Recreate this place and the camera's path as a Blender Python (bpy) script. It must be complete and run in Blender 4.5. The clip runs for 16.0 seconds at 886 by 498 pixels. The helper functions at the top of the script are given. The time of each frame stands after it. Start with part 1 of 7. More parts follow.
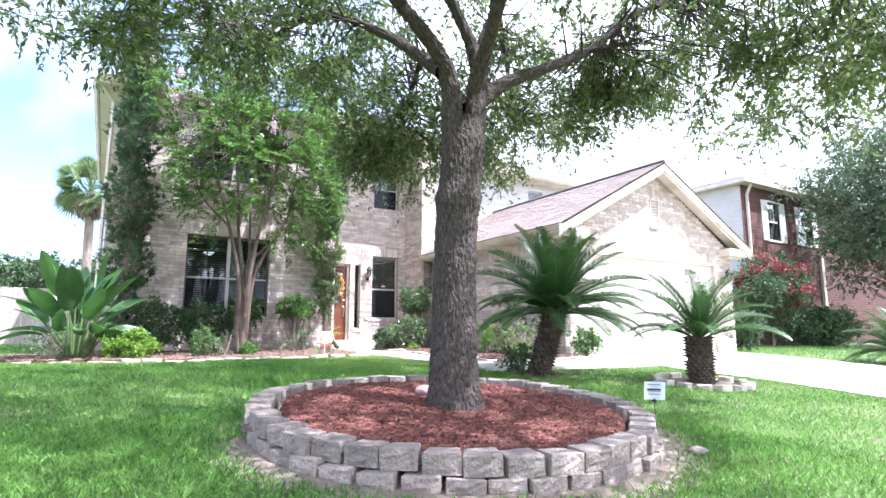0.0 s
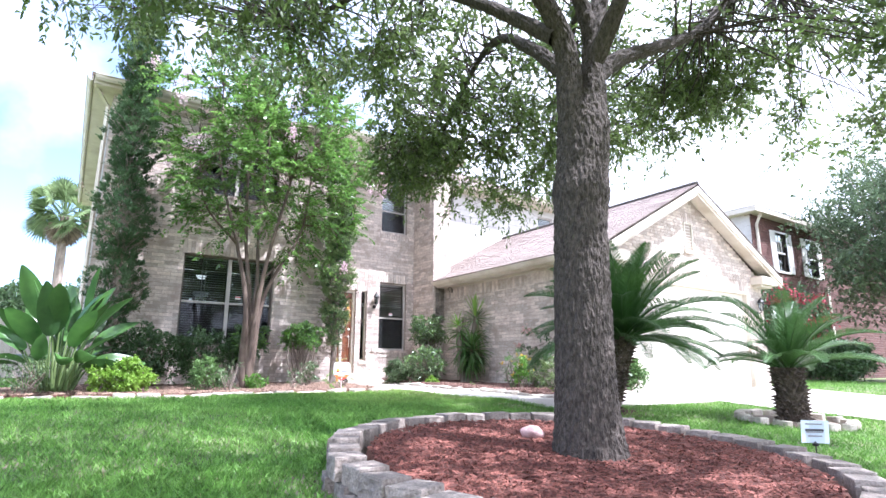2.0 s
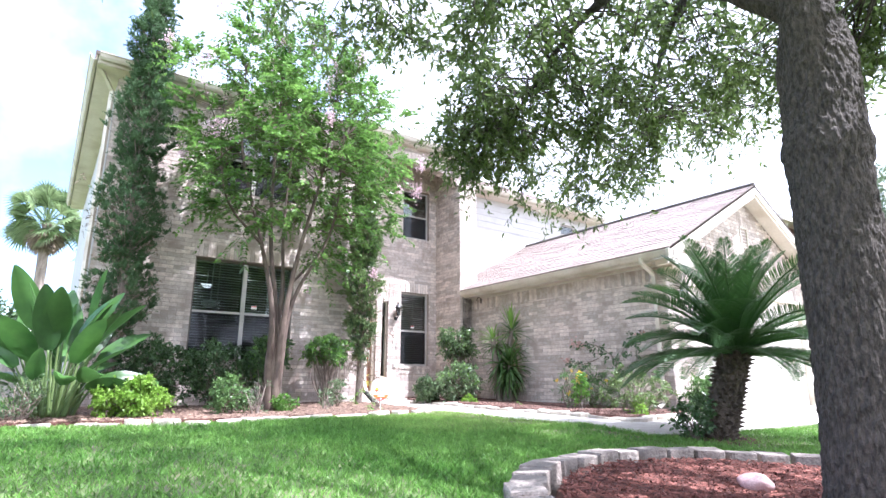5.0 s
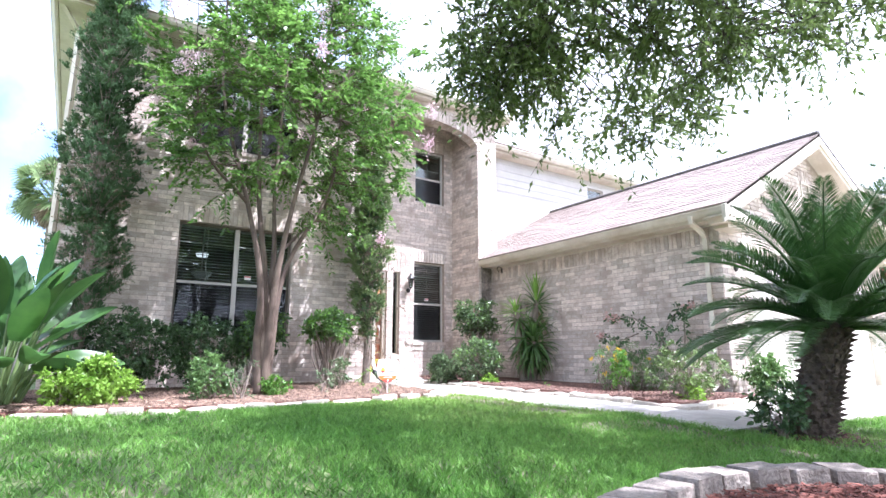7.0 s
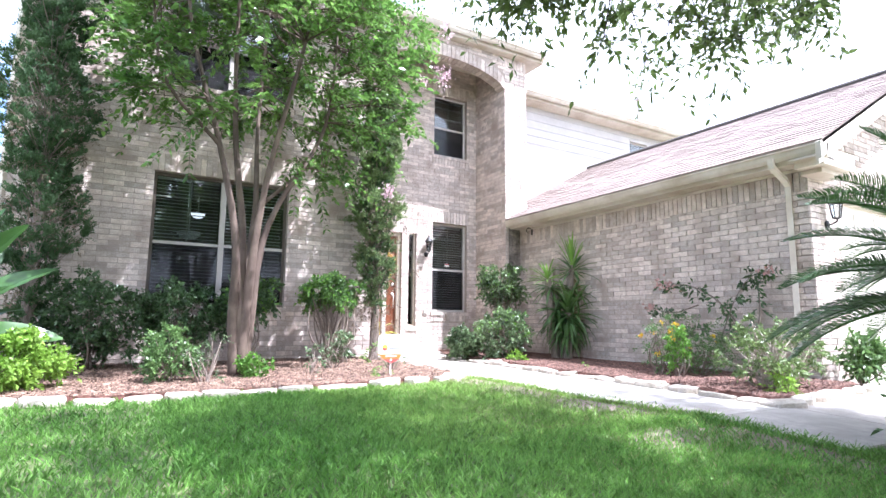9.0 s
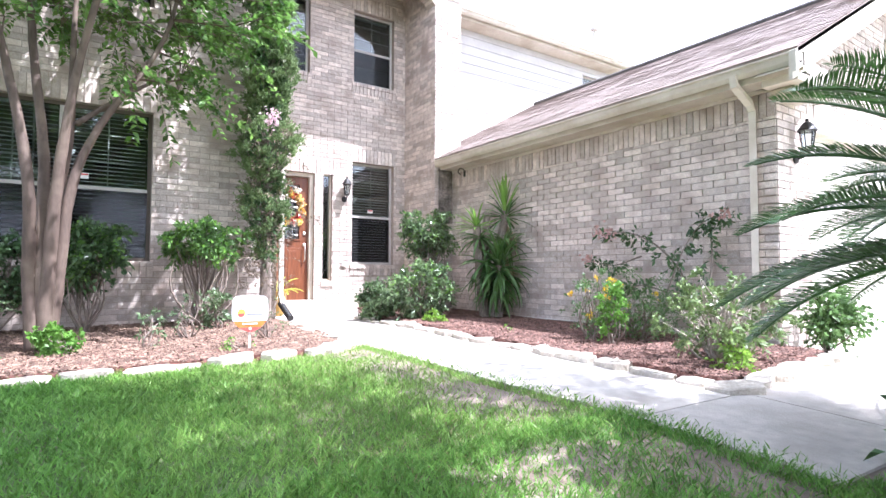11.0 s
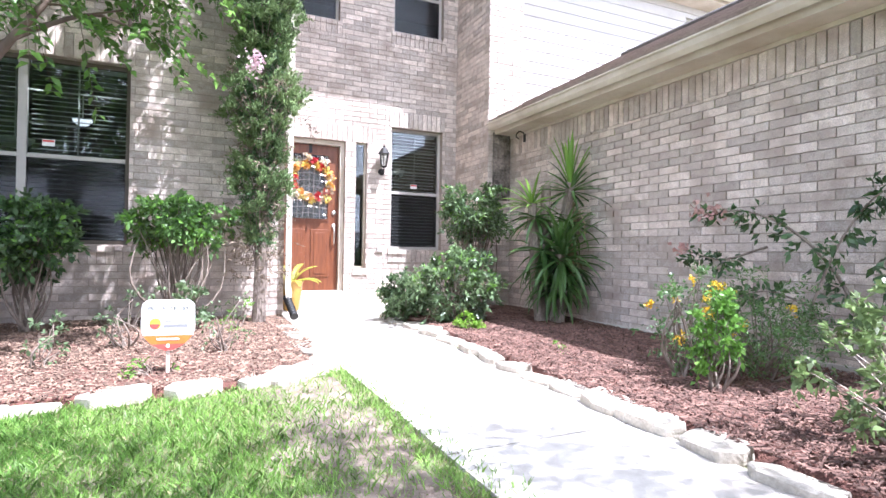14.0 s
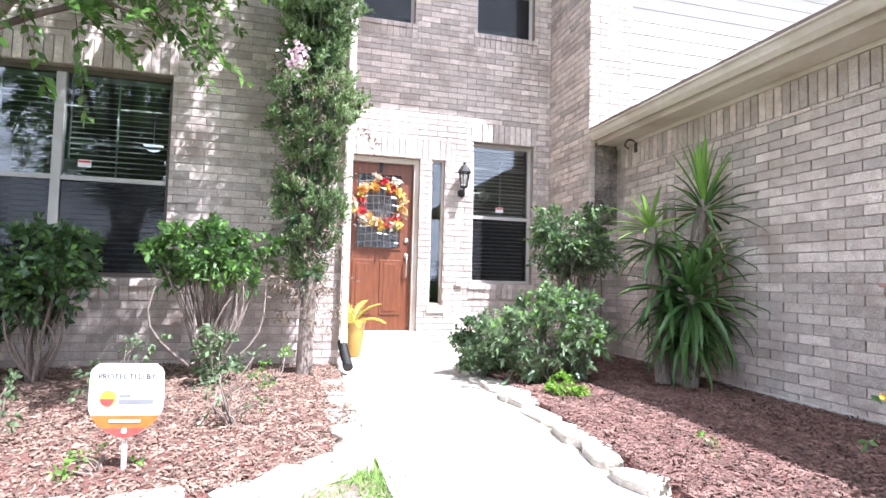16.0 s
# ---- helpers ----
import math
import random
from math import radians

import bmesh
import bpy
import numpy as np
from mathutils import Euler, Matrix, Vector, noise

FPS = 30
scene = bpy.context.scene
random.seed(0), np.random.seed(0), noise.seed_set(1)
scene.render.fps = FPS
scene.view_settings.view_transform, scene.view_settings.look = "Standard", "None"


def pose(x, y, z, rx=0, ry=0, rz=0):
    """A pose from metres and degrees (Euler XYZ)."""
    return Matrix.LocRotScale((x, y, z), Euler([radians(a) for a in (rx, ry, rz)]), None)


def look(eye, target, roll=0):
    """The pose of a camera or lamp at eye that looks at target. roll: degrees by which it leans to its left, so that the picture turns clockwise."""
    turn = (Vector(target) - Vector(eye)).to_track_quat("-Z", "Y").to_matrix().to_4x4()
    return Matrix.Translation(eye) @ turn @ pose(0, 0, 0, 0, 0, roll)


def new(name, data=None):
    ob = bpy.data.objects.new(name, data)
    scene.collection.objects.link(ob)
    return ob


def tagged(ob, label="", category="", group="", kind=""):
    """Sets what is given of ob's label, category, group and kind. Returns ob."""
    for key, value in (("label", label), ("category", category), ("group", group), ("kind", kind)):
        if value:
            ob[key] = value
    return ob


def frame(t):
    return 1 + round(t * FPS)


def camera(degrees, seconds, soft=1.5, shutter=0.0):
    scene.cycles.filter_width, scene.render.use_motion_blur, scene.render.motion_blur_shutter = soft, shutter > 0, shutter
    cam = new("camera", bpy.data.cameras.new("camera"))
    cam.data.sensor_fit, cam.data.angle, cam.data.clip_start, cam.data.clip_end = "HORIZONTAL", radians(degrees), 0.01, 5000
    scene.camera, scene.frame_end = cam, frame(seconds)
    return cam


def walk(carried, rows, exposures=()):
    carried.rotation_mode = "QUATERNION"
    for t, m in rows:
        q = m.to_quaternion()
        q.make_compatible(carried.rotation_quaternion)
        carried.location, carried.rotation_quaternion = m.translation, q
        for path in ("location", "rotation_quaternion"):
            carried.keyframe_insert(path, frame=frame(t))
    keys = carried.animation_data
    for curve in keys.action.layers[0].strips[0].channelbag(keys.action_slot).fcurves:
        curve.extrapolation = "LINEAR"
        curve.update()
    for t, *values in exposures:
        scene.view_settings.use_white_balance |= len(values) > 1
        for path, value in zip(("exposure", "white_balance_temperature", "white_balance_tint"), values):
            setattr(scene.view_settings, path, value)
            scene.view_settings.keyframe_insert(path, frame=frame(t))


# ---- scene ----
cam = camera(77.8, 16.0)
METRES, EYE, TILT, LEAN, TURN = 11.18, 0.86, 0.0, 0.0, -31.4
ROWS = [
    (0.0, 0.0, 0.0, 0.0, -0.01, 8.46, -0.09),
    (0.5, -0.022, 0.0269, -0.0004, -1.35, 9.34, -0.21),
    (1.0, -0.0465, 0.0513, -0.0035, -3.11, 10.06, -0.18),
    (1.5, -0.069, 0.0807, -0.0062, -3.27, 11.56, -0.18),
    (2.0, -0.0954, 0.0991, -0.0073, -2.6, 12.04, -0.22),
    (2.5, -0.1236, 0.1106, -0.0061, -2.74, 12.5, -0.21),
    (3.0, -0.148, 0.1265, -0.0074, -1.36, 12.65, -0.25),
    (3.5, -0.1646, 0.1418, -0.0041, -1.82, 12.78, -0.21),
    (6.0, -0.1964, 0.2642, -0.0028, -5.22, 13.67, -0.02),
    (6.5, -0.1899, 0.2928, -0.0022, -4.57, 11.97, -0.01),
    (7.0, -0.1815, 0.332, 0.0028, -2.38, 11.0, -0.02),
    (7.5, -0.1749, 0.3658, 0.004, 0.19, 10.71, -0.14),
    (8.0, -0.1735, 0.398, 0.0071, 0.96, 9.16, -0.21),
    (10.5, -0.1092, 0.5643, 0.013, -1.31, 5.01, -0.12),
    (11.0, -0.0869, 0.5923, 0.0167, -2.73, 2.6, -0.15),
    (11.5, -0.0654, 0.6173, 0.0208, -3.83, 1.78, -0.15),
    (12.0, -0.0456, 0.6425, 0.0223, -3.59, 1.79, -0.29),
    (12.5, -0.0349, 0.6662, 0.0194, -1.37, 1.3, -0.43),
    (13.0, -0.0299, 0.6926, 0.0233, 2.0, 0.6, -0.62),
    (13.5, -0.028, 0.7233, 0.023, 5.02, 0.33, -0.82),
    (14.0, -0.0289, 0.7528, 0.0274, 6.84, 0.47, -0.94),
    (14.5, -0.0314, 0.7862, 0.0284, 9.25, 1.37, -1.1),
    (15.0, -0.0361, 0.8127, 0.0321, 11.02, 2.04, -1.23),
    (15.5, -0.0395, 0.8444, 0.0317, 13.58, 2.63, -1.33),
    (16.0, -0.0379, 0.8694, 0.035, 16.68, 3.26, -1.44),
]
walk(cam, [(t, pose(0, 0, EYE, TILT, LEAN, TURN) @ pose(METRES * x, METRES * y, METRES * z, 90 + pitch, roll, yaw)) for t, x, y, z, yaw, pitch, roll in ROWS],
     exposures=[(0.0, 1.56, 5600, 21), (6.0, 1.70, 5600, 21), (8.0, 1.72, 5600, 21), (11.0, 1.85, 5600, 21), (16.0, 1.75, 5600, 21)])

# ---------------------------------------------------------------- light
SUN = Vector((0.33, -0.415, 1.0)).normalized()
world = bpy.data.worlds.new("sky")
scene.world = world
world.use_nodes = True
wn, wl = world.node_tree.nodes, world.node_tree.links
wn.clear()
sky = wn.new("ShaderNodeTexSky")
sky.sky_type, sky.sun_disc = "NISHITA", False
sky.sun_elevation = math.asin(SUN.z)
sky.sun_rotation = math.atan2(SUN.x, SUN.y)
sky.dust_density, sky.air_density, sky.ozone_density = 0.8, 1.0, 1.0
tc = wn.new("ShaderNodeTexCoord")
cl = wn.new("ShaderNodeTexNoise")
cl.inputs["Scale"].default_value, cl.inputs["Detail"].default_value = 2.2, 7
cr = wn.new("ShaderNodeValToRGB")
cr.color_ramp.elements[0].position, cr.color_ramp.elements[1].position = 0.40, 0.66
mixc = wn.new("ShaderNodeMix")
mixc.data_type = "RGBA"
mixc.inputs[7].default_value = (6.8, 7.1, 7.4, 1)
bg, wo = wn.new("ShaderNodeBackground"), wn.new("ShaderNodeOutputWorld")
bg.inputs["Strength"].default_value = 0.15
cm = wn.new("ShaderNodeMapping")
cm.inputs["Location"].default_value = (0.9, 0.35, 0.4)
wl.new(tc.outputs["Generated"], cm.inputs["Vector"])
wl.new(cm.outputs["Vector"], cl.inputs["Vector"])
toward = wn.new("ShaderNodeVectorMath")
toward.operation = "DOT_PRODUCT"
toward.inputs[1].default_value = (0.62, -0.78, 0.0)
wl.new(tc.outputs["Generated"], toward.inputs[0])
haze = wn.new("ShaderNodeMath")
haze.operation = "MULTIPLY_ADD"
haze.inputs[1].default_value, haze.inputs[2].default_value = 0.75, 0.46
wl.new(toward.outputs["Value"], haze.inputs[0])
both = wn.new("ShaderNodeMath")
both.operation = "ADD"
wl.new(haze.outputs[0], both.inputs[0])
wl.new(cl.outputs["Fac"], both.inputs[1])
wl.new(both.outputs[0], cr.inputs["Fac"])
wl.new(cr.outputs["Color"], mixc.inputs[0])
wl.new(sky.outputs["Color"], mixc.inputs[6])
wl.new(mixc.outputs[2], bg.inputs["Color"])
wl.new(bg.outputs["Background"], wo.inputs["Surface"])
sun = new("sun", bpy.data.lights.new("sun", "SUN"))
sun.data.energy, sun.data.angle, sun.data.color = 5.0, radians(0.55), (1.0, 0.97, 0.92)
sun.matrix_world = look(SUN * 60, (0, 0, 0))

# ---------------------------------------------------------------- materials


def material(name, a, b, rough=0.8, scale=6.0, fine=0.0, bump=0.0, bump_scale=60.0, metal=0.0, spec=0.4, c=None, piece=0.0,
             stain=None, stain_scale=0.8, stretch=(1, 1, 1), trans=0.0):
    """Two colours mixed by noise at two scales, with optional stain colour, per-piece value shift and fine relief."""
    m = bpy.data.materials.new(name)
    m.use_nodes = True
    n, l = m.node_tree.nodes, m.node_tree.links
    p = n["Principled BSDF"]
    co = n.new("ShaderNodeTexCoord")
    mp = n.new("ShaderNodeMapping")
    mp.inputs["Scale"].default_value = stretch
    geo = n.new("ShaderNodeNewGeometry")
    l.new(geo.outputs["Position"], mp.inputs["Vector"])
    t = n.new("ShaderNodeTexNoise")
    t.inputs["Scale"].default_value, t.inputs["Detail"].default_value, t.inputs["Roughness"].default_value = scale, 6, 0.62
    l.new(mp.outputs["Vector"], t.inputs["Vector"])
    r = n.new("ShaderNodeValToRGB")
    r.color_ramp.elements[0].position, r.color_ramp.elements[1].position = 0.34, 0.66
    r.color_ramp.elements[0].color, r.color_ramp.elements[1].color = (*a, 1), (*b, 1)
    if c:
        e = r.color_ramp.elements.new(0.5)
        e.color = (*c, 1)
    l.new(t.outputs["Fac"], r.inputs["Fac"])
    out = r.outputs["Color"]
    if fine:
        t2 = n.new("ShaderNodeTexNoise")
        t2.inputs["Scale"].default_value, t2.inputs["Detail"].default_value = scale * 9, 4
        l.new(mp.outputs["Vector"], t2.inputs["Vector"])
        h = n.new("ShaderNodeHueSaturation")
        v = n.new("ShaderNodeMapRange")
        v.inputs["From Min"].default_value, v.inputs["From Max"].default_value = 0.3, 0.7
        v.inputs["To Min"].default_value, v.inputs["To Max"].default_value = 1 - fine, 1 + fine
        l.new(t2.outputs["Fac"], v.inputs["Value"])
        l.new(v.outputs["Result"], h.inputs["Value"])
        l.new(out, h.inputs["Color"])
        out = h.outputs["Color"]
    if piece:
        oi = n.new("ShaderNodeObjectInfo")
        add = n.new("ShaderNodeMath")
        add.operation = "ADD"
        l.new(oi.outputs["Random"], add.inputs[0])
        l.new(geo.outputs["Random Per Island"], add.inputs[1])
        fr = n.new("ShaderNodeMath")
        fr.operation = "FRACT"
        l.new(add.outputs[0], fr.inputs[0])
        v = n.new("ShaderNodeMapRange")
        v.inputs["To Min"].default_value, v.inputs["To Max"].default_value = 1 - piece, 1 + piece * 0.7
        l.new(fr.outputs[0], v.inputs["Value"])
        h = n.new("ShaderNodeHueSaturation")
        l.new(v.outputs["Result"], h.inputs["Value"])
        l.new(out, h.inputs["Color"])
        out = h.outputs["Color"]
    if stain:
        t3 = n.new("ShaderNodeTexNoise")
        t3.inputs["Scale"].default_value, t3.inputs["Detail"].default_value = stain_scale, 8
        l.new(geo.outputs["Position"], t3.inputs["Vector"])
        r3 = n.new("ShaderNodeMapRange")
        r3.inputs["From Min"].default_value, r3.inputs["From Max"].default_value = 0.5, 0.72
        l.new(t3.outputs["Fac"], r3.inputs["Value"])
        mx = n.new("ShaderNodeMix")
        mx.data_type = "RGBA"
        mx.inputs[7].default_value = (*stain, 1)
        l.new(r3.outputs["Result"], mx.inputs[0])
        l.new(out, mx.inputs[6])
        out = mx.outputs[2]
    l.new(out, p.inputs["Base Color"])
    p.inputs["Roughness"].default_value, p.inputs["Metallic"].default_value = rough, metal
    p.inputs["Specular IOR Level"].default_value = spec
    if bump:
        tb = n.new("ShaderNodeTexNoise")
        tb.inputs["Scale"].default_value, tb.inputs["Detail"].default_value = bump_scale, 5
        l.new(mp.outputs["Vector"], tb.inputs["Vector"])
        bm_ = n.new("ShaderNodeBump")
        bm_.inputs["Strength"].default_value, bm_.inputs["Distance"].default_value = bump, 0.02
        l.new(tb.outputs["Fac"], bm_.inputs["Height"])
        l.new(bm_.outputs["Normal"], p.inputs["Normal"])
    if trans:
        tr = n.new("ShaderNodeBsdfTranslucent")
        l.new(out, tr.inputs["Color"])
        ms = n.new("ShaderNodeMixShader")
        ms.inputs[0].default_value = trans
        l.new(p.outputs["BSDF"], ms.inputs[1])
        l.new(tr.outputs["BSDF"], ms.inputs[2])
        l.new(ms.outputs["Shader"], n["Material Output"].inputs["Surface"])
    return m


def leaf_material(name, a, b, rough=0.36, trans=0.35, spread=0.42):
    return material(name, a, b, rough, 1.6, 0.0, piece=spread, trans=trans, spec=0.45)


BRICK = material("pale_brick", (0.50, 0.415, 0.355), (0.665, 0.585, 0.52), 0.9, 13, 0.24, 0.45, 70, piece=0.30, stain=(0.36, 0.285, 0.235), stain_scale=2.6)
MORTAR = material("mortar", (0.33, 0.275, 0.23), (0.43, 0.37, 0.315), 0.95, 14, 0.14, 0.3, 120)
REDBRICK = material("red_brick", (0.095, 0.048, 0.042), (0.165, 0.083, 0.072), 0.9, 7, 0.15, 0.3, 80, piece=0.25)
SIDING = material("siding_paint", (0.50, 0.485, 0.465), (0.57, 0.555, 0.535), 0.7, 1.5, 0.03, 0.05, 40)
TRIM = material("trim_paint", (0.57, 0.51, 0.425), (0.64, 0.585, 0.50), 0.55, 2.0, 0.05, 0.04, 40, stain=(0.44, 0.37, 0.28), stain_scale=1.5)
SHINGLE = material("shingle", (0.225, 0.178, 0.155), (0.31, 0.255, 0.225), 0.95, 12, 0.14, 0.3, 150, piece=0.12)
GREYSHINGLE = material("grey_shingle", (0.27, 0.26, 0.25), (0.37, 0.36, 0.345), 0.95, 12, 0.2, 0.4, 150, piece=0.18)
CONCRETE = material("concrete", (0.405, 0.37, 0.325), (0.51, 0.475, 0.425), 0.9, 1.4, 0.12, 0.3, 70, stain=(0.33, 0.295, 0.255), stain_scale=1.5)
STONE = material("limestone", (0.40, 0.355, 0.29), (0.57, 0.515, 0.43), 0.9, 6, 0.15, 0.6, 30, piece=0.16)
BLOCK = material("wall_block", (0.235, 0.195, 0.165), (0.35, 0.30, 0.255), 0.95, 7, 0.24, 0.9, 45, piece=0.24, stain=(0.17, 0.148, 0.13), stain_scale=5)
SOIL = material("lawn_soil", (0.075, 0.12, 0.035), (0.15, 0.18, 0.07), 0.95, 5, 0.25, 0.5, 60, stain=(0.22, 0.18, 0.13), stain_scale=1.1)
DIRT = material("bare_dirt", (0.15, 0.115, 0.088), (0.25, 0.20, 0.16), 0.95, 6, 0.2, 0.6, 50)
MULCH = material("mulch", (0.085, 0.036, 0.027), (0.17, 0.078, 0.057), 0.9, 22, 0.3, 0.8, 70)
CHIP = material("red_mulch", (0.115, 0.038, 0.028), (0.24, 0.092, 0.066), 0.85, 8, 0.1, 0.2, 80, piece=0.55)
PALECHIP = material("faded_mulch", (0.080, 0.041, 0.031), (0.22, 0.128, 0.098), 0.85, 8, 0.1, 0.2, 80, piece=0.55)
# lighter copy of the faded mulch, with the front bed's sunlight in its colour
LITCHIP = material("sunlit_tint_mulch", (0.105, 0.064, 0.046), (0.31, 0.21, 0.152), 0.85, 8, 0.1, 0.2, 80, piece=0.6)
GRASS = material("grass_blade", (0.125, 0.285, 0.050), (0.235, 0.43, 0.095), 0.42, 0.9, 0.0, piece=0.45, trans=0.42, spec=0.35)
BARK = material("oak_bark", (0.032, 0.026, 0.021), (0.108, 0.089, 0.074), 0.95, 46, 0.35, 1.0, 80, stretch=(1, 1, 0.42))
OAKLEAF = leaf_material("oak_leaf", (0.095, 0.15, 0.044), (0.175, 0.245, 0.074), 0.30, 0.5)
DARKWIN = material("interior", (0.10, 0.09, 0.08), (0.14, 0.125, 0.11), 0.9, 2)
FRAMEMAT = material("window_frame", (0.40, 0.37, 0.34), (0.47, 0.44, 0.40), 0.5, 3)
# dark brown frame colour with the window reveal's shadow put into it
SHADEFRAME = material("shade_toned_frame", (0.085, 0.066, 0.053), (0.13, 0.105, 0.085), 0.5, 3)
BLIND = material("blind_slat", (0.40, 0.40, 0.38), (0.47, 0.47, 0.45), 0.5, 3)
DOORWOOD = material("stained_door", (0.125, 0.040, 0.017), (0.20, 0.068, 0.028), 0.38, 5, 0.1, 0.1, 60, stretch=(6, 6, 0.6), spec=0.5)
NICKEL = material("satin_nickel", (0.60, 0.57, 0.52), (0.68, 0.65, 0.60), 0.3, 8, metal=1.0)
BLACKMETAL = material("black_metal", (0.012, 0.012, 0.012), (0.025, 0.024, 0.022), 0.45, 10)
WHITEPAINT = material("white_paint", (0.74, 0.72, 0.69), (0.80, 0.785, 0.76), 0.5, 2, 0.02)
GARAGEDOOR = material("garage_door_paint", (0.66, 0.61, 0.53), (0.72, 0.67, 0.59), 0.5, 1.5, 0.03)
GUTTERBLACK = material("gutter_shade", (0.05, 0.045, 0.04), (0.09, 0.08, 0.07), 0.8, 8)


def glass_material(name, tint, rough=0.0):
    m = bpy.data.materials.new(name)
    m.use_nodes = True
    p = m.node_tree.nodes["Principled BSDF"]
    p.inputs["Base Color"].default_value = (*tint, 1)
    p.inputs["Transmission Weight"].default_value, p.inputs["Roughness"].default_value, p.inputs["IOR"].default_value = 1.0, rough, 1.7
    return m


GLASS = glass_material("window_glass", (0.62, 0.72, 0.70))
SCREEN = material("insect_screen", (0.012, 0.012, 0.013), (0.018, 0.018, 0.019), 0.8, 6)
_n, _l = SCREEN.node_tree.nodes, SCREEN.node_tree.links
_t, _m = _n.new("ShaderNodeBsdfTransparent"), _n.new("ShaderNodeMixShader")
_m.inputs[0].default_value = 0.36
_l.new(_t.outputs["BSDF"], _m.inputs[1])
_l.new(_n["Principled BSDF"].outputs["BSDF"], _m.inputs[2])
_l.new(_m.outputs["Shader"], _n["Material Output"].inputs["Surface"])
FROST = glass_material("leaded_glass", (0.72, 0.80, 0.80), 0.25)

# ---------------------------------------------------------------- mesh helpers


def part(name, bm, mat, parent=None, label="", smooth=False):
    me = bpy.data.meshes.new(name)
    bm.to_mesh(me)
    bm.free()
    me.materials.append(mat)
    if smooth:
        me.polygons.foreach_set("use_smooth", [True] * len(me.polygons))
    ob = new(name, me)
    ob.parent = parent
    return tagged(ob, label)


def raw(name, verts, faces, mat, parent=None, label="", smooth=False):
    me = bpy.data.meshes.new(name)
    me.from_pydata(verts, [], faces)
    me.materials.append(mat)
    if smooth:
        me.polygons.foreach_set("use_smooth", [True] * len(me.polygons))
    ob = new(name, me)
    ob.parent = parent
    return tagged(ob, label)


def many(name, verts, polys, corners, mat, parent=None, label="", smooth=False):
    """Large mesh from arrays: verts (n,3) and polys (m,corners)."""
    me = bpy.data.meshes.new(name)
    verts, polys = np.asarray(verts, dtype=np.float32), np.asarray(polys, dtype=np.int32)
    me.vertices.add(len(verts))
    me.vertices.foreach_set("co", verts.ravel())
    me.loops.add(polys.size)
    me.loops.foreach_set("vertex_index", polys.ravel())
    me.polygons.add(len(polys))
    me.polygons.foreach_set("loop_start", np.arange(0, polys.size, corners, dtype=np.int32))
    me.polygons.foreach_set("loop_total", np.full(len(polys), corners, dtype=np.int32))
    if smooth:
        me.polygons.foreach_set("use_smooth", np.ones(len(polys), dtype=bool))
    me.update(calc_edges=True)
    me.materials.append(mat)
    ob = new(name, me)
    ob.parent = parent
    return tagged(ob, label)


def subthing(name, parent, label=""):
    """An empty part that carries sub-parts."""
    ob = new(name)
    ob.empty_display_size = 0.1
    ob.parent = parent
    return tagged(ob, label)


def thing(name, label, category, at=(0, 0, 0), group="", kind=""):
    ob = new(name)
    ob.location = at
    ob.empty_display_size = 0.1
    bpy.context.view_layer.update()
    return tagged(ob, label, category, group, kind)


def box(bm, x0, y0, z0, x1, y1, z1, bevel=0.0):
    m = Matrix.Translation(((x0 + x1) / 2, (y0 + y1) / 2, (z0 + z1) / 2)) @ Matrix.Diagonal((abs(x1 - x0), abs(y1 - y0), abs(z1 - z0), 1))
    vs = bmesh.ops.create_cube(bm, size=1.0, matrix=m)["verts"]
    if bevel:
        es = list({e for v in vs for e in v.link_edges})
        bmesh.ops.bevel(bm, geom=es, offset=bevel, segments=2, affect="EDGES", profile=0.6)


def boxpart(name, dims, mat, parent=None, label="", bevel=0.0):
    bm = bmesh.new()
    box(bm, *dims, bevel)
    return part(name, bm, mat, parent, label)


def tube(points, radii, sides=8, bumpy=0.0, seed=0):
    """Verts and quads of a tapered tube along points."""
    rng = np.random.default_rng(seed)
    vs, fs = [], []
    pts = [Vector(p) for p in points]
    side = None
    for i, p in enumerate(pts):
        d = (pts[min(i + 1, len(pts) - 1)] - pts[max(i - 1, 0)]).normalized()
        if side is None:
            side = d.orthogonal().normalized()
        side = (side - d * side.dot(d)).normalized()
        up = d.cross(side)
        for k in range(sides):
            a = 2 * math.pi * k / sides
            r = radii[i] * (1 + bumpy * (rng.random() - 0.5))
            vs.append(p + side * math.cos(a) * r + up * math.sin(a) * r)
    for i in range(len(pts) - 1):
        for k in range(sides):
            a, b = i * sides + k, i * sides + (k + 1) % sides
            fs.append((a, b, b + sides, a + sides))
    fs.append(tuple(range(sides - 1, -1, -1)))
    fs.append(tuple(range(len(vs) - sides, len(vs))))
    return vs, fs


class Heap:
    """Collects pieces of one mesh."""

    def __init__(self):
        self.v, self.f = [], []

    def add(self, vs, fs):
        o = len(self.v)
        self.v += [tuple(v) for v in vs]
        self.f += [tuple(i + o for i in f) for f in fs]

    def box(self, x0, y0, z0, x1, y1, z1):
        self.add([(x0, y0, z0), (x1, y0, z0), (x1, y1, z0), (x0, y1, z0), (x0, y0, z1), (x1, y0, z1), (x1, y1, z1), (x0, y1, z1)],
                 [(3, 2, 1, 0), (4, 5, 6, 7), (0, 1, 5, 4), (1, 2, 6, 5), (2, 3, 7, 6), (3, 0, 4, 7)])

    def done(self, name, mat, parent=None, label="", smooth=False):
        return raw(name, self.v, self.f, mat, parent, label, smooth)


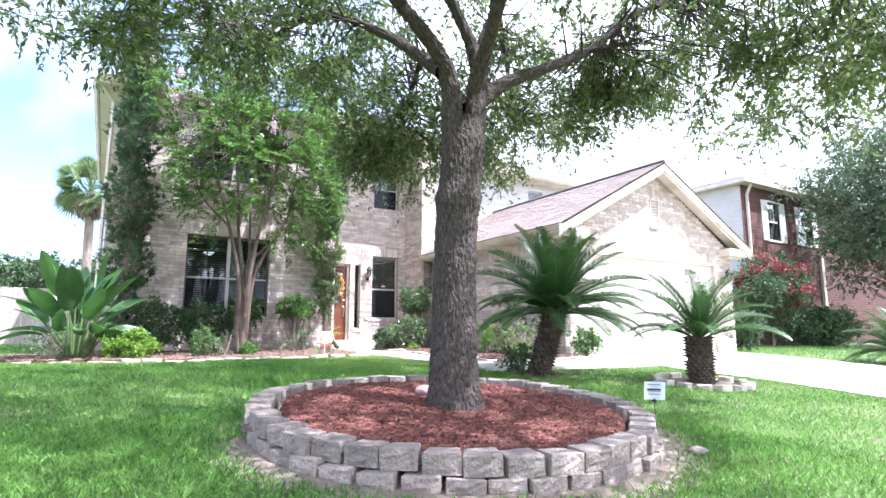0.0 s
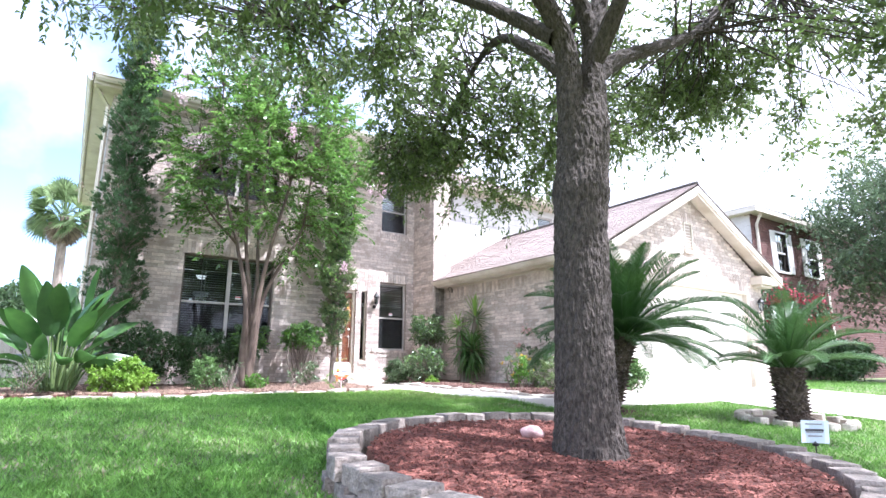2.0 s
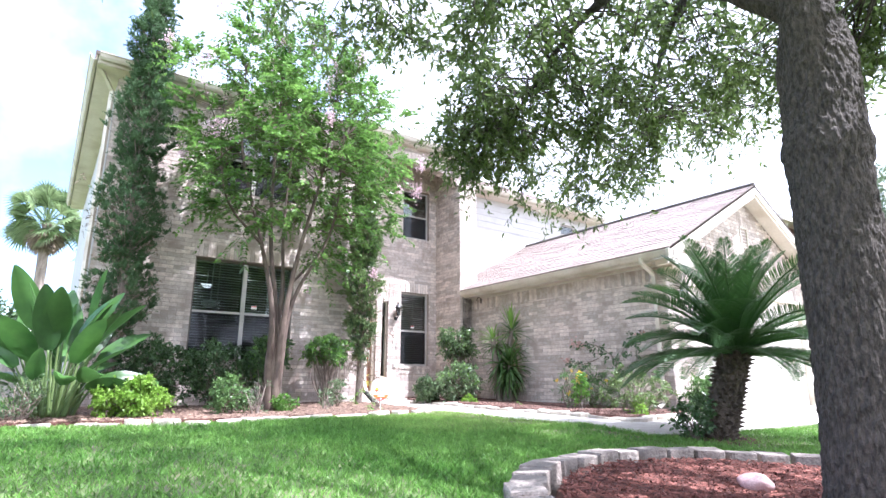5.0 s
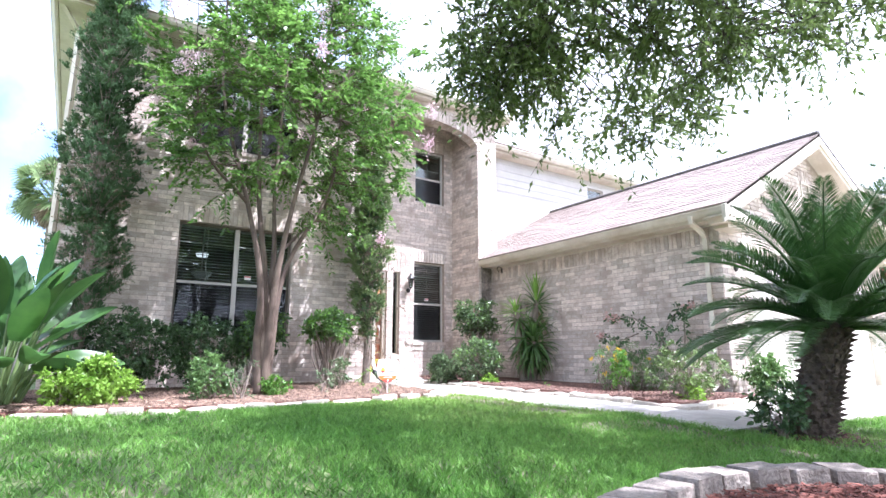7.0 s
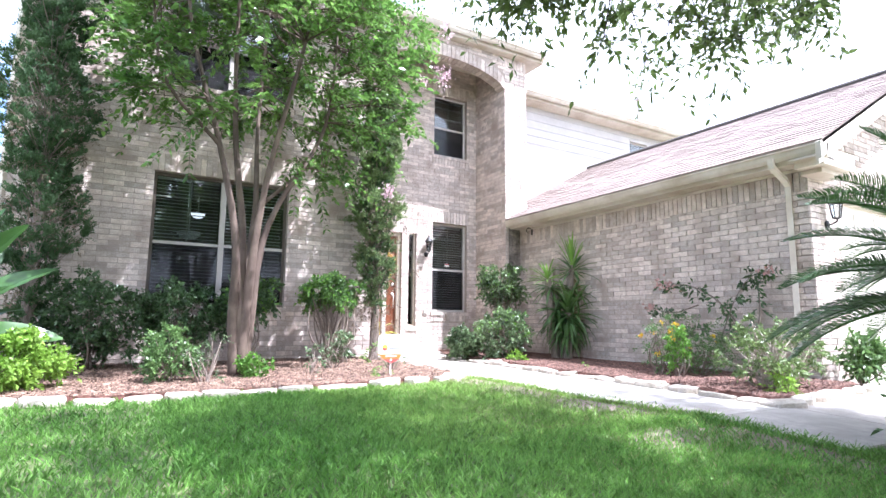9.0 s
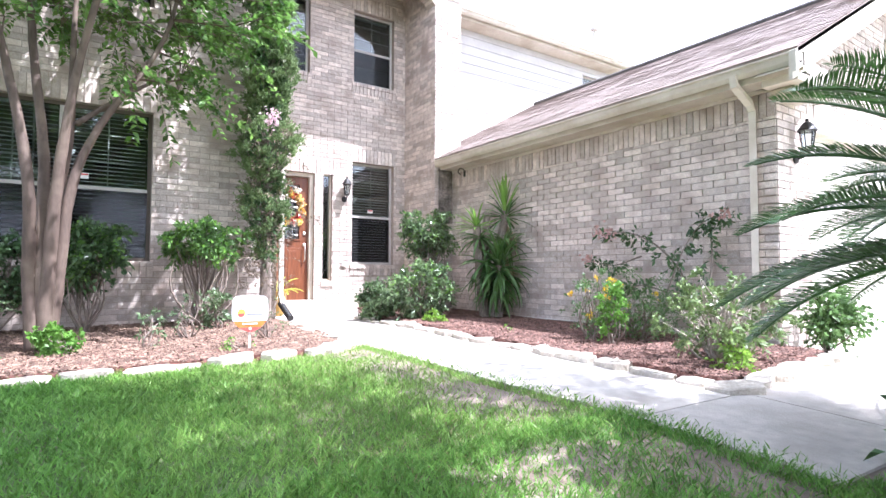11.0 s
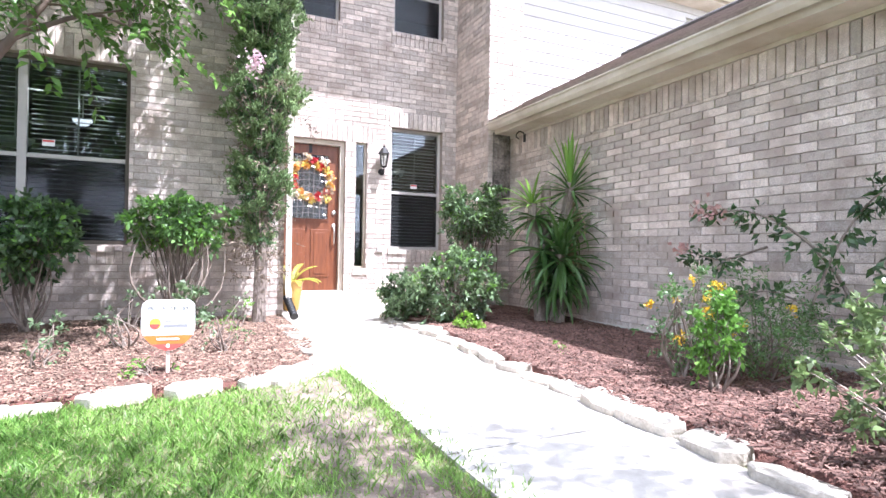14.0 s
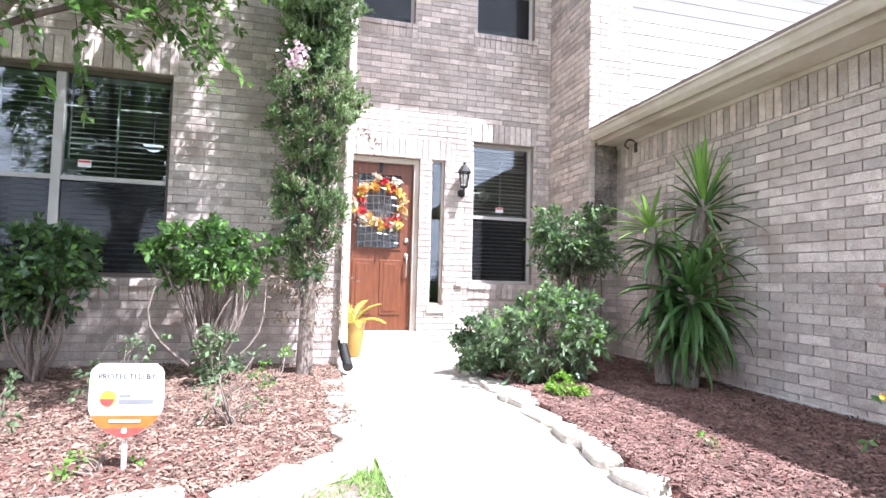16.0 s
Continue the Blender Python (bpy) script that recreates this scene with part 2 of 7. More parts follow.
def lathe(bm_profile, sides=24):
    """Verts and faces of a turned shape from (radius, height) pairs."""
    vs, fs = [], []
    for r, z in bm_profile:
        for k in range(sides):
            a = 2 * math.pi * k / sides
            vs.append((r * math.cos(a), r * math.sin(a), z))
    for i in range(len(bm_profile) - 1):
        for k in range(sides):
            a, b = i * sides + k, i * sides + (k + 1) % sides
            fs.append((a, b, b + sides, a + sides))
    fs.append(tuple(range(sides - 1, -1, -1)))
    fs.append(tuple(range(len(vs) - sides, len(vs))))
    return vs, fs


# ---------------------------------------------------------------- ground


HEIGHTS = [(-60, -0.45), (-6, -0.35), (0, -0.18), (1.5, -0.13), (2.9, -0.07), (3.7, -0.01), (4.8, 0.065), (6, 0.135), (8, 0.27), (11, 0.30), (15, 0.34), (30, 0.40), (90, 0.5)]


def lie(x, y):
    """Height of the lawn."""
    for (a, p), (b, q) in zip(HEIGHTS, HEIGHTS[1:]):
        if y <= b:
            f = max(0.0, (y - a) / (b - a))
            return p + (q - p) * f + 0.012 * math.sin(x * 1.7 + y) * math.cos(y * 1.3)
    return HEIGHTS[-1][1]


def sheet(name, outline, lift, mat, parent=None, label="", step=0.25, skirt=0.12, rim=0.0, rough=0.0, seed=3):
    """A slab or bed that follows the ground inside an outline."""
    rng = np.random.default_rng(seed)
    bm = bmesh.new()
    f = bm.faces.new([bm.verts.new((x, y, 0)) for x, y in outline])
    xs, ys = [p[0] for p in outline], [p[1] for p in outline]
    for axis, lo, hi in ((0, min(xs), max(xs)), (1, min(ys), max(ys))):
        c = lo + step
        while c < hi:
            no = (1, 0, 0) if axis == 0 else (0, 1, 0)
            bmesh.ops.bisect_plane(bm, geom=bm.verts[:] + bm.edges[:] + bm.faces[:], plane_co=(c, c, 0), plane_no=no)
            c += step
    edge = {v for e in bm.edges if e.is_boundary for v in e.verts}
    if bm.faces[:][0].normal.z < 0:
        bmesh.ops.reverse_faces(bm, faces=bm.faces[:])
    bound = [e for e in bm.edges if e.is_boundary]
    for v in bm.verts:
        v.co.z = lie(v.co.x, v.co.y) + (rim if v in edge else lift) + (rng.random() - 0.5) * rough
    ex = bmesh.ops.extrude_edge_only(bm, edges=bound)
    for v in ex["geom"]:
        if isinstance(v, bmesh.types.BMVert):
            v.co.z -= skirt
    bmesh.ops.recalc_face_normals(bm, faces=bm.faces[:])
    return part(name, bm, mat, parent, label, smooth=rough > 0)


def axis_steps(lo, hi, fine, far):
    out, c, s = [], lo, fine
    while c < hi:
        out.append(c)
        c += fine
    out.append(hi)
    left, right, s, a, b = [], [], fine, lo, hi
    while b < far:
        s *= 1.5
        a, b = a - s, b + s
        left.insert(0, a)
        right.append(b)
    return left + out + right


gx, gy = axis_steps(-8, 20, 0.4, 900), axis_steps(-6, 20, 0.4, 900)
gv = [(x, y, lie(x, y)) for y in gy for x in gx]
gf = [(j * len(gx) + i, j * len(gx) + i + 1, (j + 1) * len(gx) + i + 1, (j + 1) * len(gx) + i) for j in range(len(gy) - 1) for i in range(len(gx) - 1)]
ground = tagged(raw("ground", gv, gf, SOIL, smooth=True), "gently sloping front lawn ground of soil and turf", "ground", kind="structure")

RING_AT, RING_R = (2.68, 4.24), 1.58
BED_LEFT = [(-1.7, 11.9), (-1.2, 11.3), (0.2, 10.95), (1.6, 10.75), (3.2, 10.85), (4.3, 10.95), (4.95, 11.2), (5.08, 12.0), (5.1, 14.15), (-0.3, 14.15), (-1.5, 13.4)]
BED_RIGHT = [(6.28, 8.15), (8.35, 8.38), (8.42, 8.8), (8.42, 14.4), (8.05, 14.4), (8.05, 15.4), (7.0, 15.4), (6.5, 14.3), (6.42, 12.5), (6.30, 10.4)]
driveway = tagged(sheet("driveway", [(9.0, -6), (14.6, -6), (14.6, 8.78), (8.5, 8.78), (8.5, 8.3), (9.0, 8.2)], 0.02, CONCRETE, rim=0.02, step=0.6), "sunlit pale concrete driveway in front of the garage", "driveway", kind="structure")
walkway = thing("walkway", "pale concrete front walk of cast slabs", "path", kind="structure")
SLABS = [[(5.13, 8.02), (6.2, 8.02), (6.2, 9.5), (5.13, 9.5)], [(5.13, 9.51), (6.2, 9.51), (6.24, 11.0), (5.13, 11.0)], [(5.13, 11.01), (6.24, 11.01), (6.3, 12.5), (5.13, 12.5)],
         [(5.13, 12.51), (6.3, 12.51), (6.38, 14.2), (5.13, 14.2)], [(5.15, 7.1), (6.2, 7.05), (6.2, 8.01), (5.13, 8.01)], [(6.21, 7.05), (7.6, 6.98), (7.6, 8.18), (6.21, 8.01)], [(7.61, 6.98), (8.99, 6.9), (8.99, 8.2), (7.61, 8.18)]]
for s in SLABS:
    sheet("slab", s, 0.02, CONCRETE, walkway, rim=0.018, step=0.5)
mulch_bed_left = tagged(sheet("mulch_bed", BED_LEFT, 0.055, MULCH, step=0.2, rim=0.0, rough=0.03), "mulched planting bed along the brick front wall", "flower bed", kind="structure")
mulch_bed_right = tagged(sheet("mulch_bed", BED_RIGHT, 0.07, MULCH, step=0.2, rim=-0.01, rough=0.03, seed=4), "mulched planting bed along the garage side wall", "flower bed", kind="structure")

# ---------------------------------------------------------------- house shell
COURSE, LENGTH, JOINT = 0.0775, 0.262, 0.010
YA, YB, YC = 14.20, 15.55, 14.45
XL, XA, XR, XC = -0.15, 5.12, 8.06, 8.63
GX0, GX1, GY, GMID = 8.45, 14.75, 8.80, 11.60
EAVE, ENTRY = 6.54, 6.94
house = thing("house", "two-storey pale brick house with attached garage", "house")


def cells(us, vs, holes):
    us, vs = sorted(set(us)), sorted(set(vs))
    for a, b in zip(us, us[1:]):
        for c, d in zip(vs, vs[1:]):
            mu, mv = (a + b) / 2, (c + d) / 2
            if not any(h[0] < mu < h[2] and h[1] < mv < h[3] for h in holes):
                yield a, c, b, d


def wall_body(name, axis, face, u0, v0, u1, v1, holes, thick, mat, parent, label=""):
    """A wall with openings through it. axis 'y': stands at y = face and looks to -y; 'x': at x = face and looks to -x."""
    us = sorted({u0, u1, *[q for o in holes for q in (o[0], o[2]) if u0 < q < u1]})
    vs = sorted({v0, v1, *[q for o in holes for q in (o[1], o[3]) if v0 < q < v1]})

    def full(i, j):
        if not (0 <= i < len(us) - 1 and 0 <= j < len(vs) - 1):
            return False
        mu, mv = (us[i] + us[i + 1]) / 2, (vs[j] + vs[j + 1]) / 2
        return not any(o[0] < mu < o[2] and o[1] < mv < o[3] for o in holes)

    pts, faces, index = [], [], {}

    def at(i, j, k):
        if (i, j, k) not in index:
            index[i, j, k] = len(pts)
            d = face + thick * k
            pts.append((us[i], d, vs[j]) if axis == "y" else (d, us[i], vs[j]))
        return index[i, j, k]

    for i in range(len(us) - 1):
        for j in range(len(vs) - 1):
            if full(i, j):
                faces += [(at(i, j, 0), at(i + 1, j, 0), at(i + 1, j + 1, 0), at(i, j + 1, 0)), (at(i, j + 1, 1), at(i + 1, j + 1, 1), at(i + 1, j, 1), at(i, j, 1))]
                for di, dj, p, q in ((-1, 0, (i, j), (i, j + 1)), (1, 0, (i + 1, j + 1), (i + 1, j)), (0, -1, (i + 1, j), (i, j)), (0, 1, (i, j + 1), (i + 1, j + 1))):
                    if not full(i + di, j + dj):
                        faces.append((at(*p, 0), at(*q, 0), at(*q, 1), at(*p, 1)))
    return raw(name, pts, faces, mat, parent, label)


def cut(rect, holes):
    """What is left of a brick outside the openings."""
    rest = [rect]
    for o in holes:
        nxt = []
        for a, c, b, d in rest:
            if b <= o[0] or a >= o[2] or d <= o[1] or c >= o[3]:
                nxt.append((a, c, b, d))
                continue
            if a < o[0]:
                nxt.append((a, c, o[0], d))
            if b > o[2]:
                nxt.append((o[2], c, b, d))
            lo, hi = max(a, o[0]), min(b, o[2])
            if c < o[1]:
                nxt.append((lo, c, hi, o[1]))
            if d > o[3]:
                nxt.append((lo, o[3], hi, d))
        rest = nxt
    return [r for r in rest if r[2] - r[0] > 0.02 and r[3] - r[1] > 0.02]


def lay(axis, face, a, c, b, d, proud):
    if axis == "y":
        return (a, face - proud, c, b, face + 0.01, d)
    return (face - proud, a, c, face + 0.01, b, d)


brick_mesh = {}


def shared_brick(axis, su, sv):
    key = (axis, round(su, 3), round(sv, 3))
    if key not in brick_mesh:
        bm = bmesh.new()
        if axis == "y":
            box(bm, -su / 2, -0.011, -sv / 2, su / 2, 0.011, sv / 2)
        else:
            box(bm, -0.011, -su / 2, -sv / 2, 0.011, su / 2, sv / 2)
        me = bpy.data.meshes.new("brick")
        bm.to_mesh(me)
        bm.free()
        me.materials.append(BRICK)
        brick_mesh[key] = me
    return brick_mesh[key]


LATE = []


def brickwork(axis, face, u0, v0, u1, v1, holes, body, near=None, keep=None, soldiers=(), seed=1, mat=None, course=COURSE, length=LENGTH):
    """Running bond over a wall: the bricks of the near stretch as parts, the rest as one mesh. soldiers: bands of upright bricks."""
    rng = random.Random(seed)
    rest, single = Heap(), []
    solid = list(holes) + [s[:4] for s in soldiers]
    row, z = 0, v0
    while z < v1 - 0.02:
        top = min(z + course - JOINT, v1)
        u = u0 - (length / 2 if row % 2 else 0)
        while u < u1:
            a, b = max(u, u0), min(u + length - JOINT, u1)
            if b - a > 0.03:
                for q in cut((a, z, b, top), solid):
                    if keep and not keep((q[0], q[1], q[2], q[3])):
                        continue
                    full = q[2] - q[0] > length - JOINT - 0.002 and q[3] - q[1] > course - JOINT - 0.002
                    mu, mv = (q[0] + q[2]) / 2, (q[1] + q[3]) / 2
                    if near and full and near[0] < mu < near[2] and near[1] < mv < near[3] and len(single) < 300:
                        single.append((mu, mv, length - JOINT, course - JOINT))
                    else:
                        rest.box(*lay(axis, face, *q, 0.008 + rng.random() * 0.005))
            u += length
        z += course
        row += 1
    for s in soldiers:
        n = max(1, round((s[2] - s[0]) / 0.080))
        w = (s[2] - s[0]) / n
        for k in range(n):
            q = (s[0] + k * w + 0.005, s[1] + 0.004, s[0] + (k + 1) * w - 0.005, s[3] - 0.004)
            rest.box(*lay(axis, face, *q, 0.010 + rng.random() * 0.008))
    tagged(rest.done("brickwork", mat or BRICK, body), kind="stuff")
    LATE.append((axis, face, single, body))


def lay_single_bricks():
    """The bricks that can be told apart, one object each."""
    rng = random.Random(9)
    for axis, face, single, body in LATE:
        for u, v, su, sv in single:
            ob = new("brick", shared_brick(axis, su, sv))
            ob.parent = body
            off = rng.uniform(-0.002, 0.003)
            ob.location = (u, face - 0.0 - off, v) if axis == "y" else (face - off, u, v)


# openings: (u0, v0, u1, v1)
WIN_A, WIN_AU = (1.52, 1.20, 3.47, 3.15), (1.55, 4.55, 3.45, 6.10)
DOOR, LIGHT_SIDE = (5.16, 0.36, 6.20, 2.84), (6.36, 0.92, 6.54, 2.86)
WIN_B, WIN_BU, WIN_BU2 = (6.93, 1.22, 7.81, 3.14), (6.94, 4.66, 7.80, 6.05), (5.24, 4.66, 6.08, 6.05)


def head(w):
    return (w[0] - 0.04, w[3] + 0.004, w[2] + 0.04, w[3] + 0.262)


def sill(w):
    return (w[0] - 0.04, w[1] - 0.205, w[2] + 0.04, w[1] - 0.005)


BASE = 0.20
front = wall_body("front_wall", "y", YA, XL, BASE, XA, EAVE - 0.18, [WIN_A, WIN_AU], 0.22, MORTAR, house, "pale brick front wall in dappled shade")
brickwork("y", YA, XL, BASE + 0.02, XA, EAVE - 0.2, [WIN_A, WIN_AU], front, near=(3.4, 0.4, XA, 3.6), soldiers=[head(WIN_A), sill(WIN_A), head(WIN_AU), sill(WIN_AU)], seed=1)
entry = wall_body("entry_wall", "y", YB, XA, BASE, XR, ENTRY - 0.1, [DOOR, LIGHT_SIDE, WIN_B, WIN_BU, WIN_BU2], 0.22, MORTAR, house, "recessed pale brick entry wall")
brickwork("y", YB, XA, BASE + 0.02, XR, ENTRY - 0.12, [DOOR, LIGHT_SIDE, WIN_B, WIN_BU, WIN_BU2], entry, near=(6.1, 0.4, XR, 4.6),
          soldiers=[head(WIN_B), sill(WIN_B), head(WIN_BU), sill(WIN_BU), head(WIN_BU2), sill(WIN_BU2), (5.12, 2.845, 6.62, 3.10)], seed=2)
# return wall between entry and column
ret = wall_body("return_wall", "x", XR, YC, BASE, YB + 0.2, ENTRY - 0.18, [], XC - XR, MORTAR, house)
brickwork("x", XR, YC, BASE + 0.02, YB, ENTRY - 0.2, [], ret, seed=3)
brickwork("y", YC, XR, BASE + 0.02, XC, ENTRY - 0.2, [], ret, soldiers=[(XR, ENTRY - 0.42, XC, ENTRY - 0.2)], seed=4)
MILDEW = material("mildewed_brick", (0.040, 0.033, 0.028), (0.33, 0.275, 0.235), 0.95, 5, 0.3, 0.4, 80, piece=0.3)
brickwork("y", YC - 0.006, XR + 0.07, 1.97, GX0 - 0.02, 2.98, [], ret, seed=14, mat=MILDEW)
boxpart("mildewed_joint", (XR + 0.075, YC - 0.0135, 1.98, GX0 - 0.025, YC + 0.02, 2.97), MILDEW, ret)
boxpart("wall_end", (XA - 0.22, YA + 0.22, BASE, XA, YB + 0.2, ENTRY - 0.18), MORTAR, house)


# arch over the entry
def arch_z(x):
    c, half, spring, rise = (XA + XR) / 2, (XR - XA) / 2, 5.98, 0.40
    return spring + rise * math.sqrt(max(0.0, 1 - ((x - c) / half) ** 2)) ** 1.2


N = 28
av, af = [], []
for i in range(N + 1):
    x = XA + (XR - XA) * i / N
    av += [(x, YC, arch_z(x)), (x, YC, ENTRY - 0.18), (x, YC + 0.25, arch_z(x)), (x, YC + 0.25, ENTRY - 0.18)]
for i in range(N):
    o = 4 * i
    af += [(o, o + 4, o + 5, o + 1), (o + 3, o + 7, o + 6, o + 2), (o, o + 2, o + 6, o + 4)]
arch = raw("entry_arch", av, af, MORTAR, house, "brick arch over the two-storey entry")
v = Heap()
for i in range(N):
    a, b = XA + (XR - XA) * (i + 0.08) / N, XA + (XR - XA) * (i + 0.92) / N
    za, zb = arch_z(a), arch_z(b)
    v.add([(a, YC - 0.014, za - 0.01), (b, YC - 0.014, zb - 0.01), (b, YC - 0.014, zb + 0.24), (a, YC - 0.014, za + 0.24), (a, YC + 0.245, za - 0.01), (b, YC + 0.245, zb - 0.01), (b, YC + 0.01, zb + 0.24), (a, YC + 0.01, za + 0.24)],
          [(0, 1, 2, 3), (7, 6, 5, 4), (0, 4, 5, 1), (1, 5, 6, 2), (2, 6, 7, 3), (3, 7, 4, 0)])
tagged(v.done("arch_brickwork", BRICK, arch), kind="stuff")
brickwork("y", YC, XA, 5.9, XR, ENTRY - 0.2, [], arch, keep=lambda q: q[1] > arch_z(q[0]) + 0.24 and q[1] > arch_z(q[2]) + 0.24, seed=5)
boxpart("arch_cheek", (XA - 0.22, YA + 0.2, BASE, XA, YC + 0.25, ENTRY - 0.18), MORTAR, house)

# side and back walls close the house
boxpart("side_wall", (XL, YA + 0.22, BASE, XL + 0.2, 24.0, EAVE - 0.18), SIDING, house, "painted lap siding side wall")
for i in range(36):
    z = 0.5 + i * 0.165
    if z < EAVE - 0.3:
        bm = bmesh.new()
        box(bm, XL - 0.012, YA + 0.23, z, XL, 24.0, z + 0.155)
        part("siding_board", bm, SIDING, house)
boxpart("back_wall", (XL, 23.8, BASE, 15.0, 24.0, EAVE - 0.18), SIDING, house)
boxpart("far_side_wall", (14.55, YB + 0.2, BASE, 14.75, 23.8, EAVE - 0.18), SIDING, house)
boxpart("upper_floor", (XL + 0.2, YB + 0.25, 3.55, 14.55, 23.8, 3.75), DARKWIN, house)
boxpart("upper_floor_front", (XL + 0.2, YA + 0.24, 3.55, XA - 0.25, YB + 0.25, 3.75), DARKWIN, house)
boxpart("room_partition", (4.2, 16.0, BASE, 4.35, 23.8, 6.4), DARKWIN, house)
boxpart("room_back", (XL + 0.2, 19.0, BASE, 14.5, 19.15, 6.4), DARKWIN, house)
boxpart("ground_floor", (XL + 0.2, YB + 0.22, BASE, 14.5, 23.8, 0.55), DARKWIN, house)

# lap siding over the garage
SW = (13.25, 5.45, 13.98, 6.10)
sid = wall_body("siding_wall", "y", YB, XC, 2.6, 14.75, EAVE - 0.18, [SW], 0.2, SIDING, house, "sunlit pale lap siding upper wall")
z = 3.0
while z < EAVE - 0.25:
    for q in cut((XC, z, 14.75, min(z + 0.192, EAVE - 0.2)), [SW]):
        bh = Heap()
        a, c, b, d = q
        bh.add([(a, YB - 0.016, c), (b, YB - 0.016, c), (b, YB - 0.004, d), (a, YB - 0.004, d), (a, YB + 0.01, c), (b, YB + 0.01, c), (b, YB + 0.01, d), (a, YB + 0.01, d)],
               [(0, 1, 2, 3), (0, 4, 5, 1), (3, 2, 6, 7), (0, 3, 7, 4), (1, 5, 6, 2)])
        bh.done("siding_board", SIDING, sid)
    z += 0.20


# ---------------------------------------------------------------- windows
def window(w, y, name, label, split=False, blinds=True, deep=0.09, grid=True, screen=True, outer=None):
    a, c, b, d = w
    win = subthing(name, house, label)
    fy = y + deep
    cols = [(a, (a + b) / 2 - 0.04), ((a + b) / 2 + 0.04, b)] if split else [(a, b)]
    f = Heap()
    t = 0.045
    f.box(a, fy, c, a + t, fy + 0.06, d)
    f.box(b - t, fy, c, b, fy + 0.06, d)
    f.box(a + t, fy, d - t, b - t, fy + 0.06, d)
    f.box(a + t, fy, c, b - t, fy + 0.06, c + t)
    if split:
        boxpart("mullion", ((a + b) / 2 - 0.04, fy - 0.012, c + t, (a + b) / 2 + 0.04, fy + 0.06, d - t), FRAMEMAT, win, "taupe painted mullion", bevel=0.004)
    f.done("window_frame", outer or FRAMEMAT, win, "window frame, dark brown with the reveal's shade painted in" if outer else "taupe painted window frame")
    for p, q in cols:
        p2, q2 = p + (t if p == a else 0), q - (t if q == b else 0)
        m = c + (d - c) * 0.47
        boxpart("meeting_rail", (p2, fy - 0.006, m - 0.022, q2, fy + 0.045, m + 0.022), FRAMEMAT, win, bevel=0.004)
        for z0, z1 in ((c + t, m - 0.022), (m + 0.022, d - t)):
            pane = boxpart("pane", (p2, fy + 0.02, z0, q2, fy + 0.026, z1), GLASS, win)
            pane.visible_shadow = False
        if screen:
            boxpart("insect_screen", (p2, fy + 0.006, c + t, q2, fy + 0.009, m - 0.022), SCREEN, win, "dark insect screen")
        if grid:
            mid = (p2 + q2) / 2
            g = Heap()
            g.box(mid - 0.008, fy + 0.029, m + 0.03, mid + 0.008, fy + 0.037, d - t)
            for k in (1, 2):
                zz = m + (d - m) * k / 3
                g.box(p2, fy + 0.030, zz - 0.008, q2, fy + 0.036, zz + 0.008)
            g.done("muntin", FRAMEMAT, win)
        if blinds:
            z = c + 0.06
            bl = win
            boxpart("head_rail", (p2 + 0.01, fy + 0.10, d - 0.07, q2 - 0.01, fy + 0.15, d - 0.01), BLIND, bl)
            while z < d - 0.09:
                s = Heap()
                s.add([(p2 + 0.015, fy + 0.105, z), (q2 - 0.015, fy + 0.105, z), (q2 - 0.015, fy + 0.148, z + 0.018), (p2 + 0.015, fy + 0.148, z + 0.018),
                       (p2 + 0.015, fy + 0.105, z + 0.003), (q2 - 0.015, fy + 0.105, z + 0.003), (q2 - 0.015, fy + 0.148, z + 0.021), (p2 + 0.015, fy + 0.148, z + 0.021)],
                      [(3, 2, 1, 0), (4, 5, 6, 7), (0, 1, 5, 4), (1, 2, 6, 5), (2, 3, 7, 6), (3, 0, 4, 7)])
                s.done("slat", BLIND, bl)
                z += 0.052
    # rowlock sill
    n = max(2, round((b - a + 0.08) / 0.08))
    sl = Heap()
    for k in range(n):
        u = a - 0.04 + (b - a + 0.08) * k / n
        sl.add([(u + 0.004, y - 0.035, c - 0.075), (u + (b - a + 0.08) / n - 0.004, y - 0.035, c - 0.075), (u + (b - a + 0.08) / n - 0.004, y - 0.035, c - 0.012), (u + 0.004, y - 0.035, c - 0.012),
                (u + 0.004, fy, c - 0.075), (u + (b - a + 0.08) / n - 0.004, fy, c - 0.075), (u + (b - a + 0.08) / n - 0.004, fy, c + 0.004), (u + 0.004, fy, c + 0.004)],
               [(0, 1, 2, 3), (7, 6, 5, 4), (0, 4, 5, 1), (1, 5, 6, 2), (2, 6, 7, 3), (3, 7, 4, 0)])
    sl.done("window_sill", BRICK, win, "brick rowlock sill")
    return win


window(WIN_A, YA, "window", "twin sash window with closed white blinds", split=True, outer=SHADEFRAME)
window(WIN_AU, YA, "window", "upper twin sash window with blinds behind foliage", split=True, outer=SHADEFRAME)
window(WIN_B, YB, "window", "sash window with blinds beside the front door")
window(WIN_BU, YB, "window", "upper sash window in the entry recess")
window(WIN_BU2, YB, "window", "upper sash window above the front door")
w6 = window(SW, YB, "window", "small upper window in the siding", blinds=False, deep=0.05, grid=False)


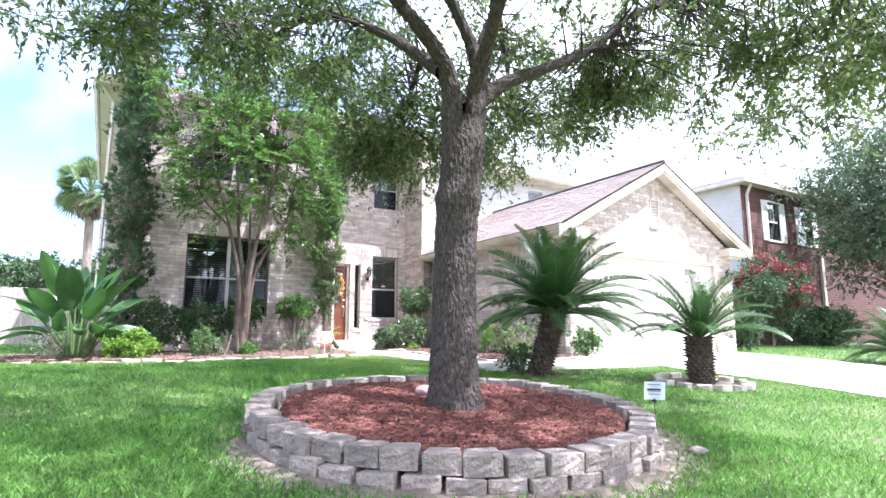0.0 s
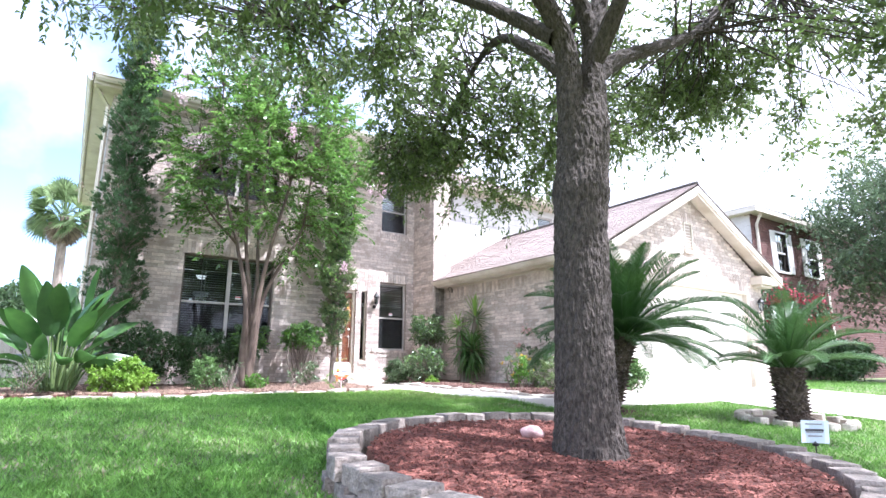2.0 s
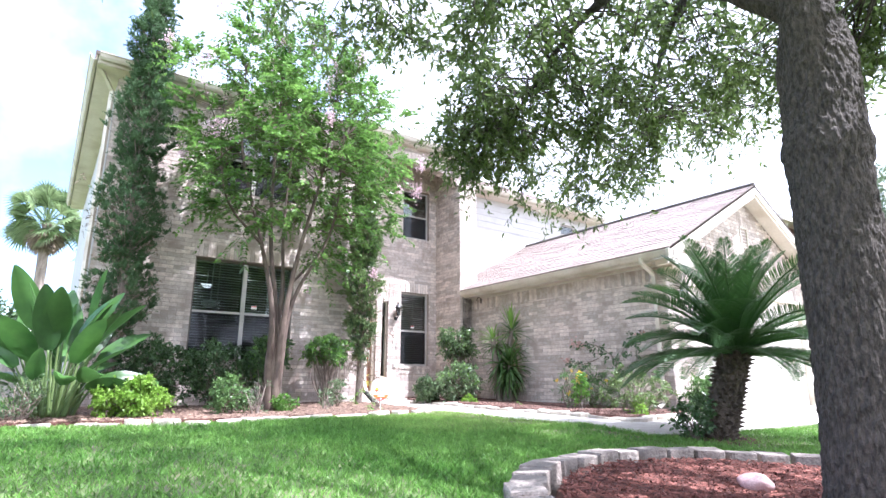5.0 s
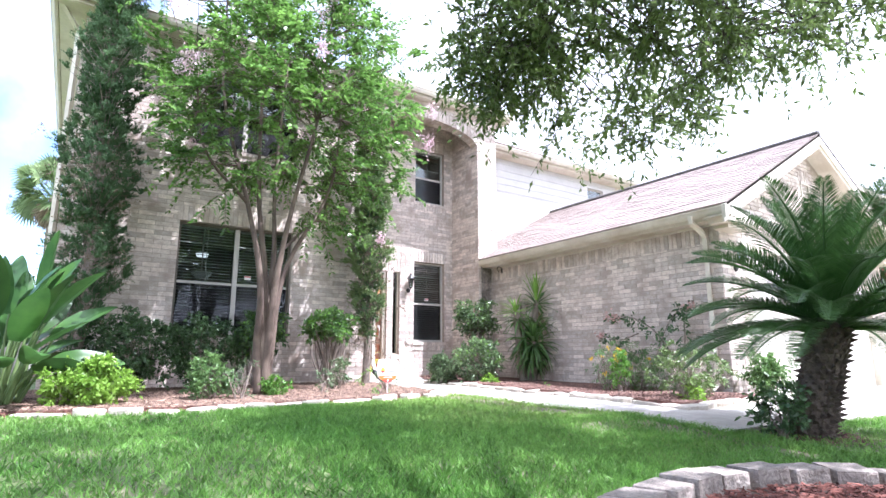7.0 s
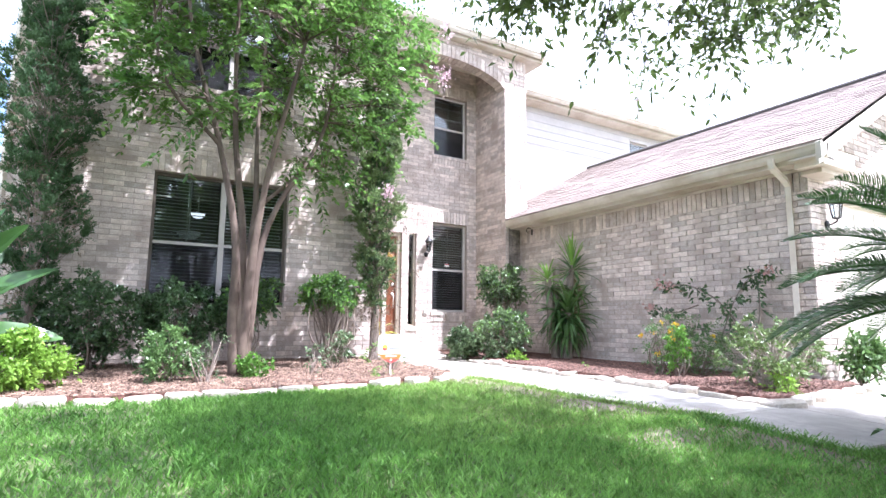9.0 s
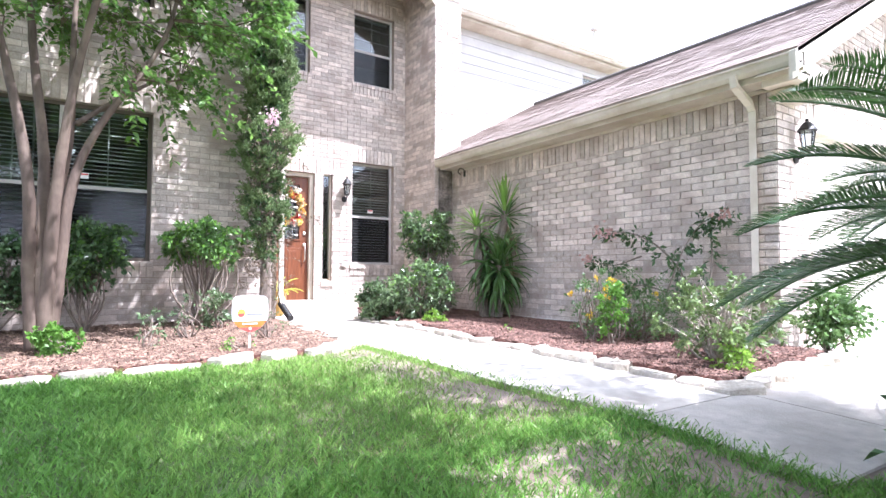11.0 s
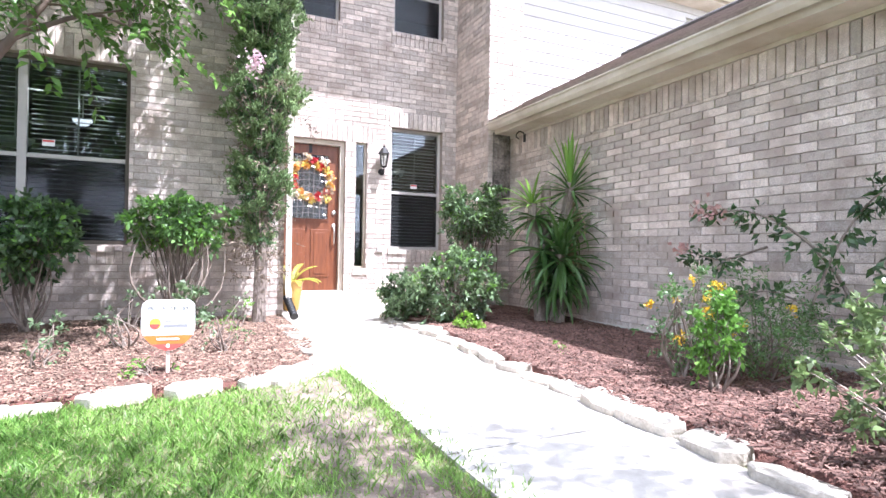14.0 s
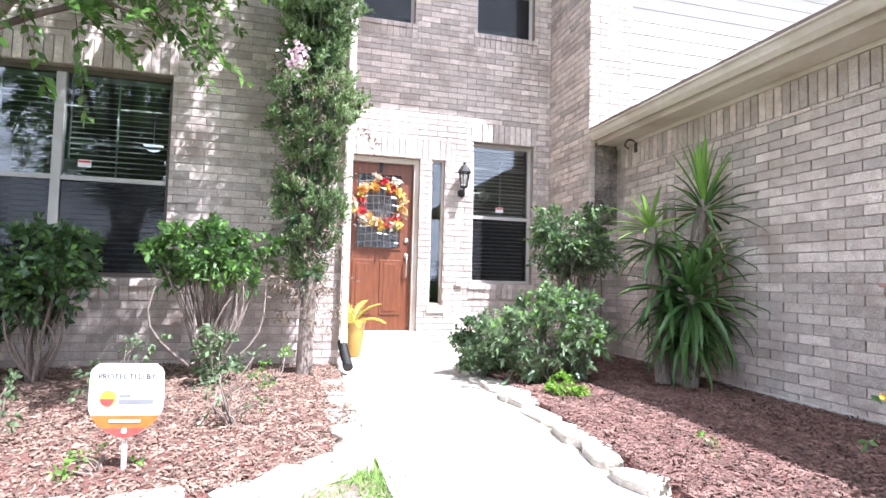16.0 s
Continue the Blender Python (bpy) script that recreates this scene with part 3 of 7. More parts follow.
# ---------------------------------------------------------------- front door
door = subthing("front_door", house, "stained wooden front door with leaded glass")
DX0, DX1, DZ0, DZ1, DY = 5.24, 6.13, 0.58, 2.77, YB + 0.13
f = Heap()
f.box(5.16, YB + 0.06, 0.56, DX0 - 0.006, YB + 0.2, 2.84)
f.box(DX1 + 0.006, YB + 0.06, 0.56, 6.20, YB + 0.2, 2.84)
f.box(DX0 - 0.006, YB + 0.06, DZ1 + 0.006, DX1 + 0.006, YB + 0.2, 2.84)
f.done("door_frame", TRIM, door, "cream painted door frame")
leaf = wall_body("door_leaf", "y", DY, DX0, DZ0, DX1, DZ1, [(5.40, 1.66, 5.97, 2.62)], 0.045, DOORWOOD, door)
for a, b in ((5.36, 5.64), (5.72, 6.00)):
    bm = bmesh.new()
    box(bm, a, DY - 0.012, 0.78, b, DY + 0.01, 1.50, 0.008)
    part("door_panel", bm, DOORWOOD, leaf)
    bm = bmesh.new()
    box(bm, a + 0.05, DY - 0.020, 0.83, b - 0.05, DY - 0.005, 1.45, 0.006)
    part("raised_field", bm, DOORWOOD, leaf)
g = boxpart("leaded_pane", (5.40, DY + 0.012, 1.66, 5.97, DY + 0.026, 2.62), FROST, door, "leaded decorative glass")
f = Heap()
f.box(5.375, DY - 0.014, 1.635, 5.40, DY + 0.03, 2.645)
f.box(5.97, DY - 0.014, 1.635, 5.995, DY + 0.03, 2.645)
f.box(5.40, DY - 0.014, 1.635, 5.97, DY + 0.03, 1.66)
f.box(5.40, DY - 0.014, 2.62, 5.97, DY + 0.03, 2.645)
f.done("glass_moulding", DOORWOOD, door)
cames = Heap()
for k in range(7):
    x = 5.43 + 0.085 * k
    vs, fs = tube([(x, DY + 0.010, 1.66), (x + 0.02 * math.sin(k), DY + 0.010, 2.1), (x, DY + 0.010, 2.62)], [0.004] * 3, 5)
    cames.add(vs, fs)
for k in range(9):
    z = 1.72 + 0.1 * k
    vs, fs = tube([(5.40, DY + 0.010, z), (5.685, DY + 0.010, z + 0.03), (5.97, DY + 0.010, z)], [0.004] * 3, 5)
    cames.add(vs, fs)
cames.done("lead_came", NICKEL, door)
handle = Heap()
vs, fs = tube([(6.065, DY - 0.01, 1.56), (6.065, DY - 0.055, 1.53), (6.065, DY - 0.06, 1.42), (6.065, DY - 0.05, 1.30), (6.065, DY - 0.01, 1.27)], [0.011, 0.012, 0.014, 0.012, 0.010], 10)
handle.add(vs, fs)
vs, fs = lathe([(0.0, 0), (0.034, 0), (0.034, 0.012), (0.024, 0.020), (0.0, 0.021)], 18)
rot = Matrix.Rotation(radians(90), 4, "X")
handle.add([rot @ Vector(q) + Vector((6.065, DY, 1.56)) for q in vs], fs)
handle.done("door_handle", NICKEL, door, "brushed nickel handle", smooth=True)
raw("deadbolt", [rot @ Vector(q) + Vector((6.065, DY, 1.76)) for q in vs], fs, NICKEL, door, "brushed nickel deadbolt", smooth=True)
boxpart("threshold", (5.17, YB - 0.03, 0.535, 6.19, YB + 0.2, 0.578), TRIM, door, bevel=0.006)
side = subthing("sidelight", house, "narrow glazed sidelight beside the front door")
a, c, b, d = LIGHT_SIDE
f = Heap()
f.box(a, YB + 0.07, c, a + 0.025, YB + 0.13, d)
f.box(b - 0.025, YB + 0.07, c, b, YB + 0.13, d)
f.box(a + 0.025, YB + 0.07, d - 0.03, b - 0.025, YB + 0.13, d)
f.box(a + 0.025, YB + 0.07, c, b - 0.025, YB + 0.13, c + 0.03)
f.done("window_frame", TRIM, side)
pane = boxpart("pane", (a + 0.025, YB + 0.09, c + 0.03, b - 0.025, YB + 0.097, d - 0.03), GLASS, side)
pane.visible_shadow = False
boxpart("window_sill", (a - 0.03, YB - 0.03, c - 0.10, b + 0.03, YB + 0.08, c - 0.005), BRICK, side, bevel=0.006)
boxpart("porch_slab", (5.125, 14.225, 0.22, 8.05, YB, 0.385), CONCRETE, house, "concrete porch slab", bevel=0.012)
boxpart("door_step", (5.13, YB - 0.36, 0.386, 6.3, YB - 0.002, 0.53), STONE, house, "tan brick door step", bevel=0.01)


# ---------------------------------------------------------------- roofs and eaves
def slope(name, quad, mat, parent, thick=0.05, label="", rows=0.14, lap=0.012):
    """A roof plane from eave (first two points) to ridge, laid with courses of shingles that lap."""
    p0, p1, p2, p3 = [Vector(q) for q in quad]
    nrm = (p1 - p0).cross(p3 - p0).normalized()
    if nrm.z < 0:
        nrm = -nrm
    body = Heap()
    low = [q - nrm * thick for q in (p0, p1, p2, p3)]
    body.add([p0, p1, p2, p3, *low], [(0, 1, 2, 3), (7, 6, 5, 4), (0, 4, 5, 1), (1, 5, 6, 2), (2, 6, 7, 3), (3, 7, 4, 0)])
    ob = body.done(name, mat, parent, label)
    n = max(2, int((p3 - p0).length / rows))
    rng = random.Random(len(name) + n)
    s = Heap()
    for i in range(n):
        f0, f1 = i / n, min(1.0, (i + 1.02) / n)
        a0, b0, a1, b1 = p0.lerp(p3, f0), p1.lerp(p2, f0), p0.lerp(p3, f1), p1.lerp(p2, f1)
        w = (b0 - a0).length
        k = max(1, int(w / 0.45))
        for j in range(k):
            u0, u1 = j / k, (j + 1) / k
            e = lap * rng.uniform(0.7, 1.3)
            q = [a0.lerp(b0, u0), a0.lerp(b0, u1), a1.lerp(b1, u1), a1.lerp(b1, u0)]
            t = [q[0] + nrm * e, q[1] + nrm * e, q[2] + nrm * 0.003, q[3] + nrm * 0.003]
            s.add([q[0], q[1], *t], [(0, 1, 3, 2), (2, 3, 4, 5)])
    tagged(s.done("shingle_cover", mat, ob), kind="stuff")
    return ob


# garage
gz = 3.13
pitch = (5.01 - gz) / 3.5
RF, RB = 8.42, YB
slope("garage_roof", [(GMID - 3.55, RF, gz), (GMID - 3.55, YC, gz), (GMID, YC, gz + pitch * 3.55), (GMID, RF, gz + pitch * 3.55)], SHINGLE, house, label="weathered brown shingle garage roof")
slope("garage_roof", [(XC, YC, gz + pitch * (XC - GMID + 3.55)), (XC, RB, gz + pitch * (XC - GMID + 3.55)), (GMID, RB, gz + pitch * 3.55), (GMID, YC, gz + pitch * 3.55)], SHINGLE, house)
slope("garage_roof", [(GMID + 3.55, RB, gz), (GMID + 3.55, RF, gz), (GMID, RF, gz + pitch * 3.55), (GMID, RB, gz + pitch * 3.55)], SHINGLE, house)
vs, fs = tube([(GMID, RF, gz + pitch * 3.55 + 0.01), (GMID, RB, gz + pitch * 3.55 + 0.01)], [0.06, 0.06], 6)
raw("ridge_cap", vs, fs, GUTTERBLACK, house)


def prism(name, profile, along, a, b, mat, parent, label="", smooth=False):
    """Extrude an (s, z) profile along 'y' (s = x) or 'x' (s = y)."""
    n = len(profile)
    vs = [((s, t, z) if along == "y" else (t, s, z)) for t in (a, b) for s, z in profile]
    fs = [(i, (i + 1) % n, n + (i + 1) % n, n + i) for i in range(n)] + [tuple(range(n - 1, -1, -1)), tuple(range(n, 2 * n))]
    ob = raw(name, vs, fs, mat, parent, label, smooth)
    bm = bmesh.new()
    bm.from_mesh(ob.data)
    bmesh.ops.recalc_face_normals(bm, faces=bm.faces[:])
    bm.to_mesh(ob.data)
    bm.free()
    return ob


EX = GMID - 3.50
GUT = [(0.0, 0.10), (-0.02, 0.10), (-0.02, 0.015), (-0.065, -0.005), (-0.10, 0.035), (-0.115, 0.085), (-0.135, 0.095), (-0.135, 0.11), (-0.105, 0.10), (-0.085, 0.045), (-0.06, 0.015), (-0.03, 0.03), (-0.03, 0.11), (0.0, 0.11)]
prism("gutter", [(EX + 0.06 + s, gz - 0.14 + z) for s, z in GUT], "y", RF, YC, TRIM, house, "cream metal eave gutter")
prism("fascia", [(EX + 0.06, gz - 0.19), (EX + 0.09, gz - 0.19), (EX + 0.09, gz - 0.02), (EX + 0.06, gz - 0.02)], "y", RF, YC, TRIM, house)
prism("soffit", [(EX + 0.09, gz - 0.185), (GX0 - 0.02, gz - 0.185), (GX0 - 0.02, gz - 0.165), (EX + 0.09, gz - 0.165)], "y", RF + 0.05, YC, TRIM, house)
prism("frieze_board", [(GX0 - 0.03, gz - 0.225), (GX0 + 0.0, gz - 0.225), (GX0 + 0.0, gz - 0.187), (GX0 - 0.03, gz - 0.187)], "y", GY, YC, TRIM, house)
GTOP = gz - 0.225
gside = wall_body("garage_side_wall", "x", GX0, GY, BASE, YC, GTOP + 0.16, [], 0.2, MORTAR, house, "pale brick garage side wall in shade")
brickwork("x", GX0, GY, BASE + 0.02, YC, GTOP, [], gside, near=(9.2, 1.0, 12.6, GTOP - 0.25), soldiers=[(GY, GTOP - 0.255, YC, GTOP)], seed=6)
boxpart("foundation", (GX0 - 0.03, GY + 0.01, 0.1, GX0 - 0.003, YC, 0.40), CONCRETE, house, "bare concrete foundation edge", bevel=0.008)
GD = (GMID - 2.44, 0.1, GMID + 2.44, 2.62)


def gable_z(x):
    return gz - 0.1 + pitch * (3.5 - abs(x - GMID))


gfront = wall_body("garage_front_wall", "y", GY, GX0, BASE, GX1, gz - 0.1, [GD], 0.2, MORTAR, house, "sunlit pale brick garage front and gable")
raw("gable", [(GX0, GY, gz - 0.1), (GX1, GY, gz - 0.1), (GMID, GY, gable_z(GMID) - 0.02), (GX0, GY + 0.2, gz - 0.1), (GX1, GY + 0.2, gz - 0.1), (GMID, GY + 0.2, gable_z(GMID) - 0.02)],
    [(0, 1, 2), (5, 4, 3), (0, 2, 5, 3), (1, 4, 5, 2)], MORTAR, house)
VENT = (GMID - 0.17, 3.45, GMID + 0.17, 4.15)
brickwork("y", GY, GX0, BASE + 0.02, GX1, gable_z(GMID), [GD, VENT], gfront, keep=lambda q: q[3] < min(gable_z(q[0]), gable_z(q[2])) - 0.03, soldiers=[(GD[0] - 0.05, 2.66, GD[2] + 0.05, 2.92), (VENT[0] - 0.04, 4.16, VENT[2] + 0.04, 4.40)], seed=7)
boxpart("garage_far_wall", (GX1 - 0.2, GY + 0.2, BASE, GX1, YB, gz), MORTAR, house)
# rake boards and eave returns
for sgn in (-1, 1):
    x0, x1 = GMID + sgn * 3.58, GMID
    z0, z1 = gz - 0.03, gz - 0.03 + pitch * 3.58
    for k, (yy, drop, th) in enumerate(((RF, 0.20, 0.035), (RF + 0.032, 0.27, 0.03))):
        raw("rake_board", [(x0, yy, z0), (x1, yy, z1), (x1, yy, z1 - drop), (x0, yy, z0 - drop), (x0, yy + th, z0), (x1, yy + th, z1), (x1, yy + th, z1 - drop), (x0, yy + th, z0 - drop)],
            [(0, 1, 2, 3), (7, 6, 5, 4), (0, 4, 5, 1), (3, 2, 6, 7), (0, 3, 7, 4)], TRIM, house)
    raw("rake_soffit", [(x0, RF + 0.05, z0 - 0.16), (x1, RF + 0.05, z1 - 0.16), (x1, GY, z1 - 0.16), (x0, GY, z0 - 0.16)], [(0, 1, 2, 3)], TRIM, house)
    cx = GX0 + 0.14 if sgn < 0 else GX1 - 0.14
    boxpart("eave_return", (cx - (0.42 if sgn < 0 else 0.36), RF + 0.05, gz - 0.26, cx + (0.36 if sgn < 0 else 0.42), GY + 0.0, gz - 0.05), TRIM, house, bevel=0.012)
    boxpart("return_moulding", (cx - 0.28, RF + 0.14, gz - 0.32, cx + 0.28, GY, gz - 0.262), TRIM, house, bevel=0.012)
# gable vent
vt = subthing("gable_vent", house, "cream louvred gable vent")
f = Heap()
for dims in ((VENT[0], GY - 0.03, VENT[1], VENT[0] + 0.04, GY + 0.05, VENT[3]), (VENT[2] - 0.04, GY - 0.03, VENT[1], VENT[2], GY + 0.05, VENT[3]), (VENT[0], GY - 0.035, VENT[3] - 0.04, VENT[2], GY + 0.05, VENT[3] + 0.004), (VENT[0] - 0.04, GY - 0.05, VENT[1] - 0.06, VENT[2] + 0.04, GY + 0.05, VENT[1])):
    f.box(*dims)
f.done("vent_frame", TRIM, vt)
for k in range(9):
    z = VENT[1] + 0.02 + k * 0.072
    raw("louvre", [(VENT[0] + 0.04, GY - 0.015, z), (VENT[2] - 0.04, GY - 0.015, z), (VENT[2] - 0.04, GY + 0.04, z + 0.06), (VENT[0] + 0.04, GY + 0.04, z + 0.06), (VENT[0] + 0.04, GY - 0.015, z + 0.01), (VENT[2] - 0.04, GY - 0.015, z + 0.01), (VENT[2] - 0.04, GY + 0.04, z + 0.07), (VENT[0] + 0.04, GY + 0.04, z + 0.07)],
        [(3, 2, 1, 0), (4, 5, 6, 7), (0, 1, 5, 4), (1, 2, 6, 5), (2, 3, 7, 6), (3, 0, 4, 7)], TRIM, vt)
# garage door of panels
gd = subthing("garage_door", house, "cream panelled double garage door in sun")
for r in range(4):
    z0, z1 = 0.27 + r * 0.585, 0.27 + (r + 1) * 0.585 - 0.006
    sec = boxpart("door_section", (GD[0], GY + 0.10, z0, GD[2], GY + 0.15, z1), GARAGEDOOR, gd)
    for k in range(8):
        a = GD[0] + 0.06 + k * 0.60
        bm = bmesh.new()
        box(bm, a, GY + 0.088, z0 + 0.09, a + 0.5, GY + 0.11, z1 - 0.09, 0.01)
        part("door_panel", bm, GARAGEDOOR, sec)
boxpart("door_head", (GD[0] - 0.02, GY - 0.03, 2.60, GD[2] + 0.02, GY + 0.12, 2.665), TRIM, house, bevel=0.006)
for a, b in ((GD[0] - 0.02, GD[0] + 0.05), (GD[2] - 0.05, GD[2] + 0.02)):
    boxpart("door_jamb", (a, GY - 0.012, 0.28, b, GY + 0.12, 2.60), TRIM, house)

# main roof: hipped, with soffits and gutters
HX0, HX1, HY0 = XL - 0.42, 14.75 + 0.42, YA - 0.42
mid = 19.0
apex = EAVE + 2.2
HYE = YC - 0.24
slope("main_roof", [(HX0, HY0, EAVE), (XA + 0.1, HY0, EAVE), (XA + 0.1, mid, apex), (HX0 + 4.4, mid, apex)], SHINGLE, house, label="brown shingle main roof", rows=0.3)
slope("main_roof", [(XA - 0.3, HYE, ENTRY), (XC + 0.37, HYE, ENTRY), (XC + 0.37, mid, apex + 0.2), (XA - 0.3, mid, apex + 0.2)], SHINGLE, house, rows=0.3)
slope("main_roof", [(HX0, 24.4, EAVE), (HX0, HY0, EAVE), (HX0 + 4.4, mid, apex), (HX0 + 4.4, mid + 0.1, apex)], SHINGLE, house, rows=0.3)
slope("main_roof", [(XC + 0.3, YB - 0.42, EAVE), (HX1, YB - 0.42, EAVE), (HX1 - 4, mid, apex - 0.1), (XC + 0.3, mid, apex - 0.1)], SHINGLE, house, rows=0.3)
slope("main_roof", [(HX1, YB - 0.42, EAVE), (HX1, 24.4, EAVE), (HX1 - 4, mid + 0.1, apex - 0.1), (HX1 - 4, mid, apex - 0.1)], SHINGLE, house, rows=0.3)
slope("main_roof", [(HX1, 24.4, EAVE), (HX0, 24.4, EAVE), (HX0 + 4.4, mid + 0.1, apex), (HX1 - 4, mid + 0.1, apex)], SHINGLE, house, rows=0.3)


def eave_run(along, a, b, edge, wall, sgn=1, top=EAVE):
    """Fascia, gutter and soffit of the main roof along one side."""
    lo, hi = min(edge + sgn * 0.08, wall), max(edge + sgn * 0.08, wall)
    prism("fascia", [(edge + sgn * 0.05, top - 0.19), (edge + sgn * 0.08, top - 0.19), (edge + sgn * 0.08, top - 0.02), (edge + sgn * 0.05, top - 0.02)], along, a, b, TRIM, house)
    prism("gutter", [(edge + sgn * (0.05 + s), top - 0.14 + z) for s, z in GUT], along, a, b, TRIM, house)
    prism("soffit", [(lo, top - 0.20), (hi, top - 0.20), (hi, top - 0.18), (lo, top - 0.18)], along, a if along == "x" else YB + 0.003, b, TRIM, house)


eave_run("x", HX0 + 0.06, XA + 0.1, HY0, YB)
eave_run("x", XA - 0.28, XC + 0.37, HYE, YB, top=ENTRY)
boxpart("fascia", (XC + 0.33, HYE + 0.081, ENTRY - 0.19, XC + 0.36, YB + 0.1, ENTRY - 0.02), TRIM, house)
prism("gutter", [(XC + 0.36 - s_, ENTRY - 0.14 + z_) for s_, z_ in GUT], "y", HYE + 0.06, YB, TRIM, house)
boxpart("eave_end", (XA - 0.30, HYE + 0.081, EAVE - 0.1, XA - 0.28, YB, ENTRY - 0.01), TRIM, house)
eave_run("y", HY0 + 0.09, 24.3, HX0, XL + 0.2)
eave_run("x", XC + 0.32, HX1, YB - 0.42, YB + 0.2)
vs, fs = tube([(14.25, 16.0, 5.9), (14.25, 16.0, 7.7)], [0.045, 0.045], 10)
pipe = Heap()
pipe.add(vs, fs)
vs, fs = lathe([(0.05, 0.0), (0.10, 0.02), (0.10, 0.09), (0.05, 0.11)], 12)
pipe.add([Vector(q) + Vector((14.25, 16.0, 7.66)) for q in vs], fs)
pipe.done("vent_pipe", FRAMEMAT, house, "metal roof vent pipe")
boxpart("corner_board", (14.62, YB - 0.02, 2.6, 14.77, YB + 0.2, EAVE - 0.2), TRIM, house)


# downspouts
def downspout(points, size=(0.075, 0.055), label="cream metal downspout"):
    h = Heap()
    vs, fs = tube(points, [0.046] * len(points), 4)
    h.add(vs, fs)
    return h.done("downspout", TRIM, house, label)


downspout([(8.04, 9.0, 3.03), (8.05, 9.0, 2.93), (8.33, 9.0, 2.80), (8.39, 9.0, 2.72), (8.39, 9.0, 0.45), (8.2, 9.0, 0.38)])
downspout([(5.16, 14.08, 6.34), (5.16, 14.12, 6.1), (5.16, 14.12, 0.75), (5.16, 14.0, 0.6)])
downspout([(-0.5, 14.0, 6.4), (-0.22, 14.35, 6.1), (-0.22, 14.35, 0.5)])


# ---------------------------------------------------------------- foliage helpers
def unit(a):
    return a / np.maximum(np.linalg.norm(a, axis=-1, keepdims=True), 1e-9)


def leaf_arrays(base, way, length, width, rng, fold=0.25, droop=0.15, curl=None):
    """One folded, pointed quad a leaf: base, side, tip, side."""
    n = len(base)
    way = unit(way)
    flat = unit(np.cross(way, rng.normal(size=(n, 3))))
    nrm = np.cross(flat, way)
    if curl is not None:
        nrm = unit(nrm + curl)
        flat = unit(np.cross(way, nrm))
        nrm = np.cross(flat, way)
    L, W = np.asarray(length).reshape(-1, 1), np.asarray(width).reshape(-1, 1)
    tip = base + way * L - np.array([0, 0, 1]) * L * droop
    mid = base + way * L * 0.5
    s1, s2 = mid + flat * W / 2 + nrm * W * fold, mid - flat * W / 2 + nrm * W * fold
    v = np.stack([base, s1, tip, s2], axis=1).reshape(-1, 3)
    return v, np.arange(4 * n).reshape(-1, 4)


def foliage(name, base, way, length, width, mat, parent, rng, label="", **kw):
    v, f = leaf_arrays(base, way, length, width, rng, **kw)
    ob = many(name, v, f, 4, mat, parent, label)
    return tagged(ob, kind="stuff") if parent is None else ob


def sprays(centres, rng, twigs, leaves, reach, down=0.0, out=None, spread=1.0):
    """Leaves along short twigs that leave each centre. Returns leaf bases, leaf ways and the twigs."""
    c = np.repeat(np.asarray(centres, dtype=float), twigs, axis=0)
    d = rng.normal(size=c.shape) * spread
    if out is not None:
        d += np.repeat(out, twigs, axis=0)
    d[:, 2] -= down
    d = unit(d)
    ln = reach * rng.uniform(0.45, 1.1, size=(len(c), 1))
    t = rng.uniform(0.15, 1.0, size=(len(c), leaves, 1))
    base = c[:, None, :] + d[:, None, :] * ln[:, None, :] * t
    base[..., 2] -= (t[..., 0] ** 2) * ln * 0.25
    way = d[:, None, :] * 0.8 + rng.normal(size=base.shape) * 0.75
    return base.reshape(-1, 3), way.reshape(-1, 3), c, d, ln


def shoots(centres, out, rng, per, reach, pairs, up=0.35, spread=0.6, sag=0.30):
    """Arching shoots with leaves in opposite pairs, faces to the sky. Returns bases, ways, leaf normals, starts and ends."""
    c, o = np.repeat(np.asarray(centres, dtype=float), per, axis=0), np.repeat(out, per, axis=0)
    d = unit(o + rng.normal(size=c.shape) * spread + np.array([0, 0, up]))
    ln = reach * rng.uniform(0.5, 1.15, (len(c), 1))
    side = unit(np.cross(d, np.array([0.0, 0.0, 1.0]) + rng.normal(size=c.shape) * 0.25))
    B, W, C = [], [], []
    for k in range(pairs):
        t = 0.2 + 0.8 * (k + rng.uniform(0, 0.7, (len(c), 1))) / pairs
        p = c + d * ln * t - np.array([0, 0, 1.0]) * ln * sag * t * t
        for s in (-1, 1):
            B.append(p)
            W.append(side * s + d * 0.55 + rng.normal(size=c.shape) * 0.22 - np.array([0, 0, 0.12]))
            C.append(np.array([0, 0, 1.6]) + rng.normal(size=c.shape) * 0.55)
    end = c + d * ln - np.array([0, 0, 1.0]) * ln * sag
    return np.concatenate(B), np.concatenate(W), np.concatenate(C), c, end


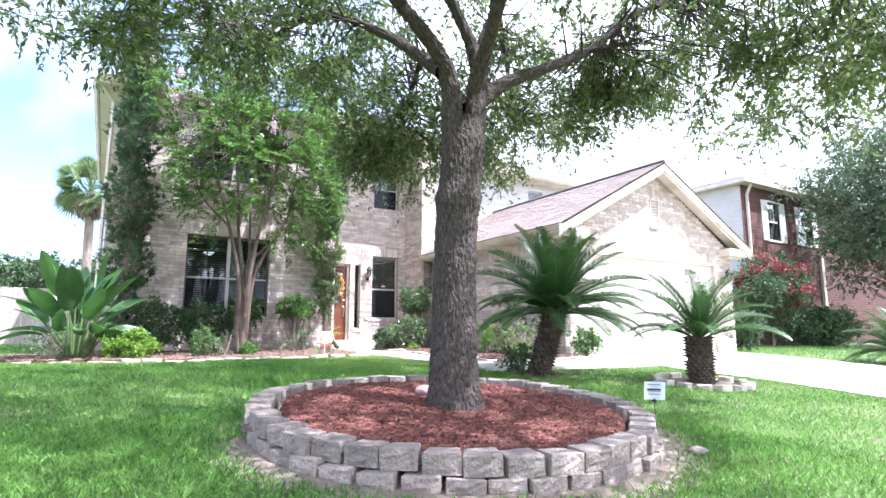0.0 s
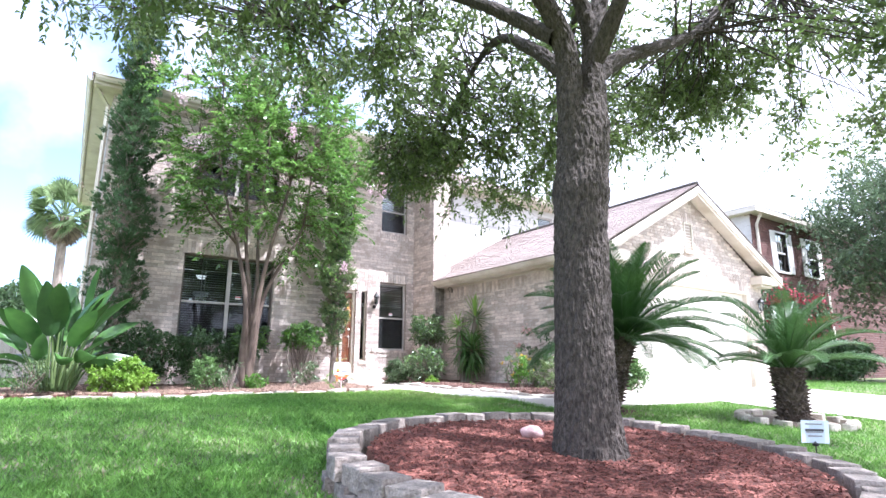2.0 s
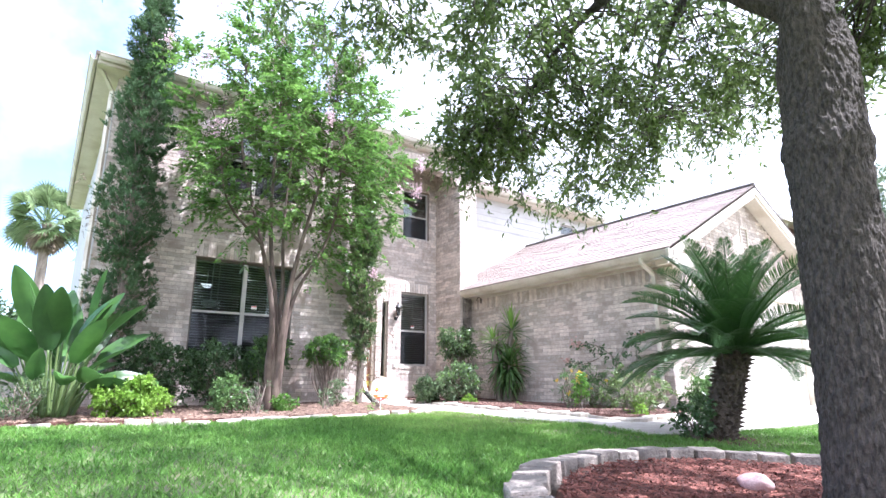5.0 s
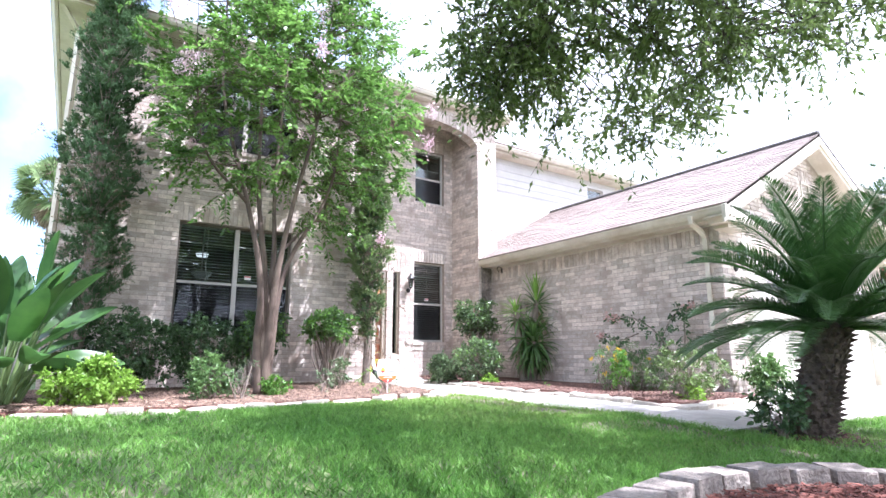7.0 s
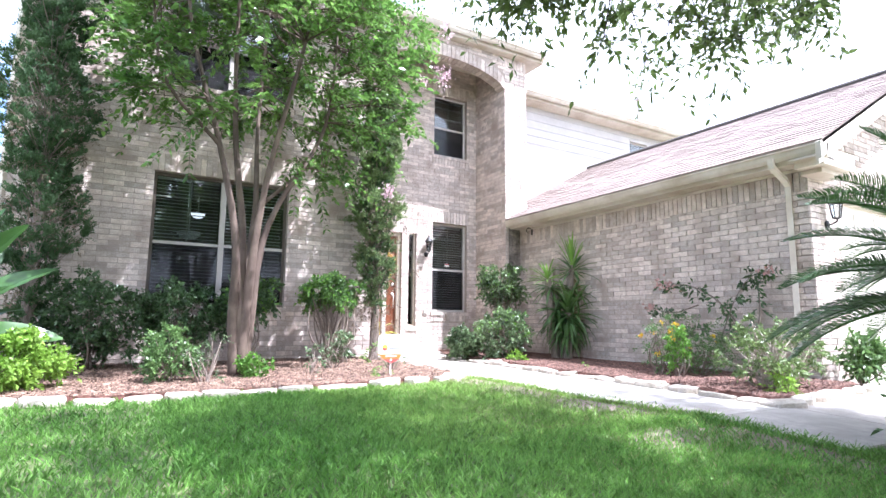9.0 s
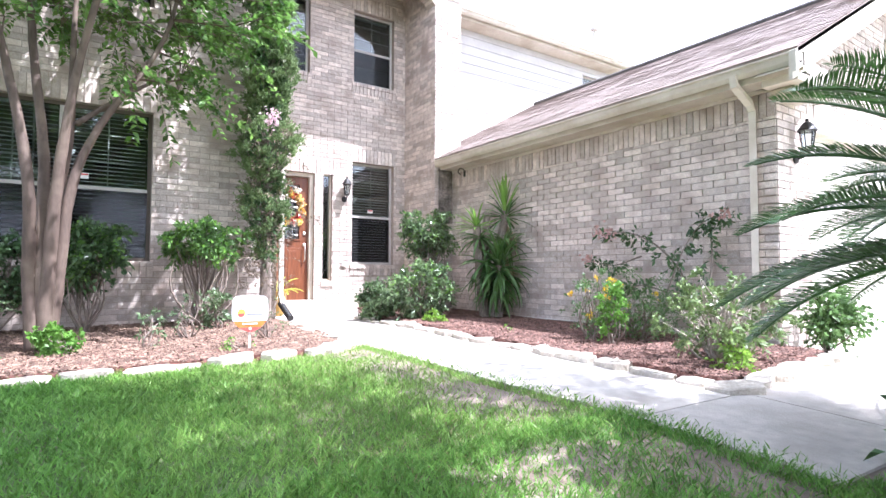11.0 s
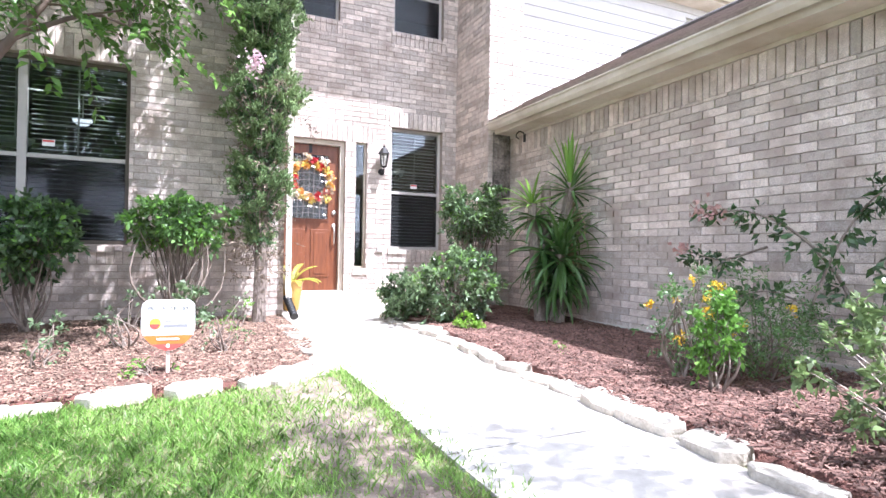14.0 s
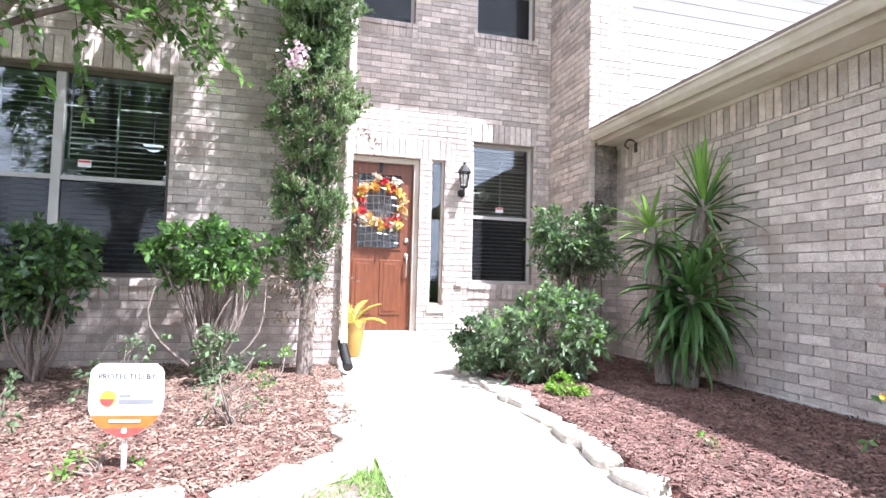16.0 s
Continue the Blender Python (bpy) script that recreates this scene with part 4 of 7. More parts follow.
def twig_mesh(name, start, end, r0, mat, parent):
    """Thin three-sided twigs."""
    start, end = np.asarray(start, dtype=float), np.asarray(end, dtype=float)
    n = len(start)
    d = unit(end - start)
    s = unit(np.cross(d, np.array([0.3, 0.5, 0.81])))
    u = np.cross(d, s)
    ring = [s, -0.5 * s + 0.87 * u, -0.5 * s - 0.87 * u]
    r0 = np.asarray(r0).reshape(-1, 1) * np.ones((n, 1))
    v = np.stack([start + q * r0 for q in ring] + [end + q * r0 * 0.4 for q in ring], axis=1).reshape(-1, 3)
    o = np.arange(n)[:, None] * 6
    f = np.concatenate([o + np.array([[0, 1, 4, 3]]), o + np.array([[1, 2, 5, 4]]), o + np.array([[2, 0, 3, 5]])])
    return tagged(many(name, v, f, 4, mat, parent), kind="stuff")


def curve_points(pts, n=10):
    """Catmull-Rom through points."""
    p = [Vector(q) for q in pts]
    p = [p[0] * 2 - p[1]] + p + [p[-1] * 2 - p[-2]]
    out = []
    for i in range(1, len(p) - 2):
        for k in range(n):
            t = k / n
            out.append(0.5 * (2 * p[i] + (p[i + 1] - p[i - 1]) * t + (2 * p[i - 1] - 5 * p[i] + 4 * p[i + 1] - p[i + 2]) * t * t + (3 * p[i] - p[i - 1] - 3 * p[i + 1] + p[i + 2]) * t ** 3))
    out.append(p[-2])
    return out


def barked(points, radii, sides, ridge, seed):
    """Tube with upright, broken ridges of bark."""
    vs, fs = [], []
    side = None
    for i, p in enumerate(points):
        d = (points[min(i + 1, len(points) - 1)] - points[max(i - 1, 0)]).normalized()
        side = d.orthogonal().normalized() if side is None else (side - d * side.dot(d)).normalized()
        up = d.cross(side)
        for k in range(sides):
            a = 2 * math.pi * k / sides
            q = Vector((math.cos(a) * radii[i] * 46, math.sin(a) * radii[i] * 46, p.z * 17 + seed))
            n1 = noise.noise(q) + 0.6 * noise.noise(q * 2.3)
            r = radii[i] + ridge * max(-0.6, min(1.0, n1 * 1.6)) + 0.03 * radii[i] * noise.noise(Vector((a, p.z * 0.8, seed)))
            vs.append(p + side * math.cos(a) * r + up * math.sin(a) * r)
    for i in range(len(points) - 1):
        for k in range(sides):
            a, b = i * sides + k, i * sides + (k + 1) % sides
            fs.append((a, b, b + sides, a + sides))
    fs.append(tuple(range(len(vs) - sides, len(vs))))
    return vs, fs


def lerp_radii(n, r0, r1, power=1.0):
    return [r0 + (r1 - r0) * (i / (n - 1)) ** power for i in range(n)]


# ---------------------------------------------------------------- shade oak
oak = thing("oak_tree", "mature shade oak with dark ridged trunk in a mulch ring", "tree")
pts = curve_points([(2.69, 4.19, 0.02), (2.67, 4.19, 0.5), (2.68, 4.19, 1.2), (2.71, 4.19, 1.9), (2.78, 4.19, 2.5), (2.82, 4.2, 2.85)], 60)
rad = []
for p in pts:
    z = p.z
    r = 0.205 - 0.010 * z + 0.085 * math.exp(-(z - 0.1) * 4.5) + 0.03 * max(0, z - 2.0) - 0.16 * max(0, z - 2.6)
    r += 0.022 * math.exp(-((z - 2.05) / 0.10) ** 2)
    rad.append(r)
vs, fs = barked(pts, rad, 170, 0.0095, 1.0)
raw("trunk", vs, fs, BARK, oak, "dark grey-brown ridged oak bark", smooth=False)
OAK_LIMBS = [
    ([(2.72, 4.19, 2.15), (2.66, 4.19, 2.75), (2.64, 4.2, 3.2), (2.46, 4.2, 3.52), (2.02, 4.25, 3.95), (1.25, 4.5, 4.8), (0.4, 4.9, 5.5)], 0.135, 0.03),
    ([(2.80, 4.19, 2.15), (2.90, 4.19, 2.75), (2.96, 4.2, 3.25), (3.03, 4.2, 3.65), (3.24, 4.22, 4.3), (3.35, 4.4, 5.4), (3.2, 4.6, 6.8)], 0.145, 0.03),
    ([(2.94, 4.2, 3.05), (3.30, 4.2, 3.36), (4.0, 4.2, 3.75), (4.65, 4.22, 4.15), (5.3, 4.2, 4.75), (6.3, 4.0, 5.3)], 0.085, 0.025),
    ([(2.86, 4.25, 3.0), (2.92, 4.9, 3.7), (3.2, 5.7, 4.3), (3.6, 6.7, 4.5), (4.0, 8.0, 4.2)], 0.08, 0.02),
    ([(2.55, 4.22, 3.3), (2.3, 5.0, 4.0), (1.9, 6.0, 4.6), (1.4, 7.2, 4.6)], 0.07, 0.02),
    ([(2.8, 4.05, 3.1), (2.7, 3.3, 3.9), (2.6, 2.3, 4.6), (2.7, 1.2, 4.8)], 0.075, 0.02),
    ([(3.2, 4.2, 4.2), (4.0, 5.2, 4.8), (5.0, 6.3, 4.9), (6.0, 7.4, 4.5)], 0.07, 0.02),
    ([(2.1, 4.2, 3.85), (1.4, 3.4, 4.5), (0.5, 2.6, 4.9)], 0.06, 0.02),
    ([(3.3, 4.2, 4.6), (4.2, 3.3, 5.0), (5.2, 2.3, 5.0)], 0.06, 0.02),
    ([(2.98, 4.2, 3.35), (2.88, 4.22, 3.72), (2.60, 4.25, 4.2), (2.2, 4.4, 5.0), (1.9, 4.6, 6.2)], 0.085, 0.02),
]
limb_pts = []
for i, (lp, r0, r1) in enumerate(OAK_LIMBS):
    q = curve_points(lp, 26 if i < 4 else 12)
    vs, fs = barked(q, lerp_radii(len(q), r0, r1, 0.7), 60 if i < 4 else 18, 0.008, 3.0 + i)
    raw("limb", vs, fs, BARK, oak)
    limb_pts += [tuple(p) for p in q[10:]]
limb_pts = np.array(limb_pts)
rng = np.random.default_rng(11)


def rim(th):
    return 4.75 * (1 + 0.07 * np.sin(3 * th + 0.6) + 0.06 * np.sin(5 * th + 2.1) + 0.04 * np.sin(9 * th))


n = 1160
th = rng.uniform(0, 2 * np.pi, n)
q = np.sqrt(rng.uniform(0.02, 1.0, n))
R = rim(th)
low = 3.95 - 0.45 * q ** 3 + 0.30 * np.sin(th * 4 + 1.0) * q + 0.22 * np.sin(th * 7 + q * 5)
top = 4.25 + 2.7 * np.sqrt(np.maximum(0, 1 - q ** 2))
zz = low + (top - low) * rng.uniform(0, 1, n) ** 2.2
cc = np.stack([2.9 + q * R * np.cos(th), 4.5 + q * R * np.sin(th), zz], axis=1)
LOBES = [((3.75, 8.35, 3.75), (0.75, 0.6, 0.38), 26), ((3.2, 7.8, 3.9), (0.9, 0.6, 0.4), 22), ((6.2, 7.7, 3.85), (0.6, 0.6, 0.45), 18), ((6.9, 7.2, 4.4), (0.8, 0.7, 0.4), 22), ((7.3, 6.6, 4.9), (0.8, 0.8, 0.5), 20), ((5.4, 4.7, 3.75), (0.5, 0.6, 0.35), 12), ((7.0, 3.6, 3.7), (0.8, 0.7, 0.55), 26), ((5.6, 2.6, 3.6), (0.7, 0.6, 0.5), 16),
         ((5.5, 4.75, 4.3), (0.65, 0.65, 0.4), 32), ((4.6, 6.85, 4.2), (0.7, 0.6, 0.4), 24), ((4.6, 6.8, 3.55), (0.4, 0.4, 0.3), 10), ((0.0, 6.6, 3.85), (0.8, 0.7, 0.4), 16), ((1.6, 7.6, 3.9), (0.8, 0.5, 0.35), 14)]
for c, r, k in LOBES:
    cc = np.concatenate([cc, np.array(c) + rng.normal(size=(k, 3)) * np.array(r) * 0.6])
keep = ~((np.hypot(cc[:, 0] - 2.8, cc[:, 1] - 4.2) < 1.5) & (cc[:, 2] < 4.25))
keep &= ~((np.hypot(cc[:, 0] - 4.3, cc[:, 1] - 4.0) < 1.2) & (cc[:, 2] < 4.3))
# the crown stops short on the side of the house front and opens towards the drive
away = np.hypot(cc[:, 0] - 0.2, cc[:, 1] - 4.2)
bear = np.degrees(np.arctan2(cc[:, 0] - 0.2, cc[:, 1] - 4.2))
keep &= ~((cc[:, 1] > 4.6) & (bear < 27) & (cc[:, 2] < 1.1 + 0.74 * away))
far = np.hypot(cc[:, 0], cc[:, 1])
bear = np.degrees(np.arctan2(cc[:, 0], cc[:, 1]))
keep &= ~((bear > 37) & (bear < 48) & (cc[:, 2] < 1.0 + 0.335 * far) & ~((bear < 40) & (cc[:, 1] > 7)))
keep &= ~((bear >= 48) & (bear < 57) & (cc[:, 2] < 1.0 + 0.38 * far))
keep &= ~((bear >= 57) & (bear < 66) & (cc[:, 2] < 0.9 + 0.45 * far) & (rng.random(len(cc)) < 0.6))
keep &= ~((bear < 20) & (bear > -40) & (cc[:, 2] < 1.2 + 0.40 * far))
bear = np.degrees(np.arctan2(cc[:, 0] - 2.24, cc[:, 1] - 6.02))
keep &= ~((cc[:, 1] > 6.0) & (bear > 20) & (bear < 75) & (cc[:, 2] < 1.0 + 0.6 * np.hypot(cc[:, 0] - 2.24, cc[:, 1] - 6.02)))
drop_x, drop_y = cc[:, 0] - 0.33 * (cc[:, 2] - 0.2), cc[:, 1] + 0.415 * (cc[:, 2] - 0.2)
keep &= ~((drop_x > 3.0) & (drop_x < 5.2) & (drop_y > 7.6) & (drop_y < 11) & (rng.random(len(cc)) < 0.35))
cc = cc[keep]
near = np.array([limb_pts[np.argmin(((limb_pts - c) ** 2).sum(1) + 0.6 * np.maximum(0, limb_pts[:, 2] - c[2]))] for c in cc])
mid = (near + cc) / 2 + rng.normal(size=cc.shape) * 0.10 + np.array([0, 0, 0.10])
twig_mesh("branchwork", near, mid, 0.017, BARK, oak)
twig_mesh("branchwork", mid, cc, 0.010, BARK, oak)
base, way, tc_, td, tl = sprays(cc, rng, 9, 12, 0.52, down=0.3)
twig_mesh("twigwork", tc_, tc_ + td * tl * 0.9, 0.004, BARK, oak)
sz = rng.uniform(0.06, 0.10, len(base))
tagged(foliage("crown", base, way, sz, sz * 0.40, OAKLEAF, oak, rng, "dense small dark green oak leaves"), kind="stuff")

# ---------------------------------------------------------------- block ring round the oak
ring = thing("tree_ring", "two-course ring of weathered concrete retaining blocks", "garden edging")
sheet("ring_mulch", [(RING_AT[0] + (RING_R - 0.1) * math.cos(a), RING_AT[1] + (RING_R - 0.1) * math.sin(a)) for a in [2 * math.pi * k / 40 for k in range(40)]], 0.17, MULCH, ring, rim=0.12, step=0.2, skirt=0.3, rough=0.03, label="red mulch inside the ring")
sheet("ring_soil", [(RING_AT[0] + (RING_R + (0.48 if 2.6 < a < 6.0 else 0.2)) * math.cos(a), RING_AT[1] + (RING_R + (0.48 if 2.6 < a < 6.0 else 0.2)) * math.sin(a)) for a in [2 * math.pi * k / 44 for k in range(44)]], 0.012, DIRT, ring, rim=0.004, step=0.3, label="bare soil at the foot of the blocks")
blk = []
for k in range(4):
    bm = bmesh.new()
    w0, w1, dp, ht = 0.118, 0.098, 0.095, 0.064
    vv = [bm.verts.new(c) for c in ((-w1, -dp, -ht), (w1, -dp, -ht), (w0, dp, -ht), (-w0, dp, -ht), (-w1, -dp, ht), (w1, -dp, ht), (w0, dp, ht), (-w0, dp, ht))]
    for f in ((3, 2, 1, 0), (4, 5, 6, 7), (0, 1, 5, 4), (1, 2, 6, 5), (2, 3, 7, 6), (3, 0, 4, 7)):
        bm.faces.new([vv[i] for i in f])
    bmesh.ops.bevel(bm, geom=bm.edges[:], offset=0.012, segments=2, affect="EDGES", profile=0.7)
    outer = [f for f in bm.faces if f.calc_center_median().y > dp - 0.004 and f.calc_area() > 0.005]
    if outer:
        bmesh.ops.subdivide_edges(bm, edges=list({e for f in outer for e in f.edges}), cuts=3, use_grid_fill=True)
    for vtx in bm.verts:
        if vtx.co.y > dp - 0.01:
            e = noise.noise(vtx.co * 22 + Vector((k * 7, 0, 0)))
            vtx.co.y += 0.018 * e * (1 if abs(vtx.co.x) < 0.1 and abs(vtx.co.z) < 0.05 else 0.3)
        vtx.co += Vector([random.uniform(-0.0018, 0.0018) for _ in range(3)])
    bmesh.ops.recalc_face_normals(bm, faces=bm.faces[:])
    me = bpy.data.meshes.new("block")
    bm.to_mesh(me)
    bm.free()
    me.materials.append(BLOCK)
    blk.append(me)
NB = 42
rr = random.Random(5)
for course in range(2):
    for k in range(NB):
        a = 2 * math.pi * (k + 0.5 * course + rr.uniform(-0.06, 0.06)) / NB
        r = RING_R + rr.uniform(-0.025, 0.025) + (0.05 if course == 0 else 0.03)
        x, y = RING_AT[0] + r * math.cos(a), RING_AT[1] + r * math.sin(a)
        ob = new("block", blk[rr.randrange(4)])
        ob.parent = ring
        ob.location = (x, y, lie(x, y) + 0.030 + course * 0.130 + rr.uniform(-0.008, 0.008))
        ob.rotation_euler = (rr.uniform(-0.05, 0.05), rr.uniform(-0.05, 0.05), a - math.pi / 2 + rr.uniform(-0.07, 0.07))


# ---------------------------------------------------------------- chips and flat stones
def inside(poly, x, y):
    res, n = False, len(poly)
    for i in range(n):
        (x0, y0), (x1, y1) = poly[i], poly[(i + 1) % n]
        if (y0 > y) != (y1 > y) and x < (x1 - x0) * (y - y0) / (y1 - y0) + x0:
            res = not res
    return res


def scatter_chips(name, poly, lift, count, mat, parent, label, seed, size=(0.007, 0.032)):
    """Shredded bark: small wedge-shaped slivers lying on the bed."""
    rng = np.random.default_rng(seed)
    xs, ys = [p[0] for p in poly], [p[1] for p in poly]
    P = []
    while len(P) < count:
        x, y = rng.uniform(min(xs), max(xs)), rng.uniform(min(ys), max(ys))
        if inside(poly, x, y):
            P.append((x, y, lie(x, y) + lift + rng.uniform(-0.006, 0.010)))
    P = np.array(P)
    n = len(P)
    d = unit(np.stack([rng.normal(size=n), rng.normal(size=n), rng.normal(size=n) * 0.22], axis=1))
    s = unit(np.cross(d, np.array([0, 0, 1.0])) + rng.normal(size=(n, 3)) * 0.2)
    u = np.cross(s, d)
    L, W, T = rng.uniform(*size, (n, 1)), rng.uniform(0.003, 0.009, (n, 1)), rng.uniform(0.003, 0.007, (n, 1))
    v = np.stack([P - d * L - s * W, P + d * L - s * W * 0.4, P + d * L + s * W * 0.4, P - d * L + s * W, P - d * L * 0.8 + u * T, P + d * L * 0.8 + u * T], axis=1).reshape(-1, 3)
    o = np.arange(n)[:, None] * 6
    f = np.concatenate([o + np.array([[0, 1, 5, 4]]), o + np.array([[3, 4, 5, 2]])])
    return tagged(many(name, v, f, 4, mat, parent), label, kind="stuff")


ring_poly = [(RING_AT[0] + (RING_R - 0.13) * math.cos(2 * math.pi * k / 30), RING_AT[1] + (RING_R - 0.13) * math.sin(2 * math.pi * k / 30)) for k in range(30)]
scatter_chips("bark_mulch", ring_poly, 0.178, 22000, CHIP, ring, "", 1)
tagged(scatter_chips("bark_mulch", BED_LEFT, 0.064, 60000, LITCHIP, None, "faded red bark mulch on the planting bed, sunlight put into its colour", 2, size=(0.004, 0.024)), category="mulch")
tagged(scatter_chips("bark_mulch", BED_RIGHT, 0.078, 42000, PALECHIP, None, "faded red bark mulch beside the garage", 3), category="mulch")


def flat_stone(x, y, sx, sy, h, turn, seed, lift=0.0):
    rng = random.Random(seed)
    n = rng.randrange(6, 9)
    bm = bmesh.new()
    top = []
    for k in range(n):
        a = 2 * math.pi * k / n + rng.uniform(-0.2, 0.2)
        rx, ry = abs(math.cos(a)) ** 0.6 * math.copysign(1, math.cos(a)), abs(math.sin(a)) ** 0.6 * math.copysign(1, math.sin(a))
        top.append((rx * sx * rng.uniform(0.82, 1.05), ry * sy * rng.uniform(0.82, 1.05)))
    f = bm.faces.new([bm.verts.new((a, b, 0)) for a, b in top])
    f.normal_update()
    if f.normal.z < 0:
        f.normal_flip()
    e = bmesh.ops.extrude_face_region(bm, geom=[f])
    for v in e["geom"]:
        if isinstance(v, bmesh.types.BMVert):
            v.co.z += h + rng.uniform(-0.006, 0.008)
    bmesh.ops.recalc_face_normals(bm, faces=bm.faces[:])
    bmesh.ops.bevel(bm, geom=bm.edges[:], offset=0.010, segments=1, affect="EDGES")
    for v in bm.verts:
        v.co += Vector([rng.uniform(-0.004, 0.004) for _ in range(3)])
    ob = part("edging_stone", bm, STONE)
    ob.matrix_world = pose(x, y, lie(x, y) + lift, rng.uniform(-4, 4), rng.uniform(-4, 4), turn)
    return tagged(ob, "flat pale limestone edging stone beside the mulch", "stone", "bed edging stones")


def stone_line(pts, gap, seed):
    rng = random.Random(seed)
    q = [Vector((*p, 0)) for p in pts]
    for a, b in zip(q, q[1:]):
        L, s = (b - a).length, 0.0
        ang = math.degrees(math.atan2((b - a).y, (b - a).x))
        while s < L:
            w = rng.uniform(0.13, 0.22)
            c = a.lerp(b, min(1, (s + w) / L))
            flat_stone(c.x + rng.uniform(-0.02, 0.02), c.y + rng.uniform(-0.02, 0.02), w, rng.uniform(0.085, 0.135), rng.uniform(0.045, 0.085), ang + rng.uniform(-14, 14), rng.randrange(99999), -0.005)
            s += 2 * w * 0.95 + rng.uniform(0.0, gap)


stone_line([(6.36, 14.1), (6.36, 12.5), (6.28, 11.0), (6.24, 9.5), (6.22, 8.25)], 0.05, 1)
stone_line([(6.35, 8.10), (7.4, 8.2), (8.4, 8.28)], 0.04, 2)
stone_line([(5.02, 13.4), (5.02, 11.4), (4.7, 11.05), (3.3, 10.8), (1.6, 10.68), (0.1, 10.9)], 0.05, 3)
stone_line([(0.1, 10.9), (-1.2, 11.25)], 0.25, 4)
flat_stone(6.24, 8.08, 0.2, 0.14, 0.07, -20, 77, -0.005)


# ---------------------------------------------------------------- sago palms
SAGO = leaf_material("sago_leaf", (0.034, 0.085, 0.024), (0.080, 0.165, 0.044), 0.34, 0.22, 0.25)
SAGOTRUNK = material("sago_trunk", (0.055, 0.042, 0.032), (0.13, 0.10, 0.075), 0.95, 14, 0.3, 0.6, 60)


def frond_mesh(length, arch, seed, pairs=124):
    rng = np.random.default_rng(seed)
    t = np.linspace(0.13, 1.0, pairs)
    ang = arch[0] + (arch[1] - arch[0]) * t ** 1.5
    step = np.diff(np.concatenate([[0], t])) * length
    x, z = np.cumsum(np.cos(ang) * step), np.cumsum(np.sin(ang) * step)
    spine = np.stack([x, np.zeros_like(x), z], axis=1)
    tang = np.stack([np.cos(ang), np.zeros_like(ang), np.sin(ang)], axis=1)
    up = np.stack([-np.sin(ang), np.zeros_like(ang), np.cos(ang)], axis=1)
    V, F = [], []
    for s in (-1, 1):
        ln = length * 0.195 * np.sin(np.pi * np.clip(t * 0.86 + 0.12, 0, 1)) ** 0.6 * rng.uniform(0.9, 1.1, pairs)
        way = tang * 0.80 + np.array([0, s * 1.0, 0]) + up * 0.50
        way = unit(way + rng.normal(size=way.shape) * 0.05)
        mid = spine + way * ln[:, None] * 0.55
        tip = spine + way * ln[:, None] - up * ln[:, None] * 0.14
        wv = tang * 0.0036
        o = len(V)
        vv = np.stack([spine - wv * 0.6, spine + wv * 0.6, mid + wv, tip, mid - wv], axis=1).reshape(-1, 3)
        V.append(vv)
        k = (np.arange(pairs) * 5)[:, None] + (0 if s < 0 else pairs * 5)
        F.append(k + np.array([[0, 1, 2, 4]]))
        F.append(k + np.array([[4, 2, 3, 3]]))
    V = [tuple(p) for p in np.concatenate(V)]
    Fs = [tuple(f[:3]) if f[2] == f[3] else tuple(f) for f in np.concatenate(F).tolist()]
    pv, pf = tube([(0, 0, 0)] + [tuple(p) for p in spine[::6]], lerp_radii(len(spine[::6]) + 1, 0.013, 0.003), 5)
    o = len(V)
    V += [tuple(p) for p in pv]
    Fs += [tuple(i + o for i in f) for f in pf]
    me = bpy.data.meshes.new("frond")
    me.from_pydata(V, [], Fs)
    me.materials.append(SAGO)
    return me


SHAPES = [(radians(84), radians(58)), (radians(72), radians(32)), (radians(56), radians(6)), (radians(40), radians(-18)), (radians(24), radians(-34)), (radians(4), radians(-46))]
FRONDS = [[frond_mesh(1.0, (a + 0.08 * v, b + 0.1 * v), 10 * i + v) for v in range(2)] for i, (a, b) in enumerate(SHAPES)]


